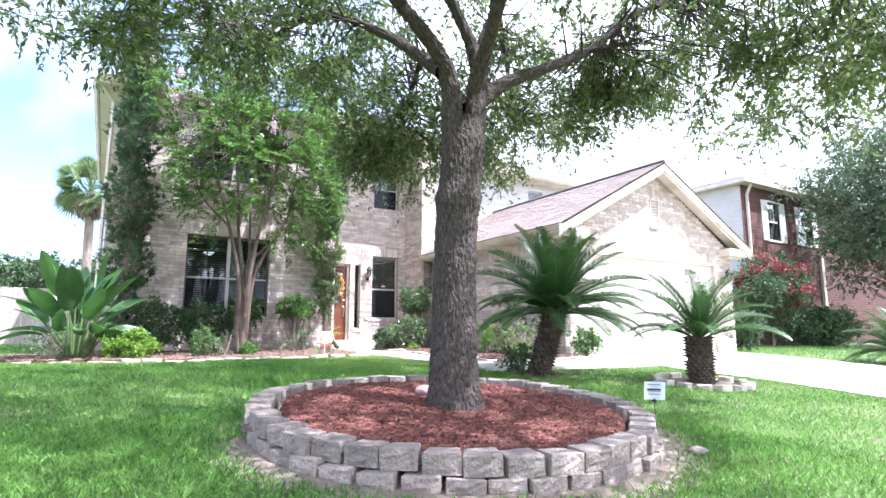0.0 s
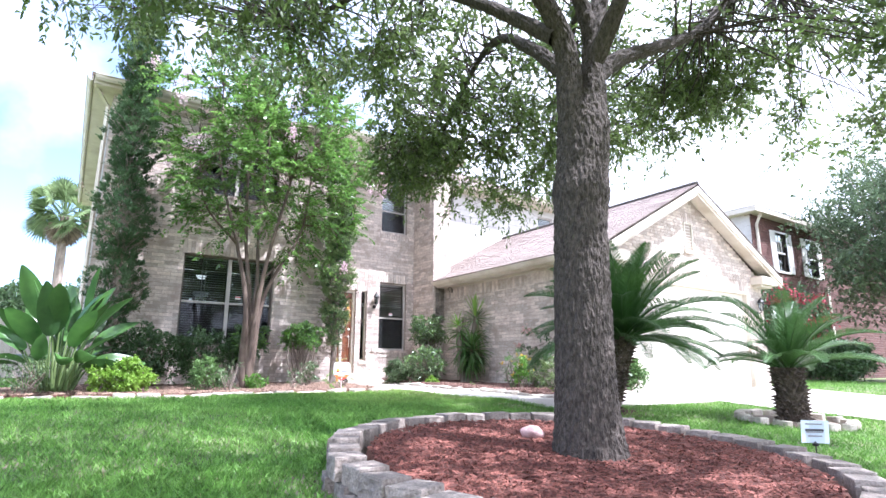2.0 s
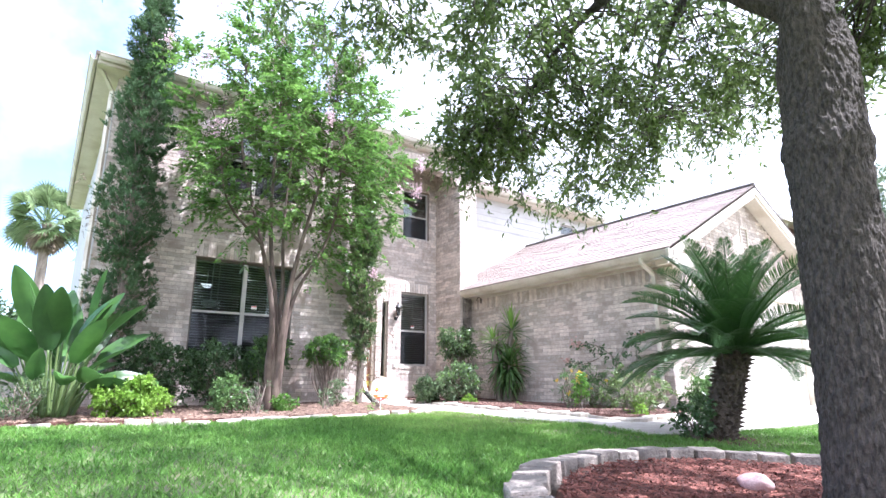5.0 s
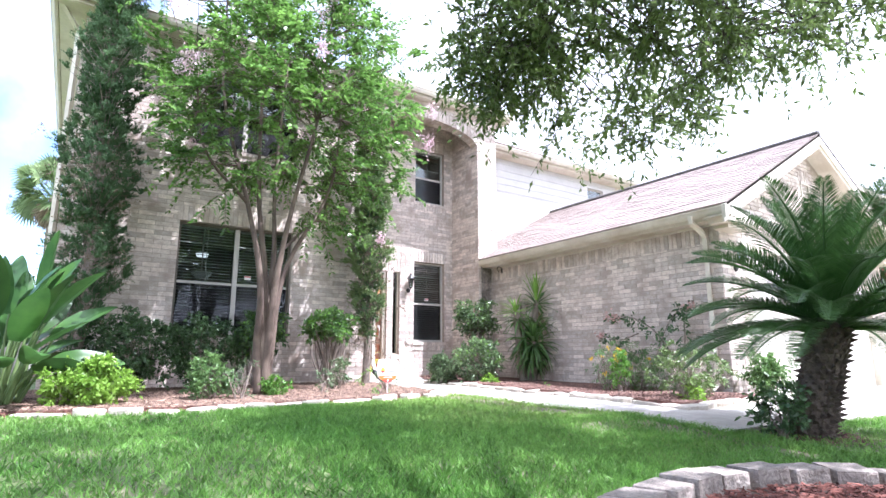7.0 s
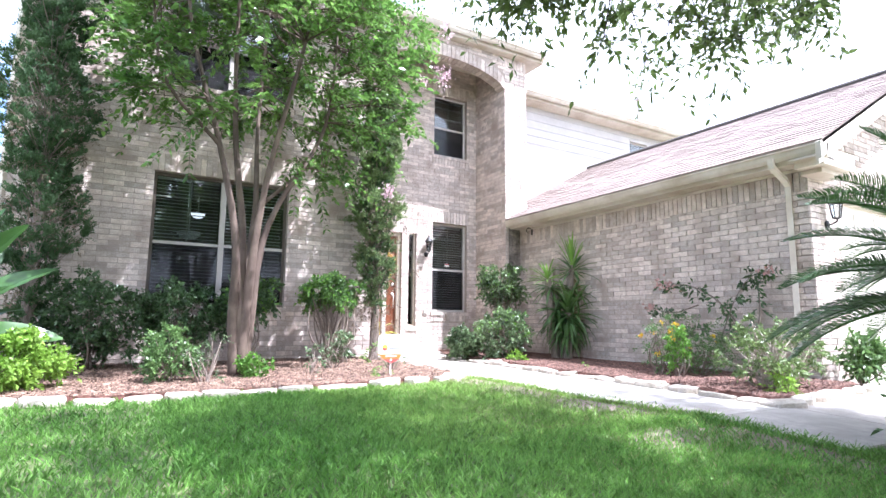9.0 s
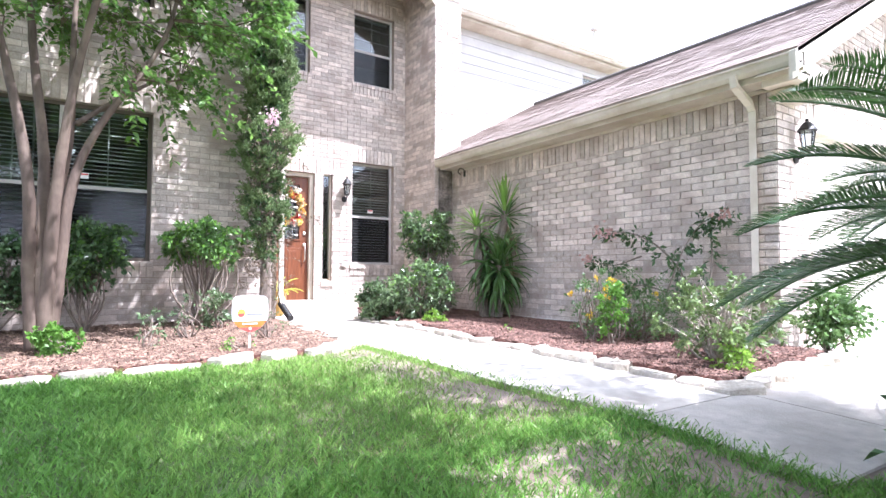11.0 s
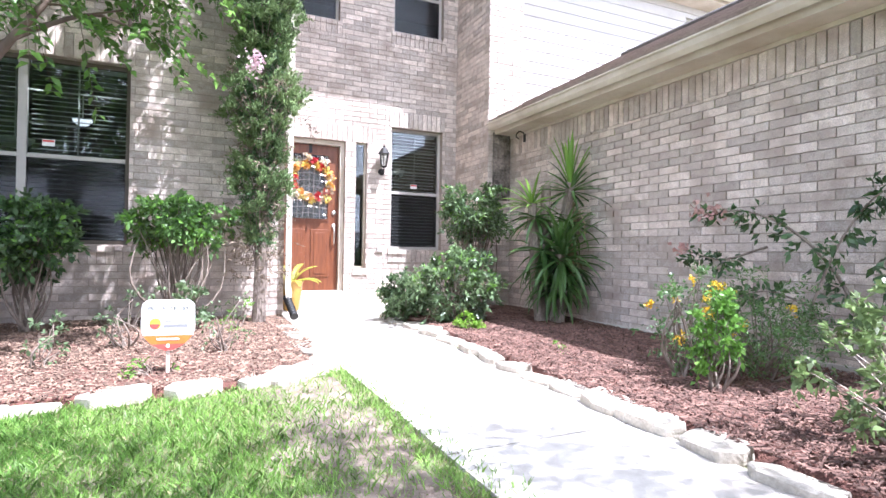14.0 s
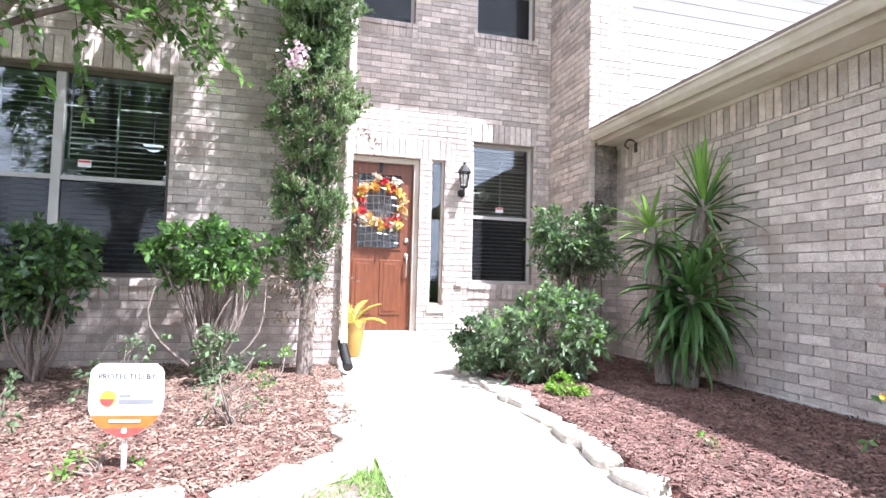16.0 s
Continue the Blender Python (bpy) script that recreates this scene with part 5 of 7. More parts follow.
def sago(x, y, trunk, lean, radius, reach, count, label, seed, base_z=None, drop=5, first=0):
    rng = random.Random(seed)
    z = (lie(x, y) if base_z is None else base_z) - 0.02
    ob = thing("sago_palm", label, "palm", (x, y, z), "sago palms of the front yard")
    topx, topy = lean
    h = Heap()
    vs, fs = tube([(0, 0, -0.05), (topx * 0.3, topy * 0.3, trunk * 0.4), (topx, topy, trunk)], [radius * 0.85, radius * 0.8, radius * 0.75], 14)
    h.add(vs, fs)
    rows = int(trunk / 0.045)
    for i in range(rows):
        f = i / rows
        for k in range(15):
            a = 2 * math.pi * (k + 0.5 * (i % 2)) / 15 + rng.uniform(-0.08, 0.08)
            c = Vector((topx * f, topy * f, trunk * f))
            o = Vector((math.cos(a), math.sin(a), 0))
            t = Vector((-math.sin(a), math.cos(a), 0))
            r0, r1, w = radius * 0.78, radius * rng.uniform(0.86, 1.24), 0.024 * rng.uniform(0.7, 1.2)
            p = [c + o * r0 - t * w, c + o * r0 + t * w, c + o * r1 + t * w * 0.5 + Vector((0, 0, 0.035)), c + o * r1 - t * w * 0.5 + Vector((0, 0, 0.035)), c + o * r0 + Vector((0, 0, 0.06))]
            h.add(p, [(0, 1, 2, 3), (3, 2, 4), (0, 3, 4), (1, 4, 2)])
    h.done("trunk", SAGOTRUNK, ob, "dark trunk of old leaf bases")
    for k in range(count):
        g = (k + 0.5) / count
        s = max(first, min(drop, int((drop + 1) * g ** 0.72)))
        fr = new("frond", rng.choice(FRONDS[s]))
        fr.parent = ob
        a = k * 2.39996 + rng.uniform(-0.15, 0.15)
        sc = reach * rng.uniform(0.88, 1.08) * (0.9 if s == 0 else 1.0)
        fr.matrix_basis = Matrix.Translation((topx, topy, trunk - 0.02 - 0.03 * s / 5)) @ Matrix.Rotation(a, 4, "Z") @ Matrix.Diagonal((sc, sc, sc, 1)) @ Matrix.Rotation(rng.uniform(-0.2, 0.2), 4, "X")
    return ob


sago(5.80, 6.66, 1.02, (0.26, -0.17), 0.205, 1.48, 62, "large sago palm with dark leaning trunk beside the walk", 3)
sago(7.62, 5.12, 0.72, (0.0, 0.0), 0.205, 1.18, 26, "sago palm with stout trunk in a small stone ring", 4, drop=4, first=1)
sago(15.6, 5.4, 0.35, (0.0, 0.0), 0.16, 1.3, 36, "small sago palm on the neighbouring lawn", 5)
for k in range(15):
    a = 2 * math.pi * k / 15
    flat_stone(7.62 + 0.62 * math.cos(a), 5.12 + 0.62 * math.sin(a), 0.12, 0.08, 0.09, math.degrees(a) + 90 + rr.uniform(-15, 15), 400 + k, -0.01)
sheet("palm_soil", [(7.62 + 0.58 * math.cos(2 * math.pi * k / 20), 5.12 + 0.58 * math.sin(2 * math.pi * k / 20)) for k in range(20)], 0.03, DIRT, None, step=0.3, rim=0.01)
tagged(bpy.data.objects["palm_soil"], "dry soil inside the small stone ring", "soil", kind="structure")
sheet("palm_soil", [(5.8 + 0.5 * math.cos(2 * math.pi * k / 20), 6.62 + 0.42 * math.sin(2 * math.pi * k / 20)) for k in range(20)], 0.02, MULCH, None, step=0.3, rim=0.004)
tagged(bpy.data.objects["palm_soil.001"], "dark leaf litter under the large sago palm", "soil", kind="structure")


# ---------------------------------------------------------------- crape myrtle
CRAPEBARK = material("crape_bark", (0.07, 0.048, 0.036), (0.14, 0.10, 0.077), 0.75, 5, 0.15, 0.3, 30, stretch=(1, 1, 0.3), stain=(0.18, 0.135, 0.10), stain_scale=4)
CRAPELEAF = leaf_material("crape_leaf", (0.080, 0.182, 0.036), (0.20, 0.355, 0.078), 0.28, 0.45, 0.55)
BLOSSOM = leaf_material("crape_blossom", (0.66, 0.44, 0.50), (0.80, 0.64, 0.67), 0.6, 0.35, 0.2)
crape = thing("crape_myrtle", "multi-stemmed crape myrtle with pink blossoms by the window", "tree")
STEMS = [
    [(2.36, 12.0, 0.36), (2.26, 12.0, 1.0), (2.12, 11.9, 1.9), (1.8, 12.0, 3.0), (1.65, 12.2, 4.6), (1.6, 12.3, 6.2)],
    [(2.42, 12.02, 0.36), (2.40, 12.0, 1.2), (2.36, 12.1, 2.1), (2.15, 12.2, 3.3), (2.2, 12.1, 5.0), (2.3, 12.0, 7.0)],
    [(2.46, 11.98, 0.36), (2.50, 11.95, 1.1), (2.66, 11.9, 2.0), (2.85, 11.8, 3.0), (3.0, 11.7, 4.6), (3.1, 11.6, 6.4)],
    [(2.50, 12.03, 0.36), (2.62, 12.03, 1.0), (2.86, 12.05, 1.8), (3.12, 12.1, 2.4), (3.45, 12.2, 3.6), (3.6, 12.2, 5.4)],
    [(2.40, 12.08, 0.36), (2.45, 12.15, 1.3), (2.70, 12.3, 2.3), (2.6, 12.5, 3.6), (2.7, 12.5, 5.6)],
    [(2.80, 12.1, 2.4), (3.6, 12.4, 2.85), (4.1, 12.7, 3.1), (4.5, 12.9, 3.12)],
    [(1.8, 12.0, 3.0), (1.4, 12.0, 3.7), (1.2, 12.0, 4.8)],
]
stem_pts = []
for i, s in enumerate(STEMS):
    s = [(2.42 + (a - 2.42) * (0.55 if c < 1.5 else 0.42 if c < 2.2 else 0.55 if c < 3.5 else 0.95), b, c) for a, b, c in s]
    q = curve_points(s, 8)
    vs, fs = tube(q, lerp_radii(len(q), 0.074 if i < 5 else 0.026, 0.011, 0.8), 10, 0.16, i)
    raw("stem", vs, fs, CRAPEBARK, crape, "smooth mottled tan crape myrtle stem", smooth=True)
    stem_pts += [tuple(p) for p in q[12:]]
stem_pts = np.array(stem_pts)
rng = np.random.default_rng(21)
n = 315
d = unit(rng.normal(size=(n, 3)))
cc = np.array([2.62, 12.2, 5.15]) + d * (1 + 0.16 * np.sin(d[:, :1] * 8 + d[:, 2:] * 6)) * (rng.uniform(0.12, 1.0, (n, 1)) ** 0.5) * np.array([2.0, 1.6, 2.35])
airy = np.sin(cc[:, 0] * 2.9 + 1.0) * np.cos(cc[:, 2] * 2.3) + np.sin(cc[:, 1] * 3.1 + cc[:, 2])
cc = cc[(cc[:, 2] > 3.3 + 0.3 * np.sin(cc[:, 0] * 3)) & (airy > -0.85)]
arm = np.array([(3.3, 12.3, 2.9), (3.7, 12.45, 3.0), (1.75, 11.9, 3.1), (3.0, 12.1, 3.05), (3.5, 12.2, 3.2), (3.8, 12.3, 3.6), (4.5, 12.4, 4.7), (4.7, 12.5, 5.0), (4.75, 12.6, 5.4), (4.3, 12.4, 4.9), (4.2, 12.5, 4.4), (2.0, 11.7, 3.3), (1.4, 11.8, 3.5), (1.1, 11.8, 4.0)])
cc = np.concatenate([cc, arm])
near = np.array([stem_pts[np.argmin(((stem_pts - c) ** 2).sum(1) + 0.5 * np.maximum(0, stem_pts[:, 2] - c[2]))] for c in cc])
half = (near + cc) / 2 + rng.normal(size=cc.shape) * 0.07
twig_mesh("branchwork", near, half, 0.014, CRAPEBARK, crape)
twig_mesh("branchwork", half, cc, 0.008, CRAPEBARK, crape)
away = unit((cc - np.array([2.6, 12.2, 4.2])) * np.array([1, 1, 0.7]))
base, way, face, t0, t1 = shoots(cc, away * 0.8, rng, 6, 0.62, 11, up=0.30)
twig_mesh("twigwork", t0, t1, 0.0035, CRAPEBARK, crape)
sz = rng.uniform(0.055, 0.105, len(base))
tagged(foliage("crown", base, way, sz, sz * 0.52, CRAPELEAF, crape, rng, "light green crape myrtle leaves", curl=face), kind="stuff")
tips = t1[(rng.uniform(size=len(t1)) < 0.045) & (t1[:, 2] > 4.3)]
tips = np.concatenate([tips, np.array([[4.62, 12.85, 2.95], [1.0, 11.6, 6.9], [0.9, 11.5, 5.9], [0.8, 11.4, 5.4]])])
for p in tips:
    b = p + rng.normal(size=(130, 3)) * np.array([0.055, 0.055, 0.095]) * rng.uniform(0.7, 1.2)
    foliage("blossom", b, rng.normal(size=(130, 3)), rng.uniform(0.025, 0.045, 130), np.full(130, 0.028), BLOSSOM, crape, rng, "pink crape myrtle panicle")

# ---------------------------------------------------------------- columnar cypresses
CYPLEAF = leaf_material("cypress_spray", (0.125, 0.20, 0.076), (0.25, 0.345, 0.140), 0.8, 0.2, 0.5)
# darker copy of the spray colour that carries self-shadow and shade
CYPSHADE = leaf_material("shade_toned_cypress_spray", (0.050, 0.105, 0.042), (0.105, 0.185, 0.072), 0.75, 0.2, 0.45)
CYPDRY = leaf_material("cypress_dry", (0.16, 0.12, 0.085), (0.27, 0.21, 0.15), 0.8, 0.1, 0.3)
GREYBARK = material("grey_bark", (0.17, 0.135, 0.11), (0.30, 0.25, 0.21), 0.95, 8, 0.3, 0.8, 40, stretch=(1, 1, 0.3))


def cypress(x, y, z0, top, width, bare, label, seed, clumps=420, mat=None):
    rng = np.random.default_rng(seed)
    ob = thing("cypress", label, "tree", (x, y, z0), "columnar cypresses")
    q = curve_points([(0, 0, -0.05), (0.03, 0, top * 0.3), (-0.02, 0.02, top * 0.6), (0, 0, top * 0.95)], 8)
    vs, fs = barked(q, lerp_radii(len(q), 0.075, 0.012), 16, 0.006, seed)
    raw("trunk", vs, fs, GREYBARK, ob, "grey fibrous trunk")
    f = rng.uniform(0, 1, clumps) ** 0.75
    zz = bare + (top - bare) * f
    rad = width * np.minimum(1, 0.35 + 2.2 * f) * (1 - 0.82 * f ** 2.2) * (0.8 + 0.25 * np.sin(f * 31 + seed)) * rng.uniform(0.55, 1.08, clumps)
    th = rng.uniform(0, 2 * np.pi, clumps)
    c = np.stack([rad * np.cos(th), rad * np.sin(th), zz], axis=1)
    root = np.stack([c[:, 0] * 0.1, c[:, 1] * 0.1, c[:, 2] - 0.35], axis=1)
    twig_mesh("branchwork", root, c, 0.008, GREYBARK, ob)
    out = np.stack([np.cos(th) * 0.5, np.sin(th) * 0.5, np.full(clumps, 1.5)], axis=1)
    base, way, a, b, l = sprays(c, rng, 10, 22, 0.20, down=0.0, out=out, spread=0.55)
    way = way * 0.7 + np.array([0, 0, 0.5])
    sz = rng.uniform(0.022, 0.050, len(base))
    foliage("crown", base, way, sz, sz * 0.30, mat or CYPLEAF, ob, rng, "feathery grey-green cypress sprays", droop=0.0)
    # inner sprays take the darker copy, so the core's shade is painted
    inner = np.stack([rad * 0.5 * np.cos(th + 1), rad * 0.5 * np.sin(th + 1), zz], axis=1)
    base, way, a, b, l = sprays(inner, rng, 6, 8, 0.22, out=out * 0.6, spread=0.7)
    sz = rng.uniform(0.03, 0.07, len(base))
    foliage("inner_foliage", base, way, sz, sz * 0.3, CYPSHADE, ob, rng, "inner cypress sprays with shade put into their colour")
    m = int(clumps * 0.14)
    f2 = rng.uniform(0, 0.45, m)
    c2 = np.stack([rng.normal(size=m) * width * 0.42, rng.normal(size=m) * width * 0.42, bare * 0.6 + (top - bare) * f2], axis=1)
    base, way, a, b, l = sprays(c2, rng, 5, 9, 0.22)
    sz = rng.uniform(0.03, 0.06, len(base))
    foliage("dry_foliage", base, way, sz, sz * 0.25, CYPDRY, ob, rng, "brown dry inner twigs")
    return ob


# the corner tree's shaded look comes from the darker spray colour
cypress(0.28, 13.45, 0.40, 8.3, 0.66, 0.35, "tall columnar cypress at the house corner, shade put into its colour", 3, 820, CYPSHADE)
cypress(4.78, 13.62, 0.40, 5.7, 0.44, 0.75, "slender columnar cypress beside the front door", 4, 680)

# ---------------------------------------------------------------- bird of paradise
BOPLEAF = leaf_material("paradise_leaf", (0.032, 0.086, 0.024), (0.080, 0.18, 0.040), 0.32, 0.26, 0.45)
BOPSTEM = material("paradise_stem", (0.10, 0.16, 0.05), (0.16, 0.22, 0.08), 0.5, 5)


def paddle(length, width, bend, seed):
    """A big paddle leaf with midrib, along +x, arching down."""
    rng = random.Random(seed)
    rows, vs, fs = 13, [], []
    for i in range(rows):
        t = i / (rows - 1)
        w = width / 2 * (math.sin(math.pi * min(1, t * 0.93 + 0.06)) ** 0.62) * (1 - 0.25 * t)
        z = -bend * length * t * t
        for k, (s, up) in enumerate(((-1, 0.30), (-0.5, 0.20), (0, 0.0), (0.5, 0.20), (1, 0.30))):
            vs.append((t * length * (1 - 0.15 * bend), s * w, z + up * w + rng.uniform(-0.006, 0.006)))
    for i in range(rows - 1):
        for k in range(4):
            a = i * 5 + k
            fs.append((a, a + 1, a + 6, a + 5))
    me = bpy.data.meshes.new("paddle_leaf")
    me.from_pydata(vs, [], fs)
    me.polygons.foreach_set("use_smooth", [True] * len(fs))
    me.materials.append(BOPLEAF)
    return me


def bird_of_paradise(x, y, z0, count, height, seed, label):
    rng = random.Random(seed)
    ob = thing("bird_of_paradise", label, "plant", (x, y, z0))
    kinds = [paddle(0.78, 0.33, b, k) for k, b in enumerate((0.04, 0.12, 0.25, 0.45))]
    for k in range(count):
        a = k * 2.39996 + rng.uniform(-0.3, 0.3)
        f = (k + 0.5) / count
        tilt = 0.10 + 0.62 * f
        h = height * (1.0 - 0.62 * f) * rng.uniform(0.85, 1.1)
        o = Vector((math.cos(a), math.sin(a), 0))
        st = o * rng.uniform(0.04, 0.26)
        tip = st + o * h * math.sin(tilt) * 0.8 + Vector((0, 0, h * math.cos(tilt * 0.8)))
        q = curve_points([st, st * 0.5 + tip * 0.5 + Vector((0, 0, 0.05)), tip], 5)
        vs, fs = tube(q, lerp_radii(len(q), 0.024, 0.011), 6)
        raw("stalk", vs, fs, BOPSTEM, ob, smooth=True)
        lf = new("paddle_leaf", kinds[min(3, max(0, int(4 * f + rng.uniform(-0.7, 0.4))))])
        lf.parent = ob
        el = radians(82 - 62 * f) + rng.uniform(-0.2, 0.2)
        sc = rng.uniform(0.75, 1.1)
        lf.matrix_basis = Matrix.Translation(tip) @ Matrix.Rotation(a + rng.uniform(-0.4, 0.4), 4, "Z") @ Matrix.Rotation(-el, 4, "Y") @ Matrix.Rotation(rng.uniform(-1.1, 1.1), 4, "X") @ Matrix.Diagonal((sc, sc, sc, 1))
    return ob


bird_of_paradise(-0.42, 11.85, 0.36, 40, 1.10, 5, "clump of large-leaved bird of paradise at the bed corner")


# ---------------------------------------------------------------- shrubs
WOOD = material("shrub_wood", (0.15, 0.115, 0.09), (0.27, 0.22, 0.18), 0.9, 12, 0.2)
PALEWOOD = material("pale_twig", (0.27, 0.225, 0.18), (0.42, 0.36, 0.30), 0.9, 12, 0.2)
SHRUB = {
    "olive": leaf_material("olive_leaf", (0.115, 0.18, 0.062), (0.22, 0.30, 0.11), 0.42, 0.35, 0.5),
    "dark": leaf_material("dark_shrub_leaf", (0.045, 0.095, 0.034), (0.10, 0.175, 0.062), 0.38, 0.25),
    "mid": leaf_material("shrub_leaf", (0.085, 0.165, 0.055), (0.165, 0.28, 0.09), 0.34, 0.35),
    "pitto": leaf_material("pittosporum_leaf", (0.085, 0.14, 0.065), (0.20, 0.28, 0.13), 0.28, 0.28, 0.55),
    "lime": leaf_material("lime_shrub_leaf", (0.20, 0.36, 0.045), (0.32, 0.50, 0.085), 0.45, 0.4),
    "grey": leaf_material("greygreen_leaf", (0.10, 0.16, 0.075), (0.19, 0.265, 0.125), 0.5, 0.3),
    "fresh": leaf_material("fresh_leaf", (0.12, 0.27, 0.04), (0.22, 0.41, 0.075), 0.45, 0.4),
}
YELLOW = leaf_material("yellow_flower", (0.70, 0.42, 0.02), (0.85, 0.62, 0.05), 0.6, 0.2, 0.15)
PINK = leaf_material("dusty_pink_flower", (0.50, 0.27, 0.24), (0.62, 0.40, 0.35), 0.7, 0.3, 0.2)


def shrub(x, y, size, colour, label, seed, clumps=60, twigs=7, leaves=11, reach=0.2, leaf=0.05, slim=0.5, lift=0.05, stems=7, bare=0.0, name="shrub", group="", flowers=None, nflower=0, hollow=0.3, wood=None, young=0.0):
    """Woody shrub: stems from the foot to each clump, leaves along twigs. size: half widths and height; bare: leafless share at the foot."""
    rng = np.random.default_rng(seed)
    z0 = lie(x, y) + lift
    ob = thing(name, label, "shrub", (x, y, z0), group)
    sx, sy, h = size
    d = unit(rng.normal(size=(clumps, 3)))
    rr_ = rng.uniform(hollow, 1.0, (clumps, 1)) ** 0.6
    rr_ = rr_ * (0.95 + 0.16 * np.sin(d[:, :1] * 6 + seed) + 0.12 * np.sin(d[:, 1:2] * 9 + d[:, 2:] * 7 + seed))
    c = d * rr_ * np.array([sx, sy, h * (1 - bare) / 2]) * 0.86 + np.array([0, 0, h * (bare + (1 - bare) / 2)])
    c[:, 2] = np.maximum(c[:, 2], 0.04)
    c += rng.normal(size=c.shape) * 0.03
    for k in range(stems):
        t = c[rng.integers(len(c))]
        q = curve_points([(rng.normal() * 0.03, rng.normal() * 0.03, -0.03), (t[0] * 0.45 + rng.normal() * 0.10 * min(1, h), t[1] * 0.45 + rng.normal() * 0.10 * min(1, h), t[2] * rng.uniform(0.35, 0.6)), tuple(t)], 4)
        vs, fs = tube(q, lerp_radii(len(q), 0.004 + 0.010 * h, 0.003), 6, 0.2, k)
        raw("stem", vs, fs, wood or WOOD, ob, smooth=True)
    root = c * np.array([0.35, 0.35, 0.45])
    twig_mesh("twigwork", root, c, 0.0045, wood or WOOD, ob)
    base, way, a, b, l = sprays(c, rng, twigs, leaves, reach, out=d * 0.9 + np.array([0, 0, 0.4]), spread=0.8)
    base[:, 2] = np.maximum(base[:, 2], 0.015)
    sz = leaf * rng.uniform(0.65, 1.2, len(base))
    new_ = (rng.random(len(base)) < young) & (base[:, 2] > h * 0.45)
    foliage("foliage", base[~new_], way[~new_], sz[~new_], sz[~new_] * slim, SHRUB[colour], ob, rng)
    if young:
        tagged(foliage("new_growth", base[new_], way[new_], sz[new_], sz[new_] * slim, SHRUB["fresh"], ob, rng, "lime-green new growth"), kind="stuff")
    for k in range(nflower):
        t = c[rng.integers(len(c))] * np.array([1.1, 1.1, 1.0]) + np.array([0, 0, reach * 0.7])
        fb = t + rng.normal(size=(26, 3)) * 0.012
        foliage("flower", fb, rng.normal(size=(26, 3)) + np.array([0, 0, 0.6]), np.full(26, 0.022), np.full(26, 0.016), flowers, ob, rng)
    return ob


shrub(0.42, 11.55, (0.46, 0.40, 0.50), "lime", "rounded lime-green shrub in the mulch bed", 1, 90, 8, 12, 0.15, 0.050, 0.5, hollow=0.5)
shrub(0.95, 13.35, (0.60, 0.38, 1.25), "dark", "dark leafy shrub under the window", 2, 95, 8, 11, 0.24, 0.055)
shrub(1.95, 13.55, (0.62, 0.34, 1.15), "dark", "dark leafy shrub against the front wall", 3, 74, 8, 9, 0.22, 0.060, bare=0.12, stems=12)
shrub(2.75, 13.5, (0.36, 0.32, 1.25), "dark", "dark clipped shrub below the window", 4, 56, 8, 9, 0.22, 0.075, bare=0.42, stems=14, young=0.12)
shrub(1.72, 11.75, (0.30, 0.26, 0.62), "mid", "small bright green shrub beside the crape myrtle", 5, 42, 7, 10, 0.17, 0.045)
shrub(2.02, 11.45, (0.20, 0.20, 0.5), "grey", "thin straggly rose bush in the mulch", 6, 12, 4, 6, 0.15, 0.035, stems=9)
shrub(2.62, 11.78, (0.24, 0.2, 0.26), "fresh", "low fresh green seedlings at the crape myrtle foot", 7, 20, 6, 8, 0.12, 0.05)
shrub(3.98, 13.5, (0.60, 0.36, 1.30), "mid", "leggy clipped shrub with bare twisted stems", 8, 58, 8, 8, 0.16, 0.070, bare=0.60, stems=22, young=0.3)
shrub(4.10, 13.2, (0.20, 0.18, 0.50), "grey", "low grey-green shrub at the leggy shrub's foot", 9, 12, 6, 7, 0.14, 0.06)
shrub(4.55, 13.2, (0.16, 0.16, 0.32), "fresh", "small fresh green plant by the cypress foot", 10, 8, 4, 6, 0.12, 0.035)
shrub(4.35, 12.0, (0.22, 0.20, 0.55), "grey", "sparse young shrub in the mulch", 11, 11, 3, 5, 0.14, 0.034, stems=9)
shrub(3.65, 12.35, (0.22, 0.22, 0.62), "grey", "bare twiggy young shrub in the mulch", 12, 10, 3, 5, 0.16, 0.04, stems=10)
shrub(3.2, 11.75, (0.22, 0.20, 0.34), "grey", "sparse weedy seedling in the mulch", 13, 8, 3, 5, 0.13, 0.045, stems=5)
shrub(-0.75, 11.45, (0.42, 0.35, 0.55), "grey", "dry twiggy shrub at the bed edge", 14, 30, 5, 6, 0.22, 0.04, stems=16)
shrub(6.84, 13.0, (0.50, 0.50, 0.92), "pitto", "rounded pittosporum shrub by the walk", 15, 62, 6, 9, 0.20, 0.085, 0.40, lift=0.05, hollow=0.35, young=0.14, stems=16)
shrub(6.45, 13.55, (0.34, 0.34, 0.55), "pitto", "small rounded shrub at the porch", 16, 60, 8, 10, 0.15, 0.055, lift=0.05)
shrub(6.72, 12.42, (0.13, 0.13, 0.16), "lime", "tiny lime-green seedling in the mulch", 17, 10, 6, 8, 0.09, 0.045, lift=0.05)
shrub(7.60, 13.95, (0.46, 0.42, 1.74), "pitto", "clipped evergreen shrub on bare stems in the corner", 18, 84, 7, 9, 0.18, 0.065, bare=0.52, stems=12, lift=0.05, hollow=0.4, young=0.08)
shrub(7.02, 9.72, (0.12, 0.12, 0.66), "fresh", "upright fresh green shrub with drooping leaves", 19, 17, 6, 8, 0.10, 0.05, lift=0.05, bare=0.10)
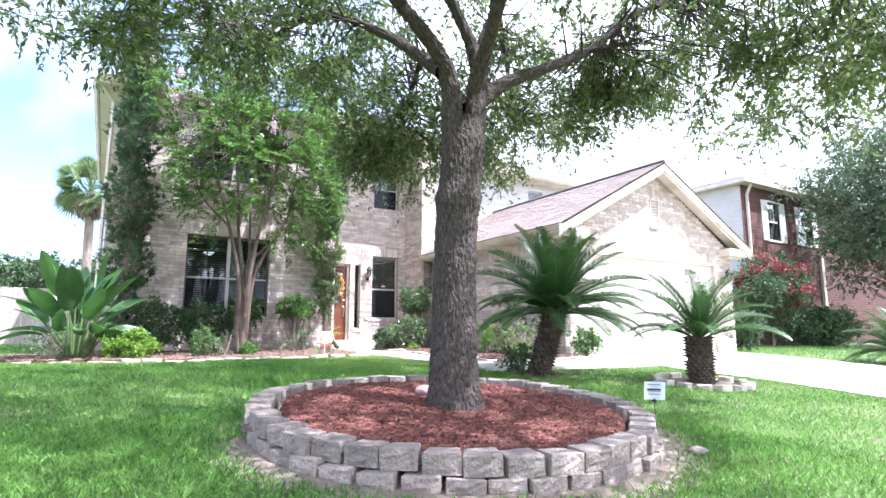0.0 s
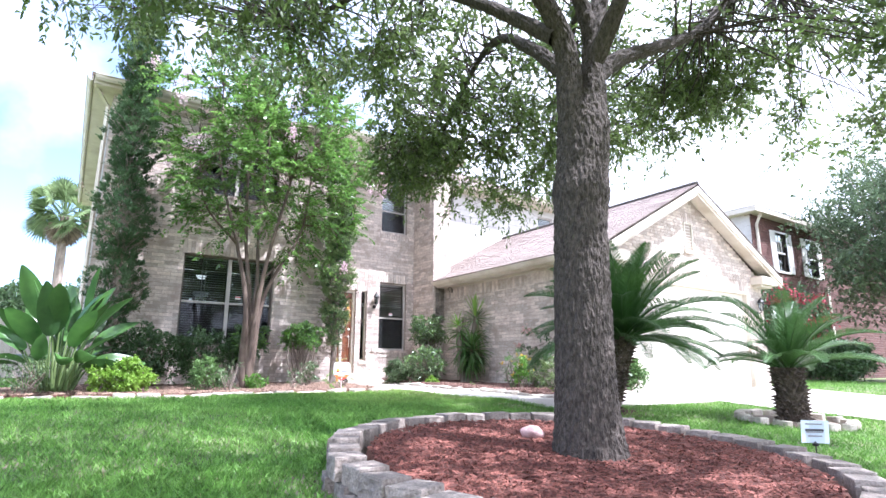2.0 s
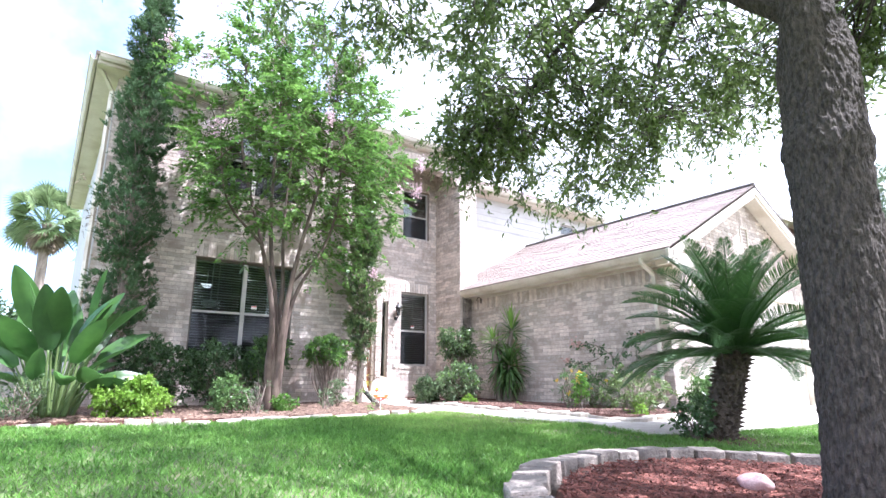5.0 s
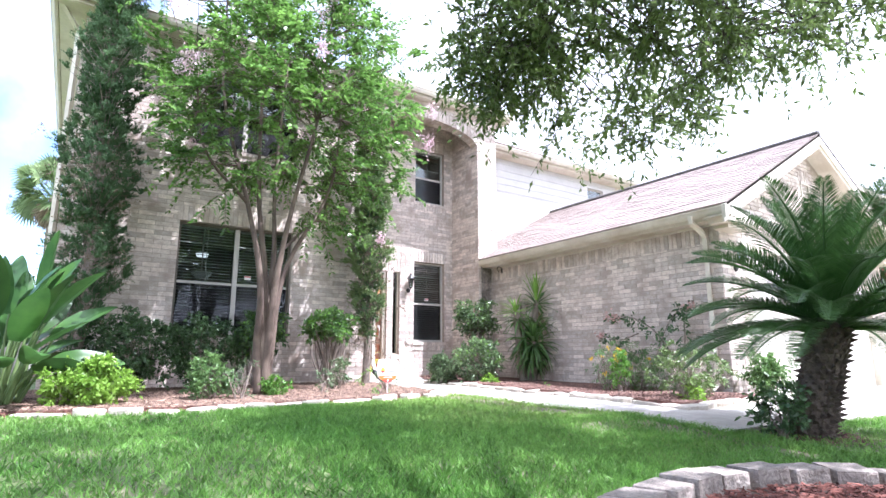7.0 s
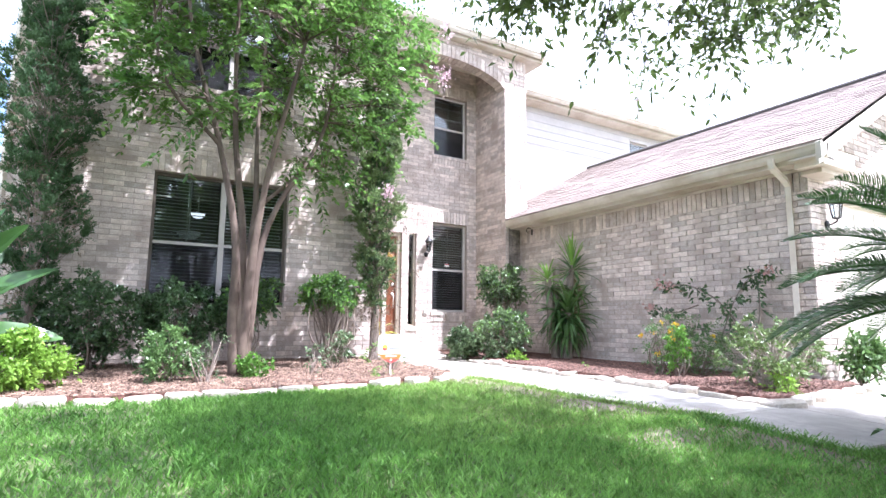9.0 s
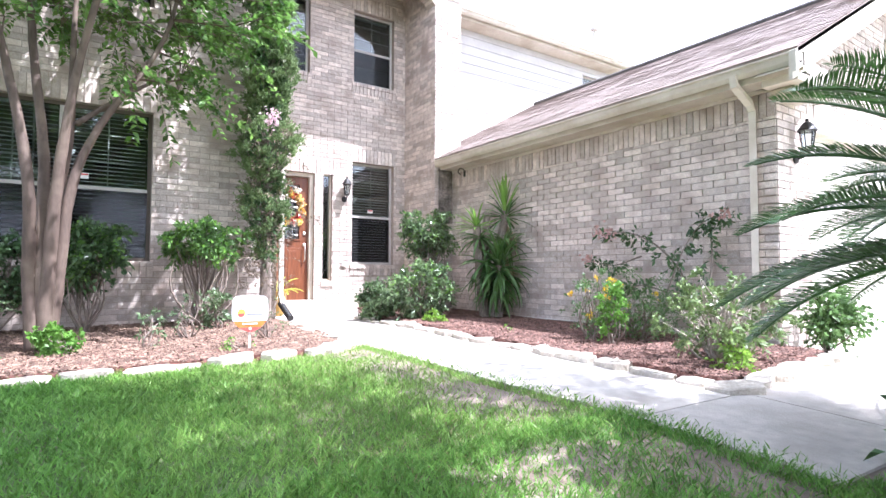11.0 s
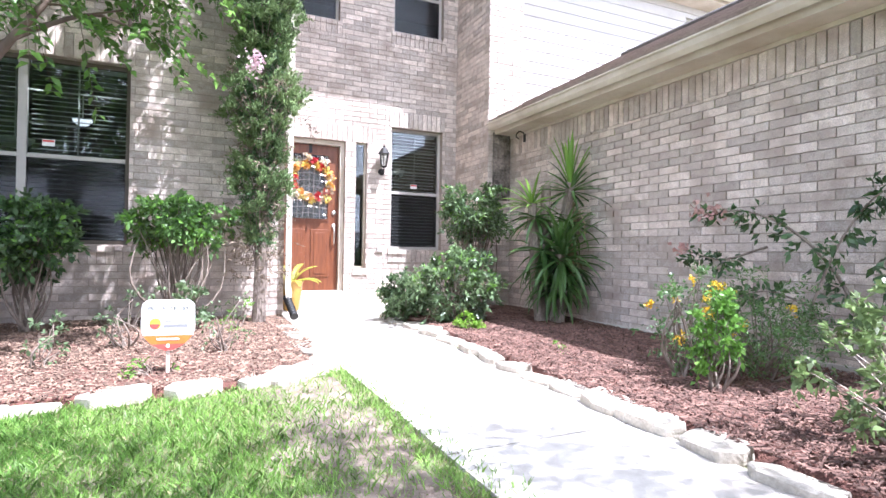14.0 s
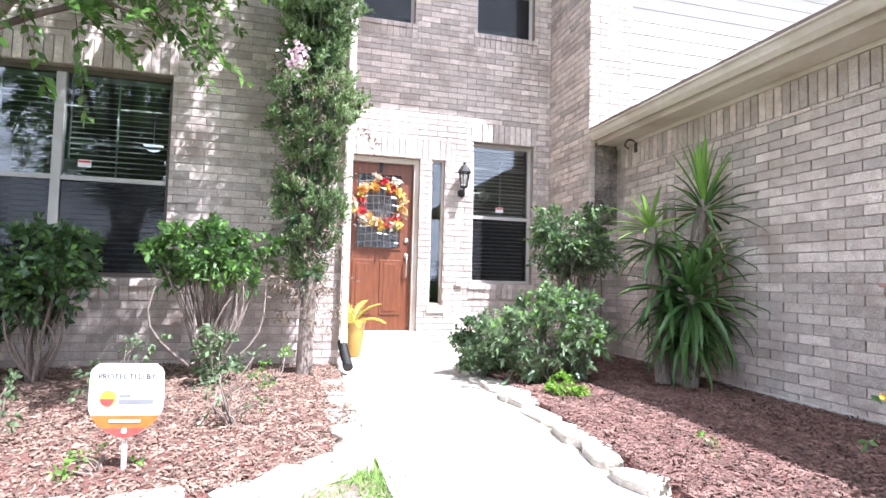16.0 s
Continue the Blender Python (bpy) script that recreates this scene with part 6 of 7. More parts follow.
shrub(7.15, 10.05, (0.24, 0.22, 0.85), "mid", "yellow-flowered lantana on thin stems", 20, 26, 5, 7, 0.18, 0.035, lift=0.05, flowers=YELLOW, nflower=14)
shrub(7.62, 9.85, (0.46, 0.45, 0.72), "mid", "feathery yellow-flowered shrub by the garage wall", 21, 80, 7, 10, 0.22, 0.035, 0.3, lift=0.05, flowers=YELLOW, nflower=10)
shrub(7.02, 8.6, (0.72, 0.48, 0.76), "olive", "sprawling half-bare shrub with grey twigs", 22, 84, 5, 7, 0.12, 0.055, 0.42, lift=0.05, stems=60, wood=PALEWOOD)
shrub(6.72, 8.34, (0.09, 0.09, 0.2), "lime", "bright yellow-green shoots at the sprawling shrub", 23, 9, 6, 8, 0.12, 0.05, lift=0.05)
shrub(8.75, 8.5, (0.22, 0.16, 0.62), "mid", "green shrub at the garage corner", 24, 36, 7, 9, 0.2, 0.06, lift=0.05, stems=10, bare=0.15)
shrub(5.45, 6.72, (0.17, 0.16, 0.42), "dark", "low dark plant at the palm foot", 25, 24, 5, 8, 0.18, 0.06, lift=0.02)
shrub(6.9, 11.1, (0.07, 0.07, 0.07), "fresh", "small weed in the mulch", 26, 4, 3, 4, 0.05, 0.03, lift=0.05)
shrub(3.9, 11.25, (0.2, 0.15, 0.14), "fresh", "low weeds at the bed edge", 27, 6, 3, 4, 0.08, 0.035)

# leaning bare-stemmed shrub trained along the garage wall
vine = thing("wall_shrub", "leaning shrub with dusky pink blooms against the garage wall", "shrub", (7.9, 9.35, lie(7.9, 9.35) + 0.03))
runs = [[(0, 0, -0.05), (0.1, 0.12, 0.55), (0.2, 0.5, 1.0), (0.25, 1.0, 1.24), (0.25, 1.45, 1.22)], [(-0.05, 0.3, 0.55), (0.1, 0.2, 1.0), (0.25, 0.05, 1.3), (0.3, -0.2, 1.35)],
        [(0, 0, -0.05), (0.2, -0.05, 0.8), (0.3, 0.02, 1.3)], [(0.15, 0.75, 0.95), (0.1, 1.1, 0.85), (0.15, 1.5, 0.92)], [(-0.05, 0.3, 0.55), (0.1, 0.7, 0.62), (0.12, 1.0, 0.55)]]
vp = []
rng = np.random.default_rng(44)
for k, r in enumerate(runs):
    q = curve_points(r, 7)
    vs, fs = tube(q, lerp_radii(len(q), 0.016 if k in (0, 2) else 0.010, 0.004), 6)
    raw("stem", vs, fs, WOOD, vine, smooth=True)
    vp += [tuple(p) for p in q[5:]]
vp = np.array(vp)
base, way, a, b, l = sprays(vp, rng, 2, 5, 0.14, down=0.5)
sz = rng.uniform(0.05, 0.095, len(base))
foliage("foliage", base, way, sz, sz * 0.45, SHRUB["dark"], vine, rng)
for p in ((0.2, 1.2, 1.22), (0.2, 1.4, 1.28), (0.28, -0.15, 1.38), (0.15, 1.55, 0.95)):
    b = np.array(p) + rng.normal(size=(30, 3)) * 0.045
    foliage("flower", b, rng.normal(size=(30, 3)), np.full(30, 0.05), np.full(30, 0.035), PINK, vine, rng, "dusky pink flower head")
    tagged(scene.collection.objects[-1], kind="stuff")

# ---------------------------------------------------------------- yucca
YUCCA = leaf_material("yucca_leaf", (0.060, 0.130, 0.038), (0.13, 0.235, 0.064), 0.33, 0.28, 0.35)
YUCCAHOT = leaf_material("young_yucca_leaf", (0.16, 0.32, 0.045), (0.27, 0.43, 0.09), 0.35, 0.35, 0.25)
STRAW = leaf_material("dead_leaf", (0.24, 0.18, 0.11), (0.38, 0.30, 0.19), 0.8, 0.15, 0.3)


def sword_head(cx, cy, cz, count, length, lo, hi, mat, parent, seed, width=0.05, droop=0.25):
    """Rosette of sword leaves, each tapering and arching."""
    rng = np.random.default_rng(seed)
    V, F = [], []
    for k in range(count):
        a = k * 2.39996 + rng.normal() * 0.2
        el = radians(lo + (hi - lo) * (k + 0.5) / count + rng.normal() * 6)
        L = length * rng.uniform(0.75, 1.1)
        o, side_ = np.array([math.cos(a), math.sin(a), 0]), np.array([-math.sin(a), math.cos(a), 0])
        s0 = len(V)
        for i, t in enumerate((0, 0.3, 0.6, 0.85, 1.0)):
            e = el - droop * 2.2 * t * t
            p = np.array([cx, cy, cz]) + o * L * t * math.cos(e) + np.array([0, 0, 1]) * L * t * math.sin(e)
            w = width / 2 * (0.6, 1.0, 0.9, 0.5, 0.02)[i]
            up = np.array([-o[0] * math.sin(e), -o[1] * math.sin(e), math.cos(e)])
            V += [tuple(p - side_ * w + up * w * 0.5), tuple(p), tuple(p + side_ * w + up * w * 0.5)]
        for i in range(4):
            b = s0 + i * 3
            F += [(b, b + 1, b + 4, b + 3), (b + 1, b + 2, b + 5, b + 4)]
    return raw("leaf_head", V, F, mat, parent)


yucca = thing("yucca", "tall shaggy yucca with several leaf heads beside the garage", "plant", (7.98, 12.75, lie(7.98, 12.75) + 0.03))
for pth in ([(0.04, 0, -0.05), (0.10, -0.02, 0.7), (0.17, -0.07, 1.36)], [(-0.08, 0.02, -0.05), (-0.14, 0.05, 0.6), (-0.18, 0.06, 1.16)], [(0.02, -0.1, -0.05), (0.03, -0.14, 0.35), (0.0, -0.15, 0.68)], [(0.0, 0.05, -0.05), (-0.02, 0.06, 0.8), (-0.03, 0.05, 1.34)]):
    q = curve_points(pth, 8)
    vs, fs = barked(q, lerp_radii(len(q), 0.06, 0.045), 14, 0.010, 8.0)
    raw("cane", vs, fs, GREYBARK, yucca, "cut brown yucca cane")
yucca.scale = (1.24, 1.24, 1.24)
sword_head(0.17, -0.07, 1.32, 15, 0.50, 88, 62, YUCCAHOT, yucca, 1, 0.042, 0.02)
sword_head(0.17, -0.07, 1.28, 30, 0.44, 55, -30, YUCCA, yucca, 2, 0.034, 0.10)
sword_head(-0.18, 0.06, 1.14, 26, 0.36, 70, -15, YUCCAHOT, yucca, 15, 0.030, 0.08)
sword_head(-0.16, 0.02, 1.02, 24, 0.36, 30, -50, YUCCA, yucca, 3, 0.036, 0.12)
sword_head(0.12, -0.10, 0.98, 26, 0.42, 40, -60, YUCCA, yucca, 12, 0.040, 0.15)
sword_head(0.0, -0.16, 0.66, 34, 0.50, 80, 20, YUCCA, yucca, 4, 0.050, 0.10)
sword_head(0.0, -0.16, 0.62, 44, 0.56, 25, -80, YUCCA, yucca, 5, 0.050, 0.16)
sword_head(-0.10, -0.02, 0.70, 30, 0.44, 30, -70, YUCCA, yucca, 6, 0.044, 0.14)
sword_head(0.10, -0.05, 0.55, 34, 0.46, 10, -82, YUCCA, yucca, 16, 0.046, 0.14)
sword_head(0.0, -0.10, 0.36, 40, 0.40, 50, -50, YUCCA, yucca, 17, 0.044, 0.14)
sword_head(0.20, -0.04, 1.20, 30, 0.48, -45, -86, STRAW, yucca, 7, 0.022)
sword_head(0.18, -0.06, 0.78, 30, 0.52, -45, -86, STRAW, yucca, 8, 0.022)

# ---------------------------------------------------------------- small things at the entry
POTTERY = material("glazed_pot", (0.40, 0.23, 0.05), (0.50, 0.31, 0.08), 0.3, 4, 0.05)
CREAMPOT = material("cream_pot", (0.55, 0.50, 0.42), (0.62, 0.57, 0.49), 0.6, 5, 0.05)
pot = thing("plant_pot", "mustard glazed planter with a small golden palm by the door", "pot", (5.30, 14.72, 0.387))
vs, fs = lathe([(0.0, 0), (0.085, 0), (0.10, 0.02), (0.135, 0.26), (0.14, 0.36), (0.152, 0.365), (0.152, 0.395), (0.132, 0.395), (0.125, 0.34), (0.0, 0.335)], 28)
raw("pot", vs, fs, POTTERY, pot, "mustard glazed pot", smooth=True)
GOLD = leaf_material("golden_palm_leaf", (0.33, 0.36, 0.04), (0.50, 0.50, 0.09), 0.45, 0.4, 0.2)
for k in range(9):
    a = k * 2.4
    fr = FRONDS[2 + k % 3][k % 2].copy()
    fr.materials[0] = GOLD
    o = new("frond", fr)
    o.parent = pot
    o.matrix_basis = Matrix.Translation((0, 0, 0.34)) @ Matrix.Rotation(a, 4, "Z") @ Matrix.Diagonal((0.42, 0.42, 0.42, 1))
p2 = thing("plant_pot", "plain cream pot half hidden behind the shrub", "pot", (7.05, 14.75, 0.387))
vs, fs = lathe([(0.0, 0), (0.12, 0), (0.17, 0.30), (0.20, 0.31), (0.20, 0.35), (0.17, 0.35), (0.15, 0.30), (0.0, 0.29)], 28)
raw("pot", vs, fs, CREAMPOT, p2, smooth=True)

drain = Heap()
prof = []
for k in range(40):
    t = k / 39
    prof.append((0.042 + (0.004 if k % 2 else -0.003), t))
vs, fs = lathe(prof, 16)
a, b = Vector((5.14, 14.05, 0.62)), Vector((5.18, 13.72, 0.42))
dirm = (b - a).to_track_quat("Z", "Y").to_matrix().to_4x4()
drain.add([Matrix.Translation(a) @ dirm @ Vector((q[0], q[1], q[2] * (b - a).length)) for q in vs], fs)
tagged(drain.done("drain_pipe", BLACKMETAL), "black corrugated drain pipe at the downspout foot", "pipe")


def coach_lamp(x, y, z, label, turn=0):
    ob = thing("wall_lamp", label, "lamp", (x, y, z), "coach lamps")
    ob.rotation_euler = (0, 0, radians(turn))
    h = Heap()
    vs, fs = lathe([(0.0, 0), (0.055, 0), (0.05, 0.02), (0.02, 0.03), (0.0, 0.031)], 16)
    h.add([Matrix.Rotation(radians(90), 4, "X") @ Vector(q) for q in vs], fs)
    vs, fs = tube(curve_points([(0, 0, 0), (0, -0.06, 0.0), (0, -0.12, 0.03), (0, -0.12, 0.07)], 5), [0.011] * 16, 8)
    h.add(vs, fs)
    h.done("bracket", BLACKMETAL, ob, smooth=True)
    c = Heap()
    for k in range(6):
        a = 2 * math.pi * k / 6
        vs, fs = tube([(0.045 * math.cos(a), -0.12 + 0.045 * math.sin(a), 0.07), (0.072 * math.cos(a), -0.12 + 0.072 * math.sin(a), 0.27)], [0.006, 0.006], 5)
        c.add(vs, fs)
    vs, fs = lathe([(0.0, 0.27), (0.095, 0.265), (0.085, 0.285), (0.04, 0.35), (0.015, 0.365), (0.018, 0.39), (0.0, 0.40)], 12)
    c.add([Vector(q) + Vector((0, -0.12, 0)) for q in vs], fs)
    vs, fs = lathe([(0.0, 0.05), (0.03, 0.052), (0.052, 0.07), (0.0, 0.075)], 12)
    c.add([Vector(q) + Vector((0, -0.12, 0)) for q in vs], fs)
    c.done("lantern_cage", BLACKMETAL, ob, "black lantern cage with cap")
    vs, fs = lathe([(0.040, 0.08), (0.064, 0.262)], 12)
    g = raw("lamp_glass", [Vector(q) + Vector((0, -0.12, 0)) for q in vs], fs[:-2], FROST, ob, smooth=True)
    g.visible_shadow = False
    return ob


coach_lamp(6.77, YB - 0.012, 2.42, "black coach lamp beside the front door")
coach_lamp(8.82, GY - 0.012, 2.25, "black coach lamp on the garage corner")
coach_lamp(14.42, GY - 0.012, 2.15, "black coach lamp at the far garage corner")

# wreath on the door
STRAWTWIG = material("wreath_twig", (0.20, 0.13, 0.07), (0.32, 0.22, 0.13), 0.9, 12)
PETALS = [leaf_material("red_petal", (0.45, 0.02, 0.03), (0.62, 0.05, 0.06), 0.6, 0.2, 0.2), leaf_material("yellow_petal", (0.72, 0.52, 0.08), (0.85, 0.70, 0.22), 0.6, 0.2, 0.2),
          leaf_material("orange_petal", (0.70, 0.30, 0.04), (0.80, 0.42, 0.10), 0.6, 0.2, 0.2), leaf_material("cream_petal", (0.72, 0.62, 0.46), (0.80, 0.72, 0.58), 0.6, 0.2, 0.2)]
wreath = thing("wreath", "autumn flower wreath hanging on the front door", "wreath", (5.70, DY - 0.05, 2.22))
wreath.scale = (1.2, 1.1, 1.2)
tw = Heap()
rng = np.random.default_rng(8)
for k in range(9):
    r0, ph = 0.235 + rng.normal() * 0.018, rng.uniform(0, 6)
    q = [((r0 + 0.012 * math.sin(5 * a + ph)) * math.cos(a), -0.02 + 0.018 * math.sin(4 * a + ph), (r0 + 0.012 * math.cos(4 * a + ph)) * math.sin(a)) for a in np.linspace(0, 2 * math.pi, 36)]
    vs, fs = tube(q, [0.007] * len(q), 5)
    tw.add(vs, fs)
tw.done("twig_hoop", STRAWTWIG, wreath, "twisted twig hoop")
for k in range(30):
    a = 2 * math.pi * k / 30 + rng.normal() * 0.08
    r0 = 0.24 + rng.normal() * 0.03
    c = np.array([r0 * math.cos(a), -0.05 + rng.normal() * 0.012, r0 * math.sin(a)])
    col = (1, 3, 2, 1, 0, 3, 1, 0, 3, 2)[k % 10]
    m = 34
    b = c + rng.normal(size=(m, 3)) * 0.015
    w = rng.normal(size=(m, 3)) + np.array([0, -0.7, 0])
    foliage("silk_flower", b, w, np.full(m, 0.055), np.full(m, 0.038), PETALS[col], wreath, rng, ("red", "yellow", "orange", "cream")[col] + " silk flower")
boxpart("hanger", (5.70 - 5.72, 0.035, 0.22, 5.74 - 5.72, 0.04, 0.50), BLACKMETAL, wreath, "dark over-door hanger")

# outlet and hook on walls
o = thing("outdoor_outlet", "grey weatherproof outlet box on the entry wall", "outlet", (6.77, YB, 1.22))
boxpart("box", (-0.05, -0.04, -0.035, 0.05, 0.0, 0.035), FRAMEMAT, o, bevel=0.006)
boxpart("cover", (-0.056, -0.048, -0.041, 0.056, -0.041, 0.041), FRAMEMAT, o, bevel=0.003)
o = thing("bell_button", "small doorbell button on the brick", "doorbell", (6.79, YB, 1.72))
boxpart("plate", (-0.012, -0.022, -0.04, 0.012, 0.0, 0.04), FRAMEMAT, o, bevel=0.004)
o = thing("wall_hook", "dark iron plant hook on the garage wall", "hook", (GX0 - 0.012, 14.05, 2.86))
vs, fs = tube(curve_points([(0, 0, 0.05), (-0.10, 0, 0.07), (-0.15, 0, 0.0), (-0.10, 0, -0.04)], 6), [0.009] * 19, 6)
raw("hook", vs, fs, BLACKMETAL, o)
boxpart("plate", (-0.012, -0.03, -0.07, 0.0, 0.03, 0.09), BLACKMETAL, o, bevel=0.004)

# lamps seen through the windows
SHADE = material("opal_glass", (0.75, 0.72, 0.66), (0.80, 0.78, 0.73), 0.35, 3)
o = thing("ceiling_lamp", "white bowl ceiling lamp behind the blinds", "lamp", (2.15, 15.5, 2.45))
vs, fs = lathe([(0.02, -0.10), (0.12, -0.08), (0.18, -0.02), (0.19, 0.02), (0.17, 0.02)], 24)
raw("bowl", vs, fs, SHADE, o, smooth=True)
vs, fs = tube([(0, 0, 0.0), (0, 0, 1.08)], [0.012, 0.012], 8)
raw("rod", vs, fs, NICKEL, o)
o = thing("chandelier", "small chandelier with white shades inside the house", "lamp", (7.35, 16.9, 2.55))
vs, fs = tube([(0, 0, 0.0), (0, 0, 1.0)], [0.012, 0.012], 8)
raw("rod", vs, fs, NICKEL, o)
for k in range(5):
    a = 2 * math.pi * k / 5
    vs, fs = tube(curve_points([(0, 0, 0), (0.14 * math.cos(a), 0.14 * math.sin(a), -0.06), (0.24 * math.cos(a), 0.24 * math.sin(a), 0.02)], 5), [0.008] * 11, 6)
    raw("arm", vs, fs, NICKEL, o)
    vs, fs = lathe([(0.025, 0), (0.05, 0.05), (0.07, 0.11)], 14)
    raw("shade", [Vector(q) + Vector((0.24 * math.cos(a), 0.24 * math.sin(a), 0.02)) for q in vs], fs[:-2], SHADE, o, smooth=True)
STICKER = material("sticker", (0.74, 0.73, 0.70), (0.80, 0.79, 0.77), 0.5, 6)
REDINK = material("red_ink", (0.5, 0.03, 0.03), (0.6, 0.05, 0.05), 0.5, 6)
for x, z, y in ((2.72, 2.26, YA + 0.105), (7.36, 2.24, YB + 0.105)):
    o = boxpart("window_sticker", (x - 0.055, y, z - 0.035, x + 0.055, y + 0.003, z + 0.035), STICKER)
    tagged(o, "small white security sticker on the window glass", "sticker", "window stickers")
    boxpart("red_band", (x - 0.05, y - 0.002, z + 0.008, x + 0.05, y - 0.0005, z + 0.028), REDINK, o)

# ---------------------------------------------------------------- yard signs
SIGNWHITE = material("sign_white", (0.76, 0.76, 0.75), (0.80, 0.80, 0.79), 0.4, 3)
SIGNORANGE = material("sign_orange", (0.60, 0.13, 0.025), (0.68, 0.19, 0.04), 0.4, 12)
SIGNRED = material("sign_red", (0.55, 0.07, 0.06), (0.62, 0.10, 0.08), 0.4, 12)
SIGNYELLOW = material("sign_yellow", (0.85, 0.50, 0.04), (0.88, 0.60, 0.08), 0.4, 12)
SIGNGREY = material("sign_print", (0.03, 0.03, 0.033), (0.045, 0.045, 0.05), 0.5, 3)
SIGNPALE = material("sign_pale_print", (0.22, 0.22, 0.23), (0.28, 0.28, 0.29), 0.5, 3)
STAKE = material("sign_stake", (0.60, 0.50, 0.45), (0.68, 0.58, 0.52), 0.5, 6)
SGX, SGY = 3.98, 11.28
sgz = lie(SGX, SGY)
sign = thing("yard_sign", "white shield-shaped security yard sign on a stake", "sign", (SGX, SGY, sgz + 0.0))
sign.rotation_euler = (0, 0, radians(-6))
sign.scale = (1.0, 1, 1.05)


def shield(u0, u1, y0, y1, name, mat, label=""):
    """Shield outline between heights u0 and u1 of the plate, extruded in y."""
    def half(t):
        if t > 0.86:
            return 0.153 - 0.035 * ((t - 0.86) / 0.14) ** 2.4
        return 0.150 * (1.0 + 0.04 * math.sin(t * 3)) if t > 0.45 else 0.156 * math.sin(math.pi / 2 * max(0.0, t) / 0.45) ** 0.62
    ts = [u0 + (u1 - u0) * k / 16 for k in range(17)]
    outline = [(half(t), 0.20 + 0.31 * t) for t in ts] + [(-half(t), 0.20 + 0.31 * t) for t in reversed(ts)]
    n = len(outline)
    vs = [(x, y0, z) for x, z in outline] + [(x, y1, z) for x, z in outline]
    fs = [tuple(range(n)), tuple(range(2 * n - 1, n - 1, -1))] + [(i, i + n, (i + 1) % n + n, (i + 1) % n) for i in range(n)]
    return raw(name, vs, fs, mat, sign, label)


shield(0.0, 1.0, -0.004, 0.004, "plate", SIGNWHITE, label="white shield plate")
shield(0.005, 0.30, -0.0062, -0.0042, "orange_band", SIGNORANGE, label="orange foot of the shield")
shield(0.004, 0.13, -0.0082, -0.0064, "red_foot", SIGNRED)
boxpart("stake", (-0.010, 0.0045, -0.12, 0.010, 0.012, 0.45), STAKE, sign, "pale plastic stake")


def lettering(text, size, x, z, y, mat, parent, name="lettering"):
    cu = bpy.data.curves.new(name, "FONT")
    cu.body, cu.size, cu.align_x, cu.extrude = text, size, "CENTER", 0.0004
    tmp = bpy.data.objects.new(name, cu)
    scene.collection.objects.link(tmp)
    me = bpy.data.meshes.new_from_object(tmp.evaluated_get(bpy.context.evaluated_depsgraph_get()))
    bpy.data.objects.remove(tmp)
    me.materials.clear()
    me.materials.append(mat)
    ob = new(name, me)
    ob.parent = parent
    ob.matrix_basis = pose(x, y, z, 90, 0, 0)
    return ob


lettering("PROTECTED BY", 0.034, 0.0, 0.445, -0.0055, SIGNGREY, sign)
vs, fs = lathe([(0.034, 0), (0.034, 0.002)], 24)
rotx = Matrix.Rotation(radians(90), 4, "X")
raw("emblem", [rotx @ Vector(q) + Vector((-0.075, -0.0045, 0.365)) for q in vs], fs, SIGNYELLOW, sign, "yellow and red round emblem")
raw("emblem_foot", [rotx @ Vector((q[0] * 0.86, min(q[1], -0.002) * 0.95, q[2])) + Vector((-0.077, -0.0068, 0.365)) for q in vs], fs, SIGNRED, sign)
boxpart("print_bar", (-0.030, -0.0060, 0.370, 0.020, -0.0045, 0.380), SIGNPALE, sign)
boxpart("print_bar", (-0.030, -0.0060, 0.342, 0.115, -0.0045, 0.360), SIGNPALE, sign)
boxpart("number_bar", (-0.065, -0.0092, 0.265, 0.065, -0.0084, 0.277), SIGNWHITE, sign)
vs, fs = lathe([(0.012, 0), (0.012, 0.002)], 16)
raw("badge", [rotx @ Vector(q) + Vector((0.0, -0.0085, 0.230)) for q in vs], fs, SIGNWHITE, sign)

sx_, sy_ = 4.62, 3.62
small = thing("yard_flag", "small pale blue lawn notice on a wire stake by the ring", "sign", (sx_, sy_, lie(sx_, sy_)))
small.rotation_euler = (0, 0, radians(-48))
FLAGBLUE = material("pale_blue_card", (0.62, 0.70, 0.76), (0.68, 0.76, 0.81), 0.6, 6)
card = Heap()
for i in range(6):
    a, b = -0.095 + 0.19 * i / 6, -0.095 + 0.19 * (i + 1) / 6
    ya, yb = 0.012 * math.sin(i * 0.9), 0.012 * math.sin((i + 1) * 0.9)
    card.add([(a, ya, 0.215), (b, yb, 0.215), (b + 0.012, yb, 0.385), (a + 0.012, ya, 0.385), (a, ya + 0.004, 0.215), (b, yb + 0.004, 0.215), (b + 0.012, yb + 0.004, 0.385), (a + 0.012, ya + 0.004, 0.385)],
             [(0, 1, 2, 3), (7, 6, 5, 4), (0, 4, 5, 1), (3, 2, 6, 7)])
card_ob = card.done("card", FLAGBLUE, small, "curled pale blue card")
bm = bmesh.new()
bm.from_mesh(card_ob.data)
bmesh.ops.remove_doubles(bm, verts=bm.verts[:], dist=0.0005)
bm.to_mesh(card_ob.data)
bm.free()
for k, (z, w) in enumerate(((0.318, 0.13), (0.30, 0.12), (0.36, 0.12), (0.27, 0.10))):
    boxpart("print_bar", (-w / 2, -0.014, z - 0.006 - (0.006 if k == 0 else 0), w / 2, -0.0135, z + 0.004), SIGNGREY if k == 0 else SIGNPALE, small)
vs, fs = tube([(0, 0, -0.1), (0, 0, 0.23)], [0.004, 0.004], 6)
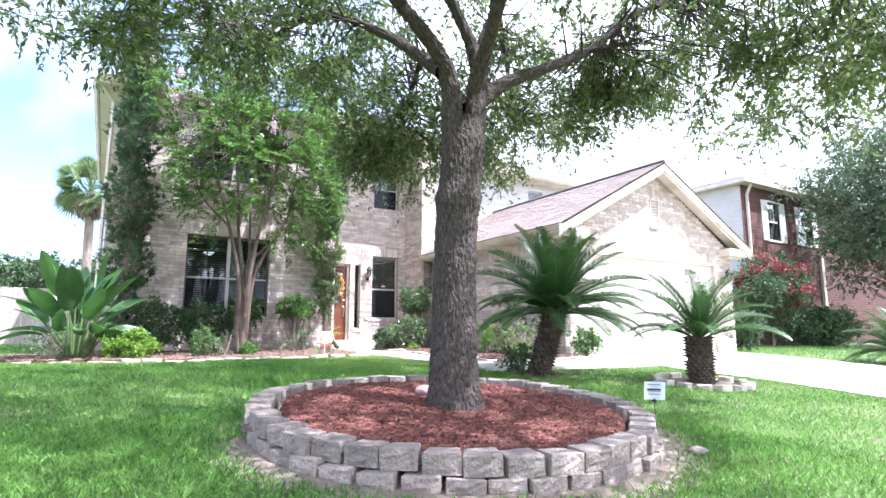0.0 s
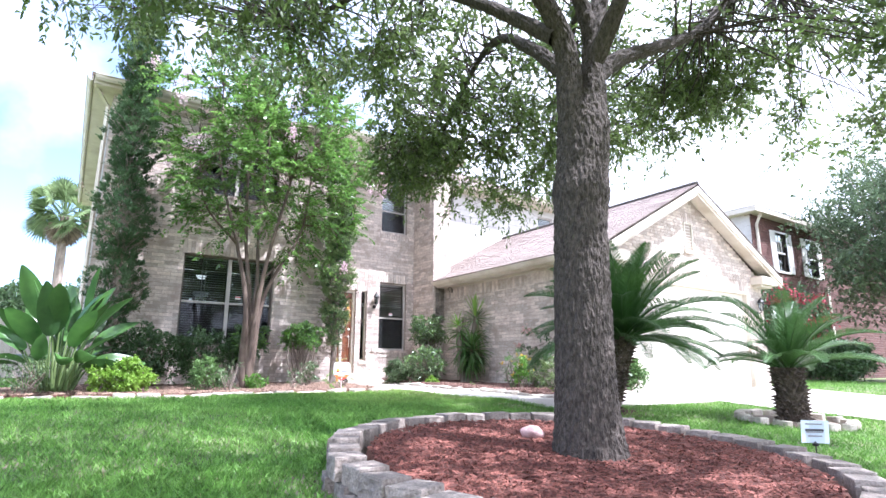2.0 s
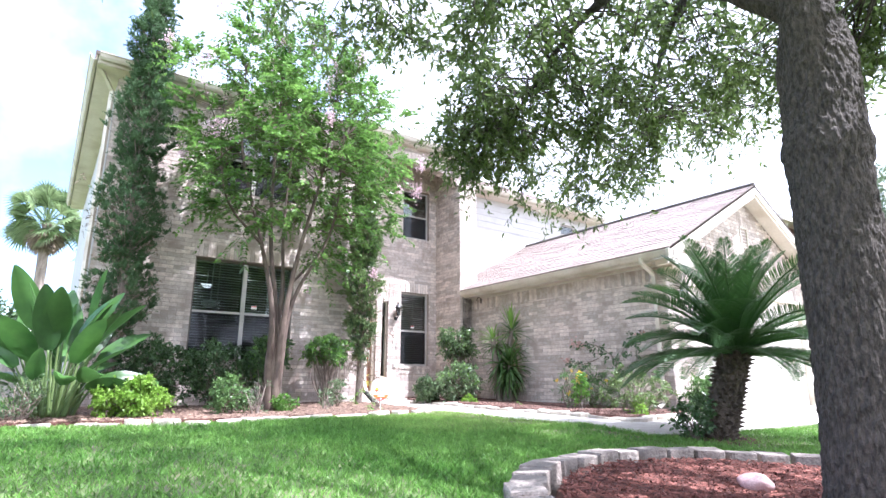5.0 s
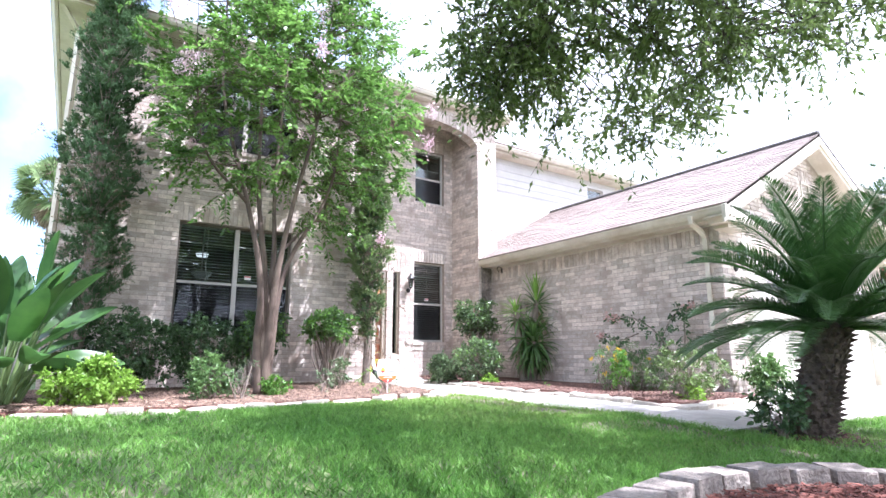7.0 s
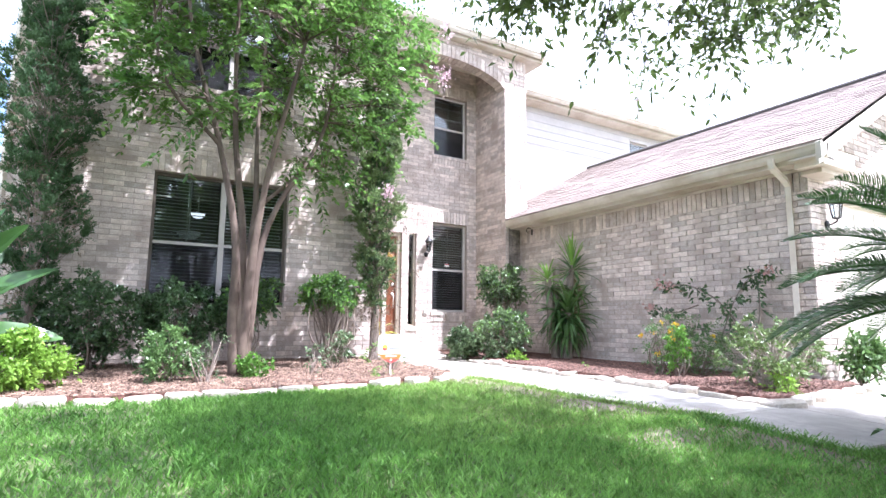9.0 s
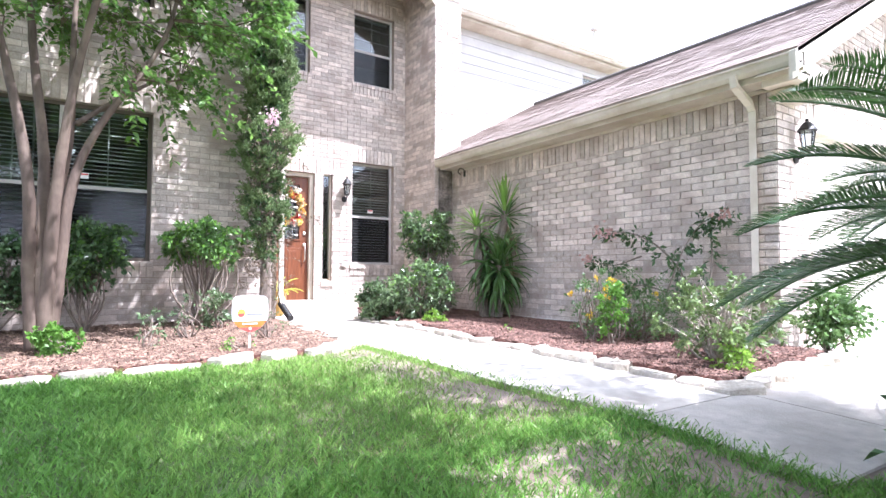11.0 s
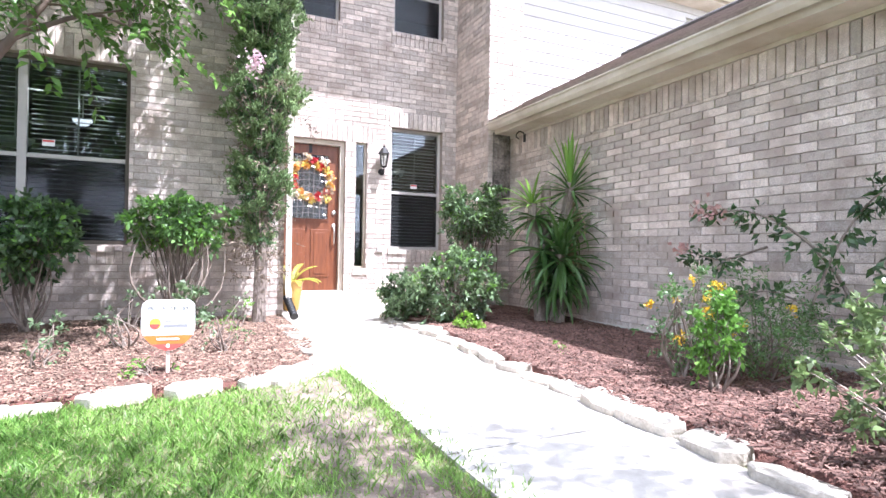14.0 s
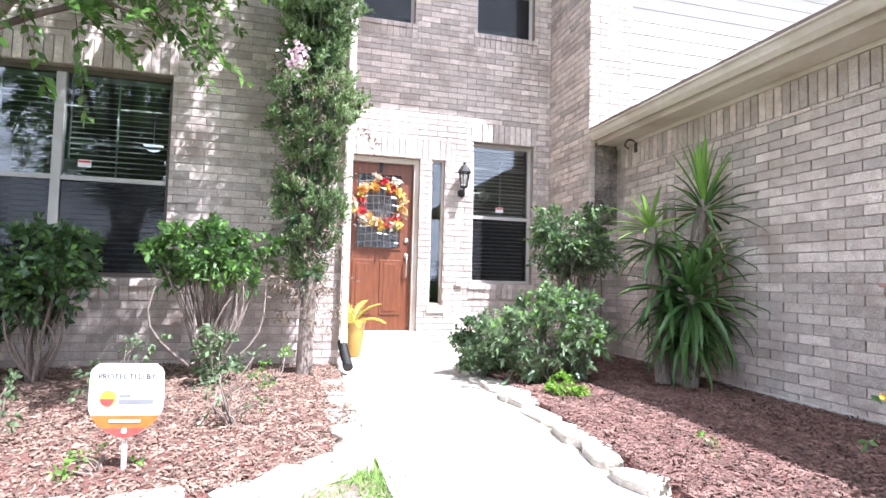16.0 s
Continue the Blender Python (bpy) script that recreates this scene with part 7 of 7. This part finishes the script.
raw("stake", vs, fs, BLACKMETAL, small)
vs, fs = lathe([(0.0, 0.19), (0.022, 0.195), (0.026, 0.212), (0.0, 0.225)], 10)
raw("clip", vs, fs, BLACKMETAL, small)

# lamp that hangs in the front room
lamp = thing("pendant_lamp", "white glass bowl pendant lamp lit inside the front room", "lamp", (2.5, 17.6, 3.08))
BOWL = material("lit_bowl", (0.75, 0.75, 0.72), (0.80, 0.80, 0.78), 0.3, 4)
BOWL.node_tree.nodes["Principled BSDF"].inputs["Emission Color"].default_value = (1, 0.97, 0.92, 1)
BOWL.node_tree.nodes["Principled BSDF"].inputs["Emission Strength"].default_value = 0.5
vs, fs = lathe([(0.02, 0.0), (0.08, 0.02), (0.125, 0.06), (0.14, 0.10), (0.125, 0.10), (0.02, 0.06)], 20)
raw("bowl", vs, fs, BOWL, lamp, "white glass bowl", smooth=True)
vs, fs = tube([(0, 0, 0.05), (0, 0, 0.48)], [0.012, 0.012], 8)
raw("stem", vs, fs, NICKEL, lamp)

# pinkish stone on the ring mulch
bm = bmesh.new()
bmesh.ops.create_icosphere(bm, subdivisions=3, radius=0.09)
for v in bm.verts:
    v.co *= 1 + 0.22 * noise.noise(v.co * 14)
    v.co.z *= 0.6
pink = part("rock", bm, material("pink_quartz", (0.45, 0.27, 0.25), (0.62, 0.45, 0.42), 0.8, 14, 0.2, 0.4, 60), None, smooth=True)
pink.location = (2.72, 4.79, lie(2.72, 4.79) + 0.215)
tagged(pink, "rough pinkish quartz rock lying on the mulch", "rock")
bm = bmesh.new()
bmesh.ops.create_icosphere(bm, subdivisions=3, radius=0.075)
for v in bm.verts:
    v.co *= 1 + 0.35 * noise.noise(v.co * 9 + Vector((4, 2, 1)))
    v.co.z *= 0.45
rk = part("rock", bm, BLOCK, None, smooth=False)
rk.location = (3.95, 2.72, lie(3.95, 2.72) + 0.03)
tagged(rk, "broken grey rock at the foot of the tree ring", "rock")

# ---------------------------------------------------------------- neighbouring house
nb = thing("house", "neighbouring two-storey red brick house with grey roof", "house")
NY, NX0, NX1, NZ = 12.0, 21.2, 34.0, 6.85
NW = [(22.98, 4.58, 23.9, 6.15), (25.6, 4.6, 26.6, 6.15)]
nwall = wall_body("front_wall", "y", NY, NX0, 0.2, NX1, NZ - 0.2, NW, 0.2, MORTAR, nb, "red brick front wall in shade")
brickwork("y", NY, NX0, 0.25, NX1, NZ - 0.2, NW, nwall, mat=REDBRICK, course=0.115, length=0.36, seed=31)
boxpart("side_wall", (NX0, NY + 0.2, 0.2, NX0 + 0.2, 24, NZ - 0.2), SIDING, nb, "pale siding side wall")
z = 2.6
while z < NZ - 0.3:
    boxpart("siding_board", (NX0 - 0.015, NY + 0.02, z, NX0, 24, z + 0.19), SIDING, nb)
    z += 0.2
boxpart("back_wall", (NX0, 23.8, 0.2, NX1, 24, NZ - 0.2), SIDING, nb)
boxpart("far_wall", (NX1 - 0.2, NY + 0.2, 0.2, NX1, 24, NZ - 0.2), SIDING, nb)
boxpart("inner_wall", (NX0 + 0.2, NY + 1.8, 0.2, NX1 - 0.2, NY + 1.95, NZ - 0.2), DARKWIN, nb)
slope("roof", [(NX0 - 0.4, NY - 0.45, NZ), (NX1, NY - 0.45, NZ), (NX1 - 4, 18, NZ + 2.7), (NX0 + 4.5, 18, NZ + 2.7)], GREYSHINGLE, nb, rows=0.3, label="pale grey shingle roof")
slope("roof", [(NX0 - 0.4, 24.4, NZ), (NX0 - 0.4, NY - 0.45, NZ), (NX0 + 4.5, 18, NZ + 2.7), (NX0 + 4.5, 18.1, NZ + 2.7)], GREYSHINGLE, nb, rows=0.3)
boxpart("fascia", (NX0 - 0.4, NY - 0.44, NZ - 0.2, NX1, NY - 0.40, NZ - 0.02), TRIM, nb)
boxpart("fascia", (NX0 - 0.4, NY - 0.40, NZ - 0.2, NX0 - 0.36, 24.3, NZ - 0.02), TRIM, nb)
boxpart("soffit", (NX0 - 0.36, NY - 0.40, NZ - 0.2, NX1, NY, NZ - 0.18), TRIM, nb)
boxpart("soffit", (NX0 - 0.36, NY, NZ - 0.2, NX0, 24.3, NZ - 0.18), TRIM, nb)
boxpart("corner_post", (26.9, NY - 0.14, 0.2, 27.1, NY - 0.02, 4.2), TRIM, nb)
vs, fs = tube([(NX0 + 0.25, NY - 0.3, NZ - 0.2), (NX0 + 0.25, NY - 0.1, NZ - 0.6), (NX0 + 0.25, NY - 0.08, 0.3)], [0.06] * 3, 4)
raw("downspout", vs, fs, TRIM, nb)
for w in NW:
    a, c, b, d = w
    ww = new("window")
    ww.parent = nb
    f = Heap()
    f.box(a - 0.08, NY - 0.05, c - 0.08, a, NY + 0.1, d + 0.08)
    f.box(b, NY - 0.05, c - 0.08, b + 0.08, NY + 0.1, d + 0.08)
    f.box(a, NY - 0.05, d, b, NY + 0.1, d + 0.08)
    f.box(a, NY - 0.05, c - 0.08, b, NY + 0.1, c)
    for g in (0.25, 0.5, 0.75):
        f.box(a + (b - a) * g - 0.014, NY + 0.07, (c + d) / 2 + 0.03, a + (b - a) * g + 0.014, NY + 0.1, d)
    f.box(a, NY + 0.05, (c + d) / 2 - 0.03, b, NY + 0.1, (c + d) / 2 + 0.03)
    f.done("window_frame", WHITEPAINT, ww)
    pn = boxpart("pane", (a, NY + 0.11, c, b, NY + 0.12, d), GLASS, ww)
    pn.visible_shadow = False
    for s in ((a - 0.42, a - 0.09), (b + 0.09, b + 0.42)):
        boxpart("shutter", (s[0], NY - 0.05, c - 0.06, s[1], NY - 0.014, d + 0.06), WHITEPAINT, nb, "pale louvred shutter", bevel=0.01)

# ---------------------------------------------------------------- trees and fence further off
FARLEAF = leaf_material("far_leaf", (0.055, 0.105, 0.045), (0.12, 0.19, 0.08), 0.5, 0.3)
NEARFAR = leaf_material("greygreen_tree_leaf", (0.085, 0.135, 0.068), (0.17, 0.235, 0.12), 0.4, 0.35)
REDBLOOM = leaf_material("red_blossom", (0.33, 0.035, 0.06), (0.48, 0.10, 0.12), 0.6, 0.3, 0.3)


def broad_tree(x, y, z0, trunk, crown, label, seed, clumps=300, leaf=0.10, mat=None, bloom=0, base_h=2.0, name="tree"):
    rng = np.random.default_rng(seed)
    ob = thing(name, label, "tree", (x, y, z0))
    rx, ry, rz = crown
    cz = base_h + rz
    vs, fs = tube(curve_points([(0, 0, -0.1), (0.05, 0, base_h * 0.6), (0, 0.05, base_h + 0.6 * rz)], 6), lerp_radii(13, trunk, trunk * 0.4), 10, 0.15, seed)
    raw("trunk", vs, fs, GREYBARK, ob, smooth=True)
    d = unit(rng.normal(size=(clumps, 3)))
    lump = 1 + 0.16 * np.sin(d[:, :1] * 7 + seed) + 0.13 * np.sin(d[:, 1:2] * 9 + d[:, 2:] * 5)
    c = d * lump * rng.uniform(0.2, 1, (clumps, 1)) ** 0.5 * np.array([rx, ry, rz]) + np.array([0, 0, cz])
    twig_mesh("branchwork", c * np.array([0.15, 0.15, 0.6]), c, trunk * 0.12, GREYBARK, ob)
    base, way, a, b, l = sprays(c, rng, 9, 11, 0.20 * (rx + rz) / 2 + 0.18, down=0.1)
    sz = leaf * rng.uniform(0.7, 1.3, len(base))
    foliage("crown", base, way, sz, sz * 0.5, mat or FARLEAF, ob, rng)
    if bloom:
        c2 = c[rng.integers(len(c), size=bloom)] * np.array([1.08, 1.08, 1.0]) + np.array([0, 0, 0.1])
        b2 = np.repeat(c2, 60, axis=0) + rng.normal(size=(bloom * 60, 3)) * 0.12
        foliage("blossom", b2, rng.normal(size=b2.shape), np.full(len(b2), 0.09), np.full(len(b2), 0.07), REDBLOOM, ob, rng, "crimson blossom heads")
    return ob


broad_tree(25.5, 8.2, 0.25, 0.16, (3.5, 3.2, 3.3), "leafy grey-green tree in front of the neighbouring house", 51, 560, 0.13, mat=NEARFAR, base_h=2.4)
broad_tree(20.2, 10.7, 0.25, 0.05, (1.5, 1.2, 1.35), "crape myrtle bush with crimson blossoms", 52, 200, 0.09, bloom=46, base_h=0.7, name="shrub")
broad_tree(23.2, 10.4, 0.25, 0.05, (1.9, 1.0, 0.7), "dark hedge in front of the neighbouring house", 53, 170, 0.09, mat=SHRUB["dark"], base_h=0.1, name="hedge")
broad_tree(16.3, 9.6, 0.27, 0.04, (0.6, 0.6, 0.6), "low bush beside the garage", 54, 70, 0.07, base_h=0.1, name="shrub")
for i, (x, y, w, h) in enumerate(((-9, 52, 6, 2.4), (-3, 58, 6, 2.6), (-17, 60, 8, 3.4), (4, 70, 7, 4), (-28, 70, 9, 4), (-12, 75, 8, 3.6))):
    broad_tree(x, y, 0.4, 0.3, (w, 4, h), "distant green tree beyond the fence", 60 + i, 150, 0.32, base_h=1.2)


PALMLEAF = leaf_material("fan_palm_leaf", (0.13, 0.20, 0.085), (0.25, 0.33, 0.15), 0.45, 0.4)
PALMSKIRT = leaf_material("palm_skirt", (0.22, 0.17, 0.12), (0.36, 0.29, 0.22), 0.8, 0.15)


def fan_palm(x, y, z0, height, crown, seed):
    rng = np.random.default_rng(seed)
    ob = thing("fan_palm", "tall fan palm with a shaggy brown skirt", "palm", (x, y, z0), "fan palms beyond the house")
    vs, fs = tube([(0, 0, -0.1), (0.1, 0, height * 0.5), (0, 0, height)], [0.32, 0.26, 0.24], 12, 0.08, seed)
    raw("trunk", vs, fs, GREYBARK, ob)
    for name, mat, lo, hi, cnt, zc in (("fan_foliage", PALMLEAF, 85, -40, 64, 0.0), ("dry_skirt", PALMSKIRT, -58, -88, 40, -0.25)):
        V, F = [], []
        for k in range(cnt):
            a = k * 2.39996 + rng.normal() * 0.2
            el = radians(lo + (hi - lo) * (k + 0.5) / cnt)
            o = np.array([math.cos(a) * math.cos(el), math.sin(a) * math.cos(el), math.sin(el)])
            s = np.array([-math.sin(a), math.cos(a), 0])
            r = rng.uniform(-1.3, 1.3)
            s = s * math.cos(r) + np.cross(o, s) * math.sin(r)
            stem = np.array([0, 0, height + zc]) + o * crown * (0.55 * rng.uniform(0.5, 1.15) if zc == 0.0 else 0.24 * rng.uniform(0.5, 1.3))
            for j in range(15):
                f = radians(-75 + 150 * j / 14)
                w = o * math.cos(f) + s * math.sin(f)
                up = np.cross(s, o)
                tip = stem + w * crown * (0.42 if zc == 0.0 else 0.34) - np.array([0, 0, crown * 0.08])
                m = stem + w * crown * 0.2
                b = len(V)
                pw = np.cross(w, up) * 0.055 * crown / 2
                V += [tuple(stem), tuple(m + pw), tuple(tip), tuple(m - pw)]
                F.append((b, b + 1, b + 2, b + 3))
            b = len(V)
            st = np.array([0, 0, height + zc])
            V += [tuple(st + s * 0.03), tuple(st - s * 0.03), tuple(stem - s * 0.02), tuple(stem + s * 0.02)]
            F.append((b, b + 1, b + 2, b + 3))
        raw(name, V, F, mat, ob)
    return ob


fan_palm(-1.35, 40.0, 0.4, 9.0, 2.5, 1)
fan_palm(2.1, 43.0, 0.4, 8.9, 2.6, 2)

FENCEWOOD = material("weathered_fence", (0.30, 0.27, 0.24), (0.42, 0.38, 0.34), 0.95, 3, 0.2, 0.3, 40, stretch=(4, 4, 0.4), piece=0.15)
fence = thing("fence", "weathered grey board fence beside the house", "fence")
for k in range(120):
    x = -17.5 + k * 0.145
    boxpart("board", (x, 22.0 + (k % 2) * 0.004, 0.40, x + 0.138, 22.02, 2.2 + random.uniform(-0.01, 0.015)), FENCEWOOD, fence)
for zf in (0.7, 1.9):
    boxpart("rail", (-17.5, 22.022, zf, -0.15, 22.06, zf + 0.09), FENCEWOOD, fence)

# ---------------------------------------------------------------- grass
WALK_AREA = [(5.10, 7.05), (9.0, 6.85), (9.0, -6), (14.65, -6), (14.65, 9.0), (8.4, 9.0), (8.4, 8.3), (6.4, 8.2), (6.4, 14.3), (5.10, 14.3)]
BARE = [(4.82, 10.75, 0.4, 0.35), (4.75, 8.9, 0.40, 0.5), (4.9, 7.35, 0.32, 0.5), (4.75, 10.0, 0.36, 0.5), (4.3, 7.75, 0.42, 0.3), (5.75, 6.62, 0.62, 0.5), (3.2, 8.2, 0.25, 0.18)]


def grass_patch(x0, y0, x1, y1, per, size, seed, fat=1.0):
    rng = np.random.default_rng(seed)
    n = int((x1 - x0) * (y1 - y0) * per)
    x, y = rng.uniform(x0, x1, n), rng.uniform(y0, y1, n)
    dr = np.hypot(x - RING_AT[0], y - RING_AT[1])
    ok = dr > RING_R + 0.10 + 0.1 * rng.random(n) + np.where(y < RING_AT[1] + 0.2, 0.26 * rng.random(n) ** 0.5, 0.0)
    ok &= np.hypot(x - 7.62, y - 5.12) > 0.62
    for bx, by, ra, rb in BARE:
        if ra:
            w = ((x - bx) / ra) ** 2 + ((y - by) / rb) ** 2
            ok &= (w + rng.random(n) * 1.5 > 1.0) | (x > 5.0)
    patch = 0.5 + 0.5 * np.sin(x * 2.1 + 1.3 * np.sin(y * 1.7)) * np.cos(y * 2.6 + np.sin(x * 1.1))
    ok &= rng.random(n) < np.where((x > 3.6) & (y > 6.2), (0.42 + 0.55 * patch) * np.clip(1.1 - 1.5 * np.maximum(0, x - 4.45 + 0.22 * np.sin(y * 2.3)), 0.16, 1) + 0.7 * (x > 5.0), 0.62 + 0.38 * patch)
    x, y = x[ok], y[ok]
    inn = np.array([inside(WALK_AREA, a - 0.22 * rng.random() ** 2, b) or (b > 10.4 and inside(BED_LEFT, a, b)) for a, b in zip(x, y)], dtype=bool)
    x, y = x[~inn], y[~inn]
    n = len(x)
    z = np.array([lie(a, b) for a, b in zip(x, y)])
    P = np.stack([x, y, z - 0.004], axis=1)
    d = unit(np.stack([rng.normal(size=n) * 0.55, rng.normal(size=n) * 0.55, np.full(n, 1.0)], axis=1))
    s = unit(np.cross(d, rng.normal(size=(n, 3))))
    h = size * rng.uniform(0.5, 1.15, (n, 1))
    w = fat * size * rng.uniform(0.036, 0.066, (n, 1))
    bend = unit(rng.normal(size=(n, 3)) * np.array([1, 1, 0.1])) * h * 0.45
    return np.stack([P - s * w, P + s * w, P + d * h * 0.6 + s * w * 0.8 + bend * 0.3, P + d * h * 0.95 + bend, P + d * h * 0.6 - s * w * 0.8 + bend * 0.3], axis=1).reshape(-1, 3)


blades = np.concatenate([grass_patch(1.5, 5.6, 2.9, 11.4, 5200, 0.070, 1), grass_patch(2.9, 8.2, 3.6, 11.4, 2500, 0.066, 11, 0.8), grass_patch(2.9, 5.6, 5.32, 8.2, 9500, 0.066, 8, 0.72), grass_patch(-2.6, 2.2, 1.5, 11.4, 2400, 0.068, 2), grass_patch(-0.8, 0.6, 5.0, 5.6, 3800, 0.068, 3),
                         grass_patch(5.0, 0.5, 9.0, 7.2, 2000, 0.062, 4), grass_patch(-9, 4, -2.6, 22, 320, 0.09, 5), grass_patch(14.6, 2, 22, 11, 300, 0.09, 6), grass_patch(-2.6, 11.2, -0.3, 22, 400, 0.08, 7)])
lawn = many("grass", blades, np.arange(len(blades)).reshape(-1, 5), 5, GRASS)
tagged(lawn, "bright green St Augustine lawn grass in dappled shade", "grass", kind="stuff")
for bx, by, ra, rb in BARE[:6]:
    o = sheet("bare_patch", [(bx + 1.15 * ra * math.cos(2 * math.pi * k / 18) * (1 + 0.15 * math.sin(3 * k)), by + 1.15 * rb * math.sin(2 * math.pi * k / 18) * (1 + 0.12 * math.cos(2 * k))) for k in range(18)], 0.008, DIRT, None, step=0.25, rim=0.001, skirt=0.05)
    tagged(o, "worn bare soil patch in the lawn by the walk", "soil", kind="structure")

# lighter copy of the blade colour: sunlight by the walk is painted in
LITGRASS = material("sunlit_tint_grass_blade", (0.185, 0.34, 0.068), (0.32, 0.50, 0.125), 0.42, 1.2, 0.0, piece=0.45, trans=0.42, spec=0.35)
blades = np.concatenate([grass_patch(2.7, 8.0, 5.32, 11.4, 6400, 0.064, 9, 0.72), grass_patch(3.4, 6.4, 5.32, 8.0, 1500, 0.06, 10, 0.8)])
tagged(many("grass", blades, np.arange(len(blades)).reshape(-1, 5), 5, LITGRASS), "lawn grass along the front walk, sunlight put into its yellow-green colour", "grass", kind="stuff")
DRYGRASS = material("dry_grass", (0.33, 0.29, 0.14), (0.46, 0.42, 0.24), 0.7, 1.5, 0.0, piece=0.3, trans=0.3)
straw = np.concatenate([grass_patch(3.4, 6.6, 5.2, 11.2, 2600, 0.050, 21, 0.8), grass_patch(-1.5, 2.0, 3.6, 10.8, 90, 0.05, 22)])
straw[:, 2] -= 0.006
tagged(many("dry_grass", straw, np.arange(len(straw)).reshape(-1, 5), 5, DRYGRASS), "straw-coloured dry grass among the lawn by the walk", "grass", kind="stuff")

# ---------------------------------------------------------------- pieces of walls last
lay_single_bricks()
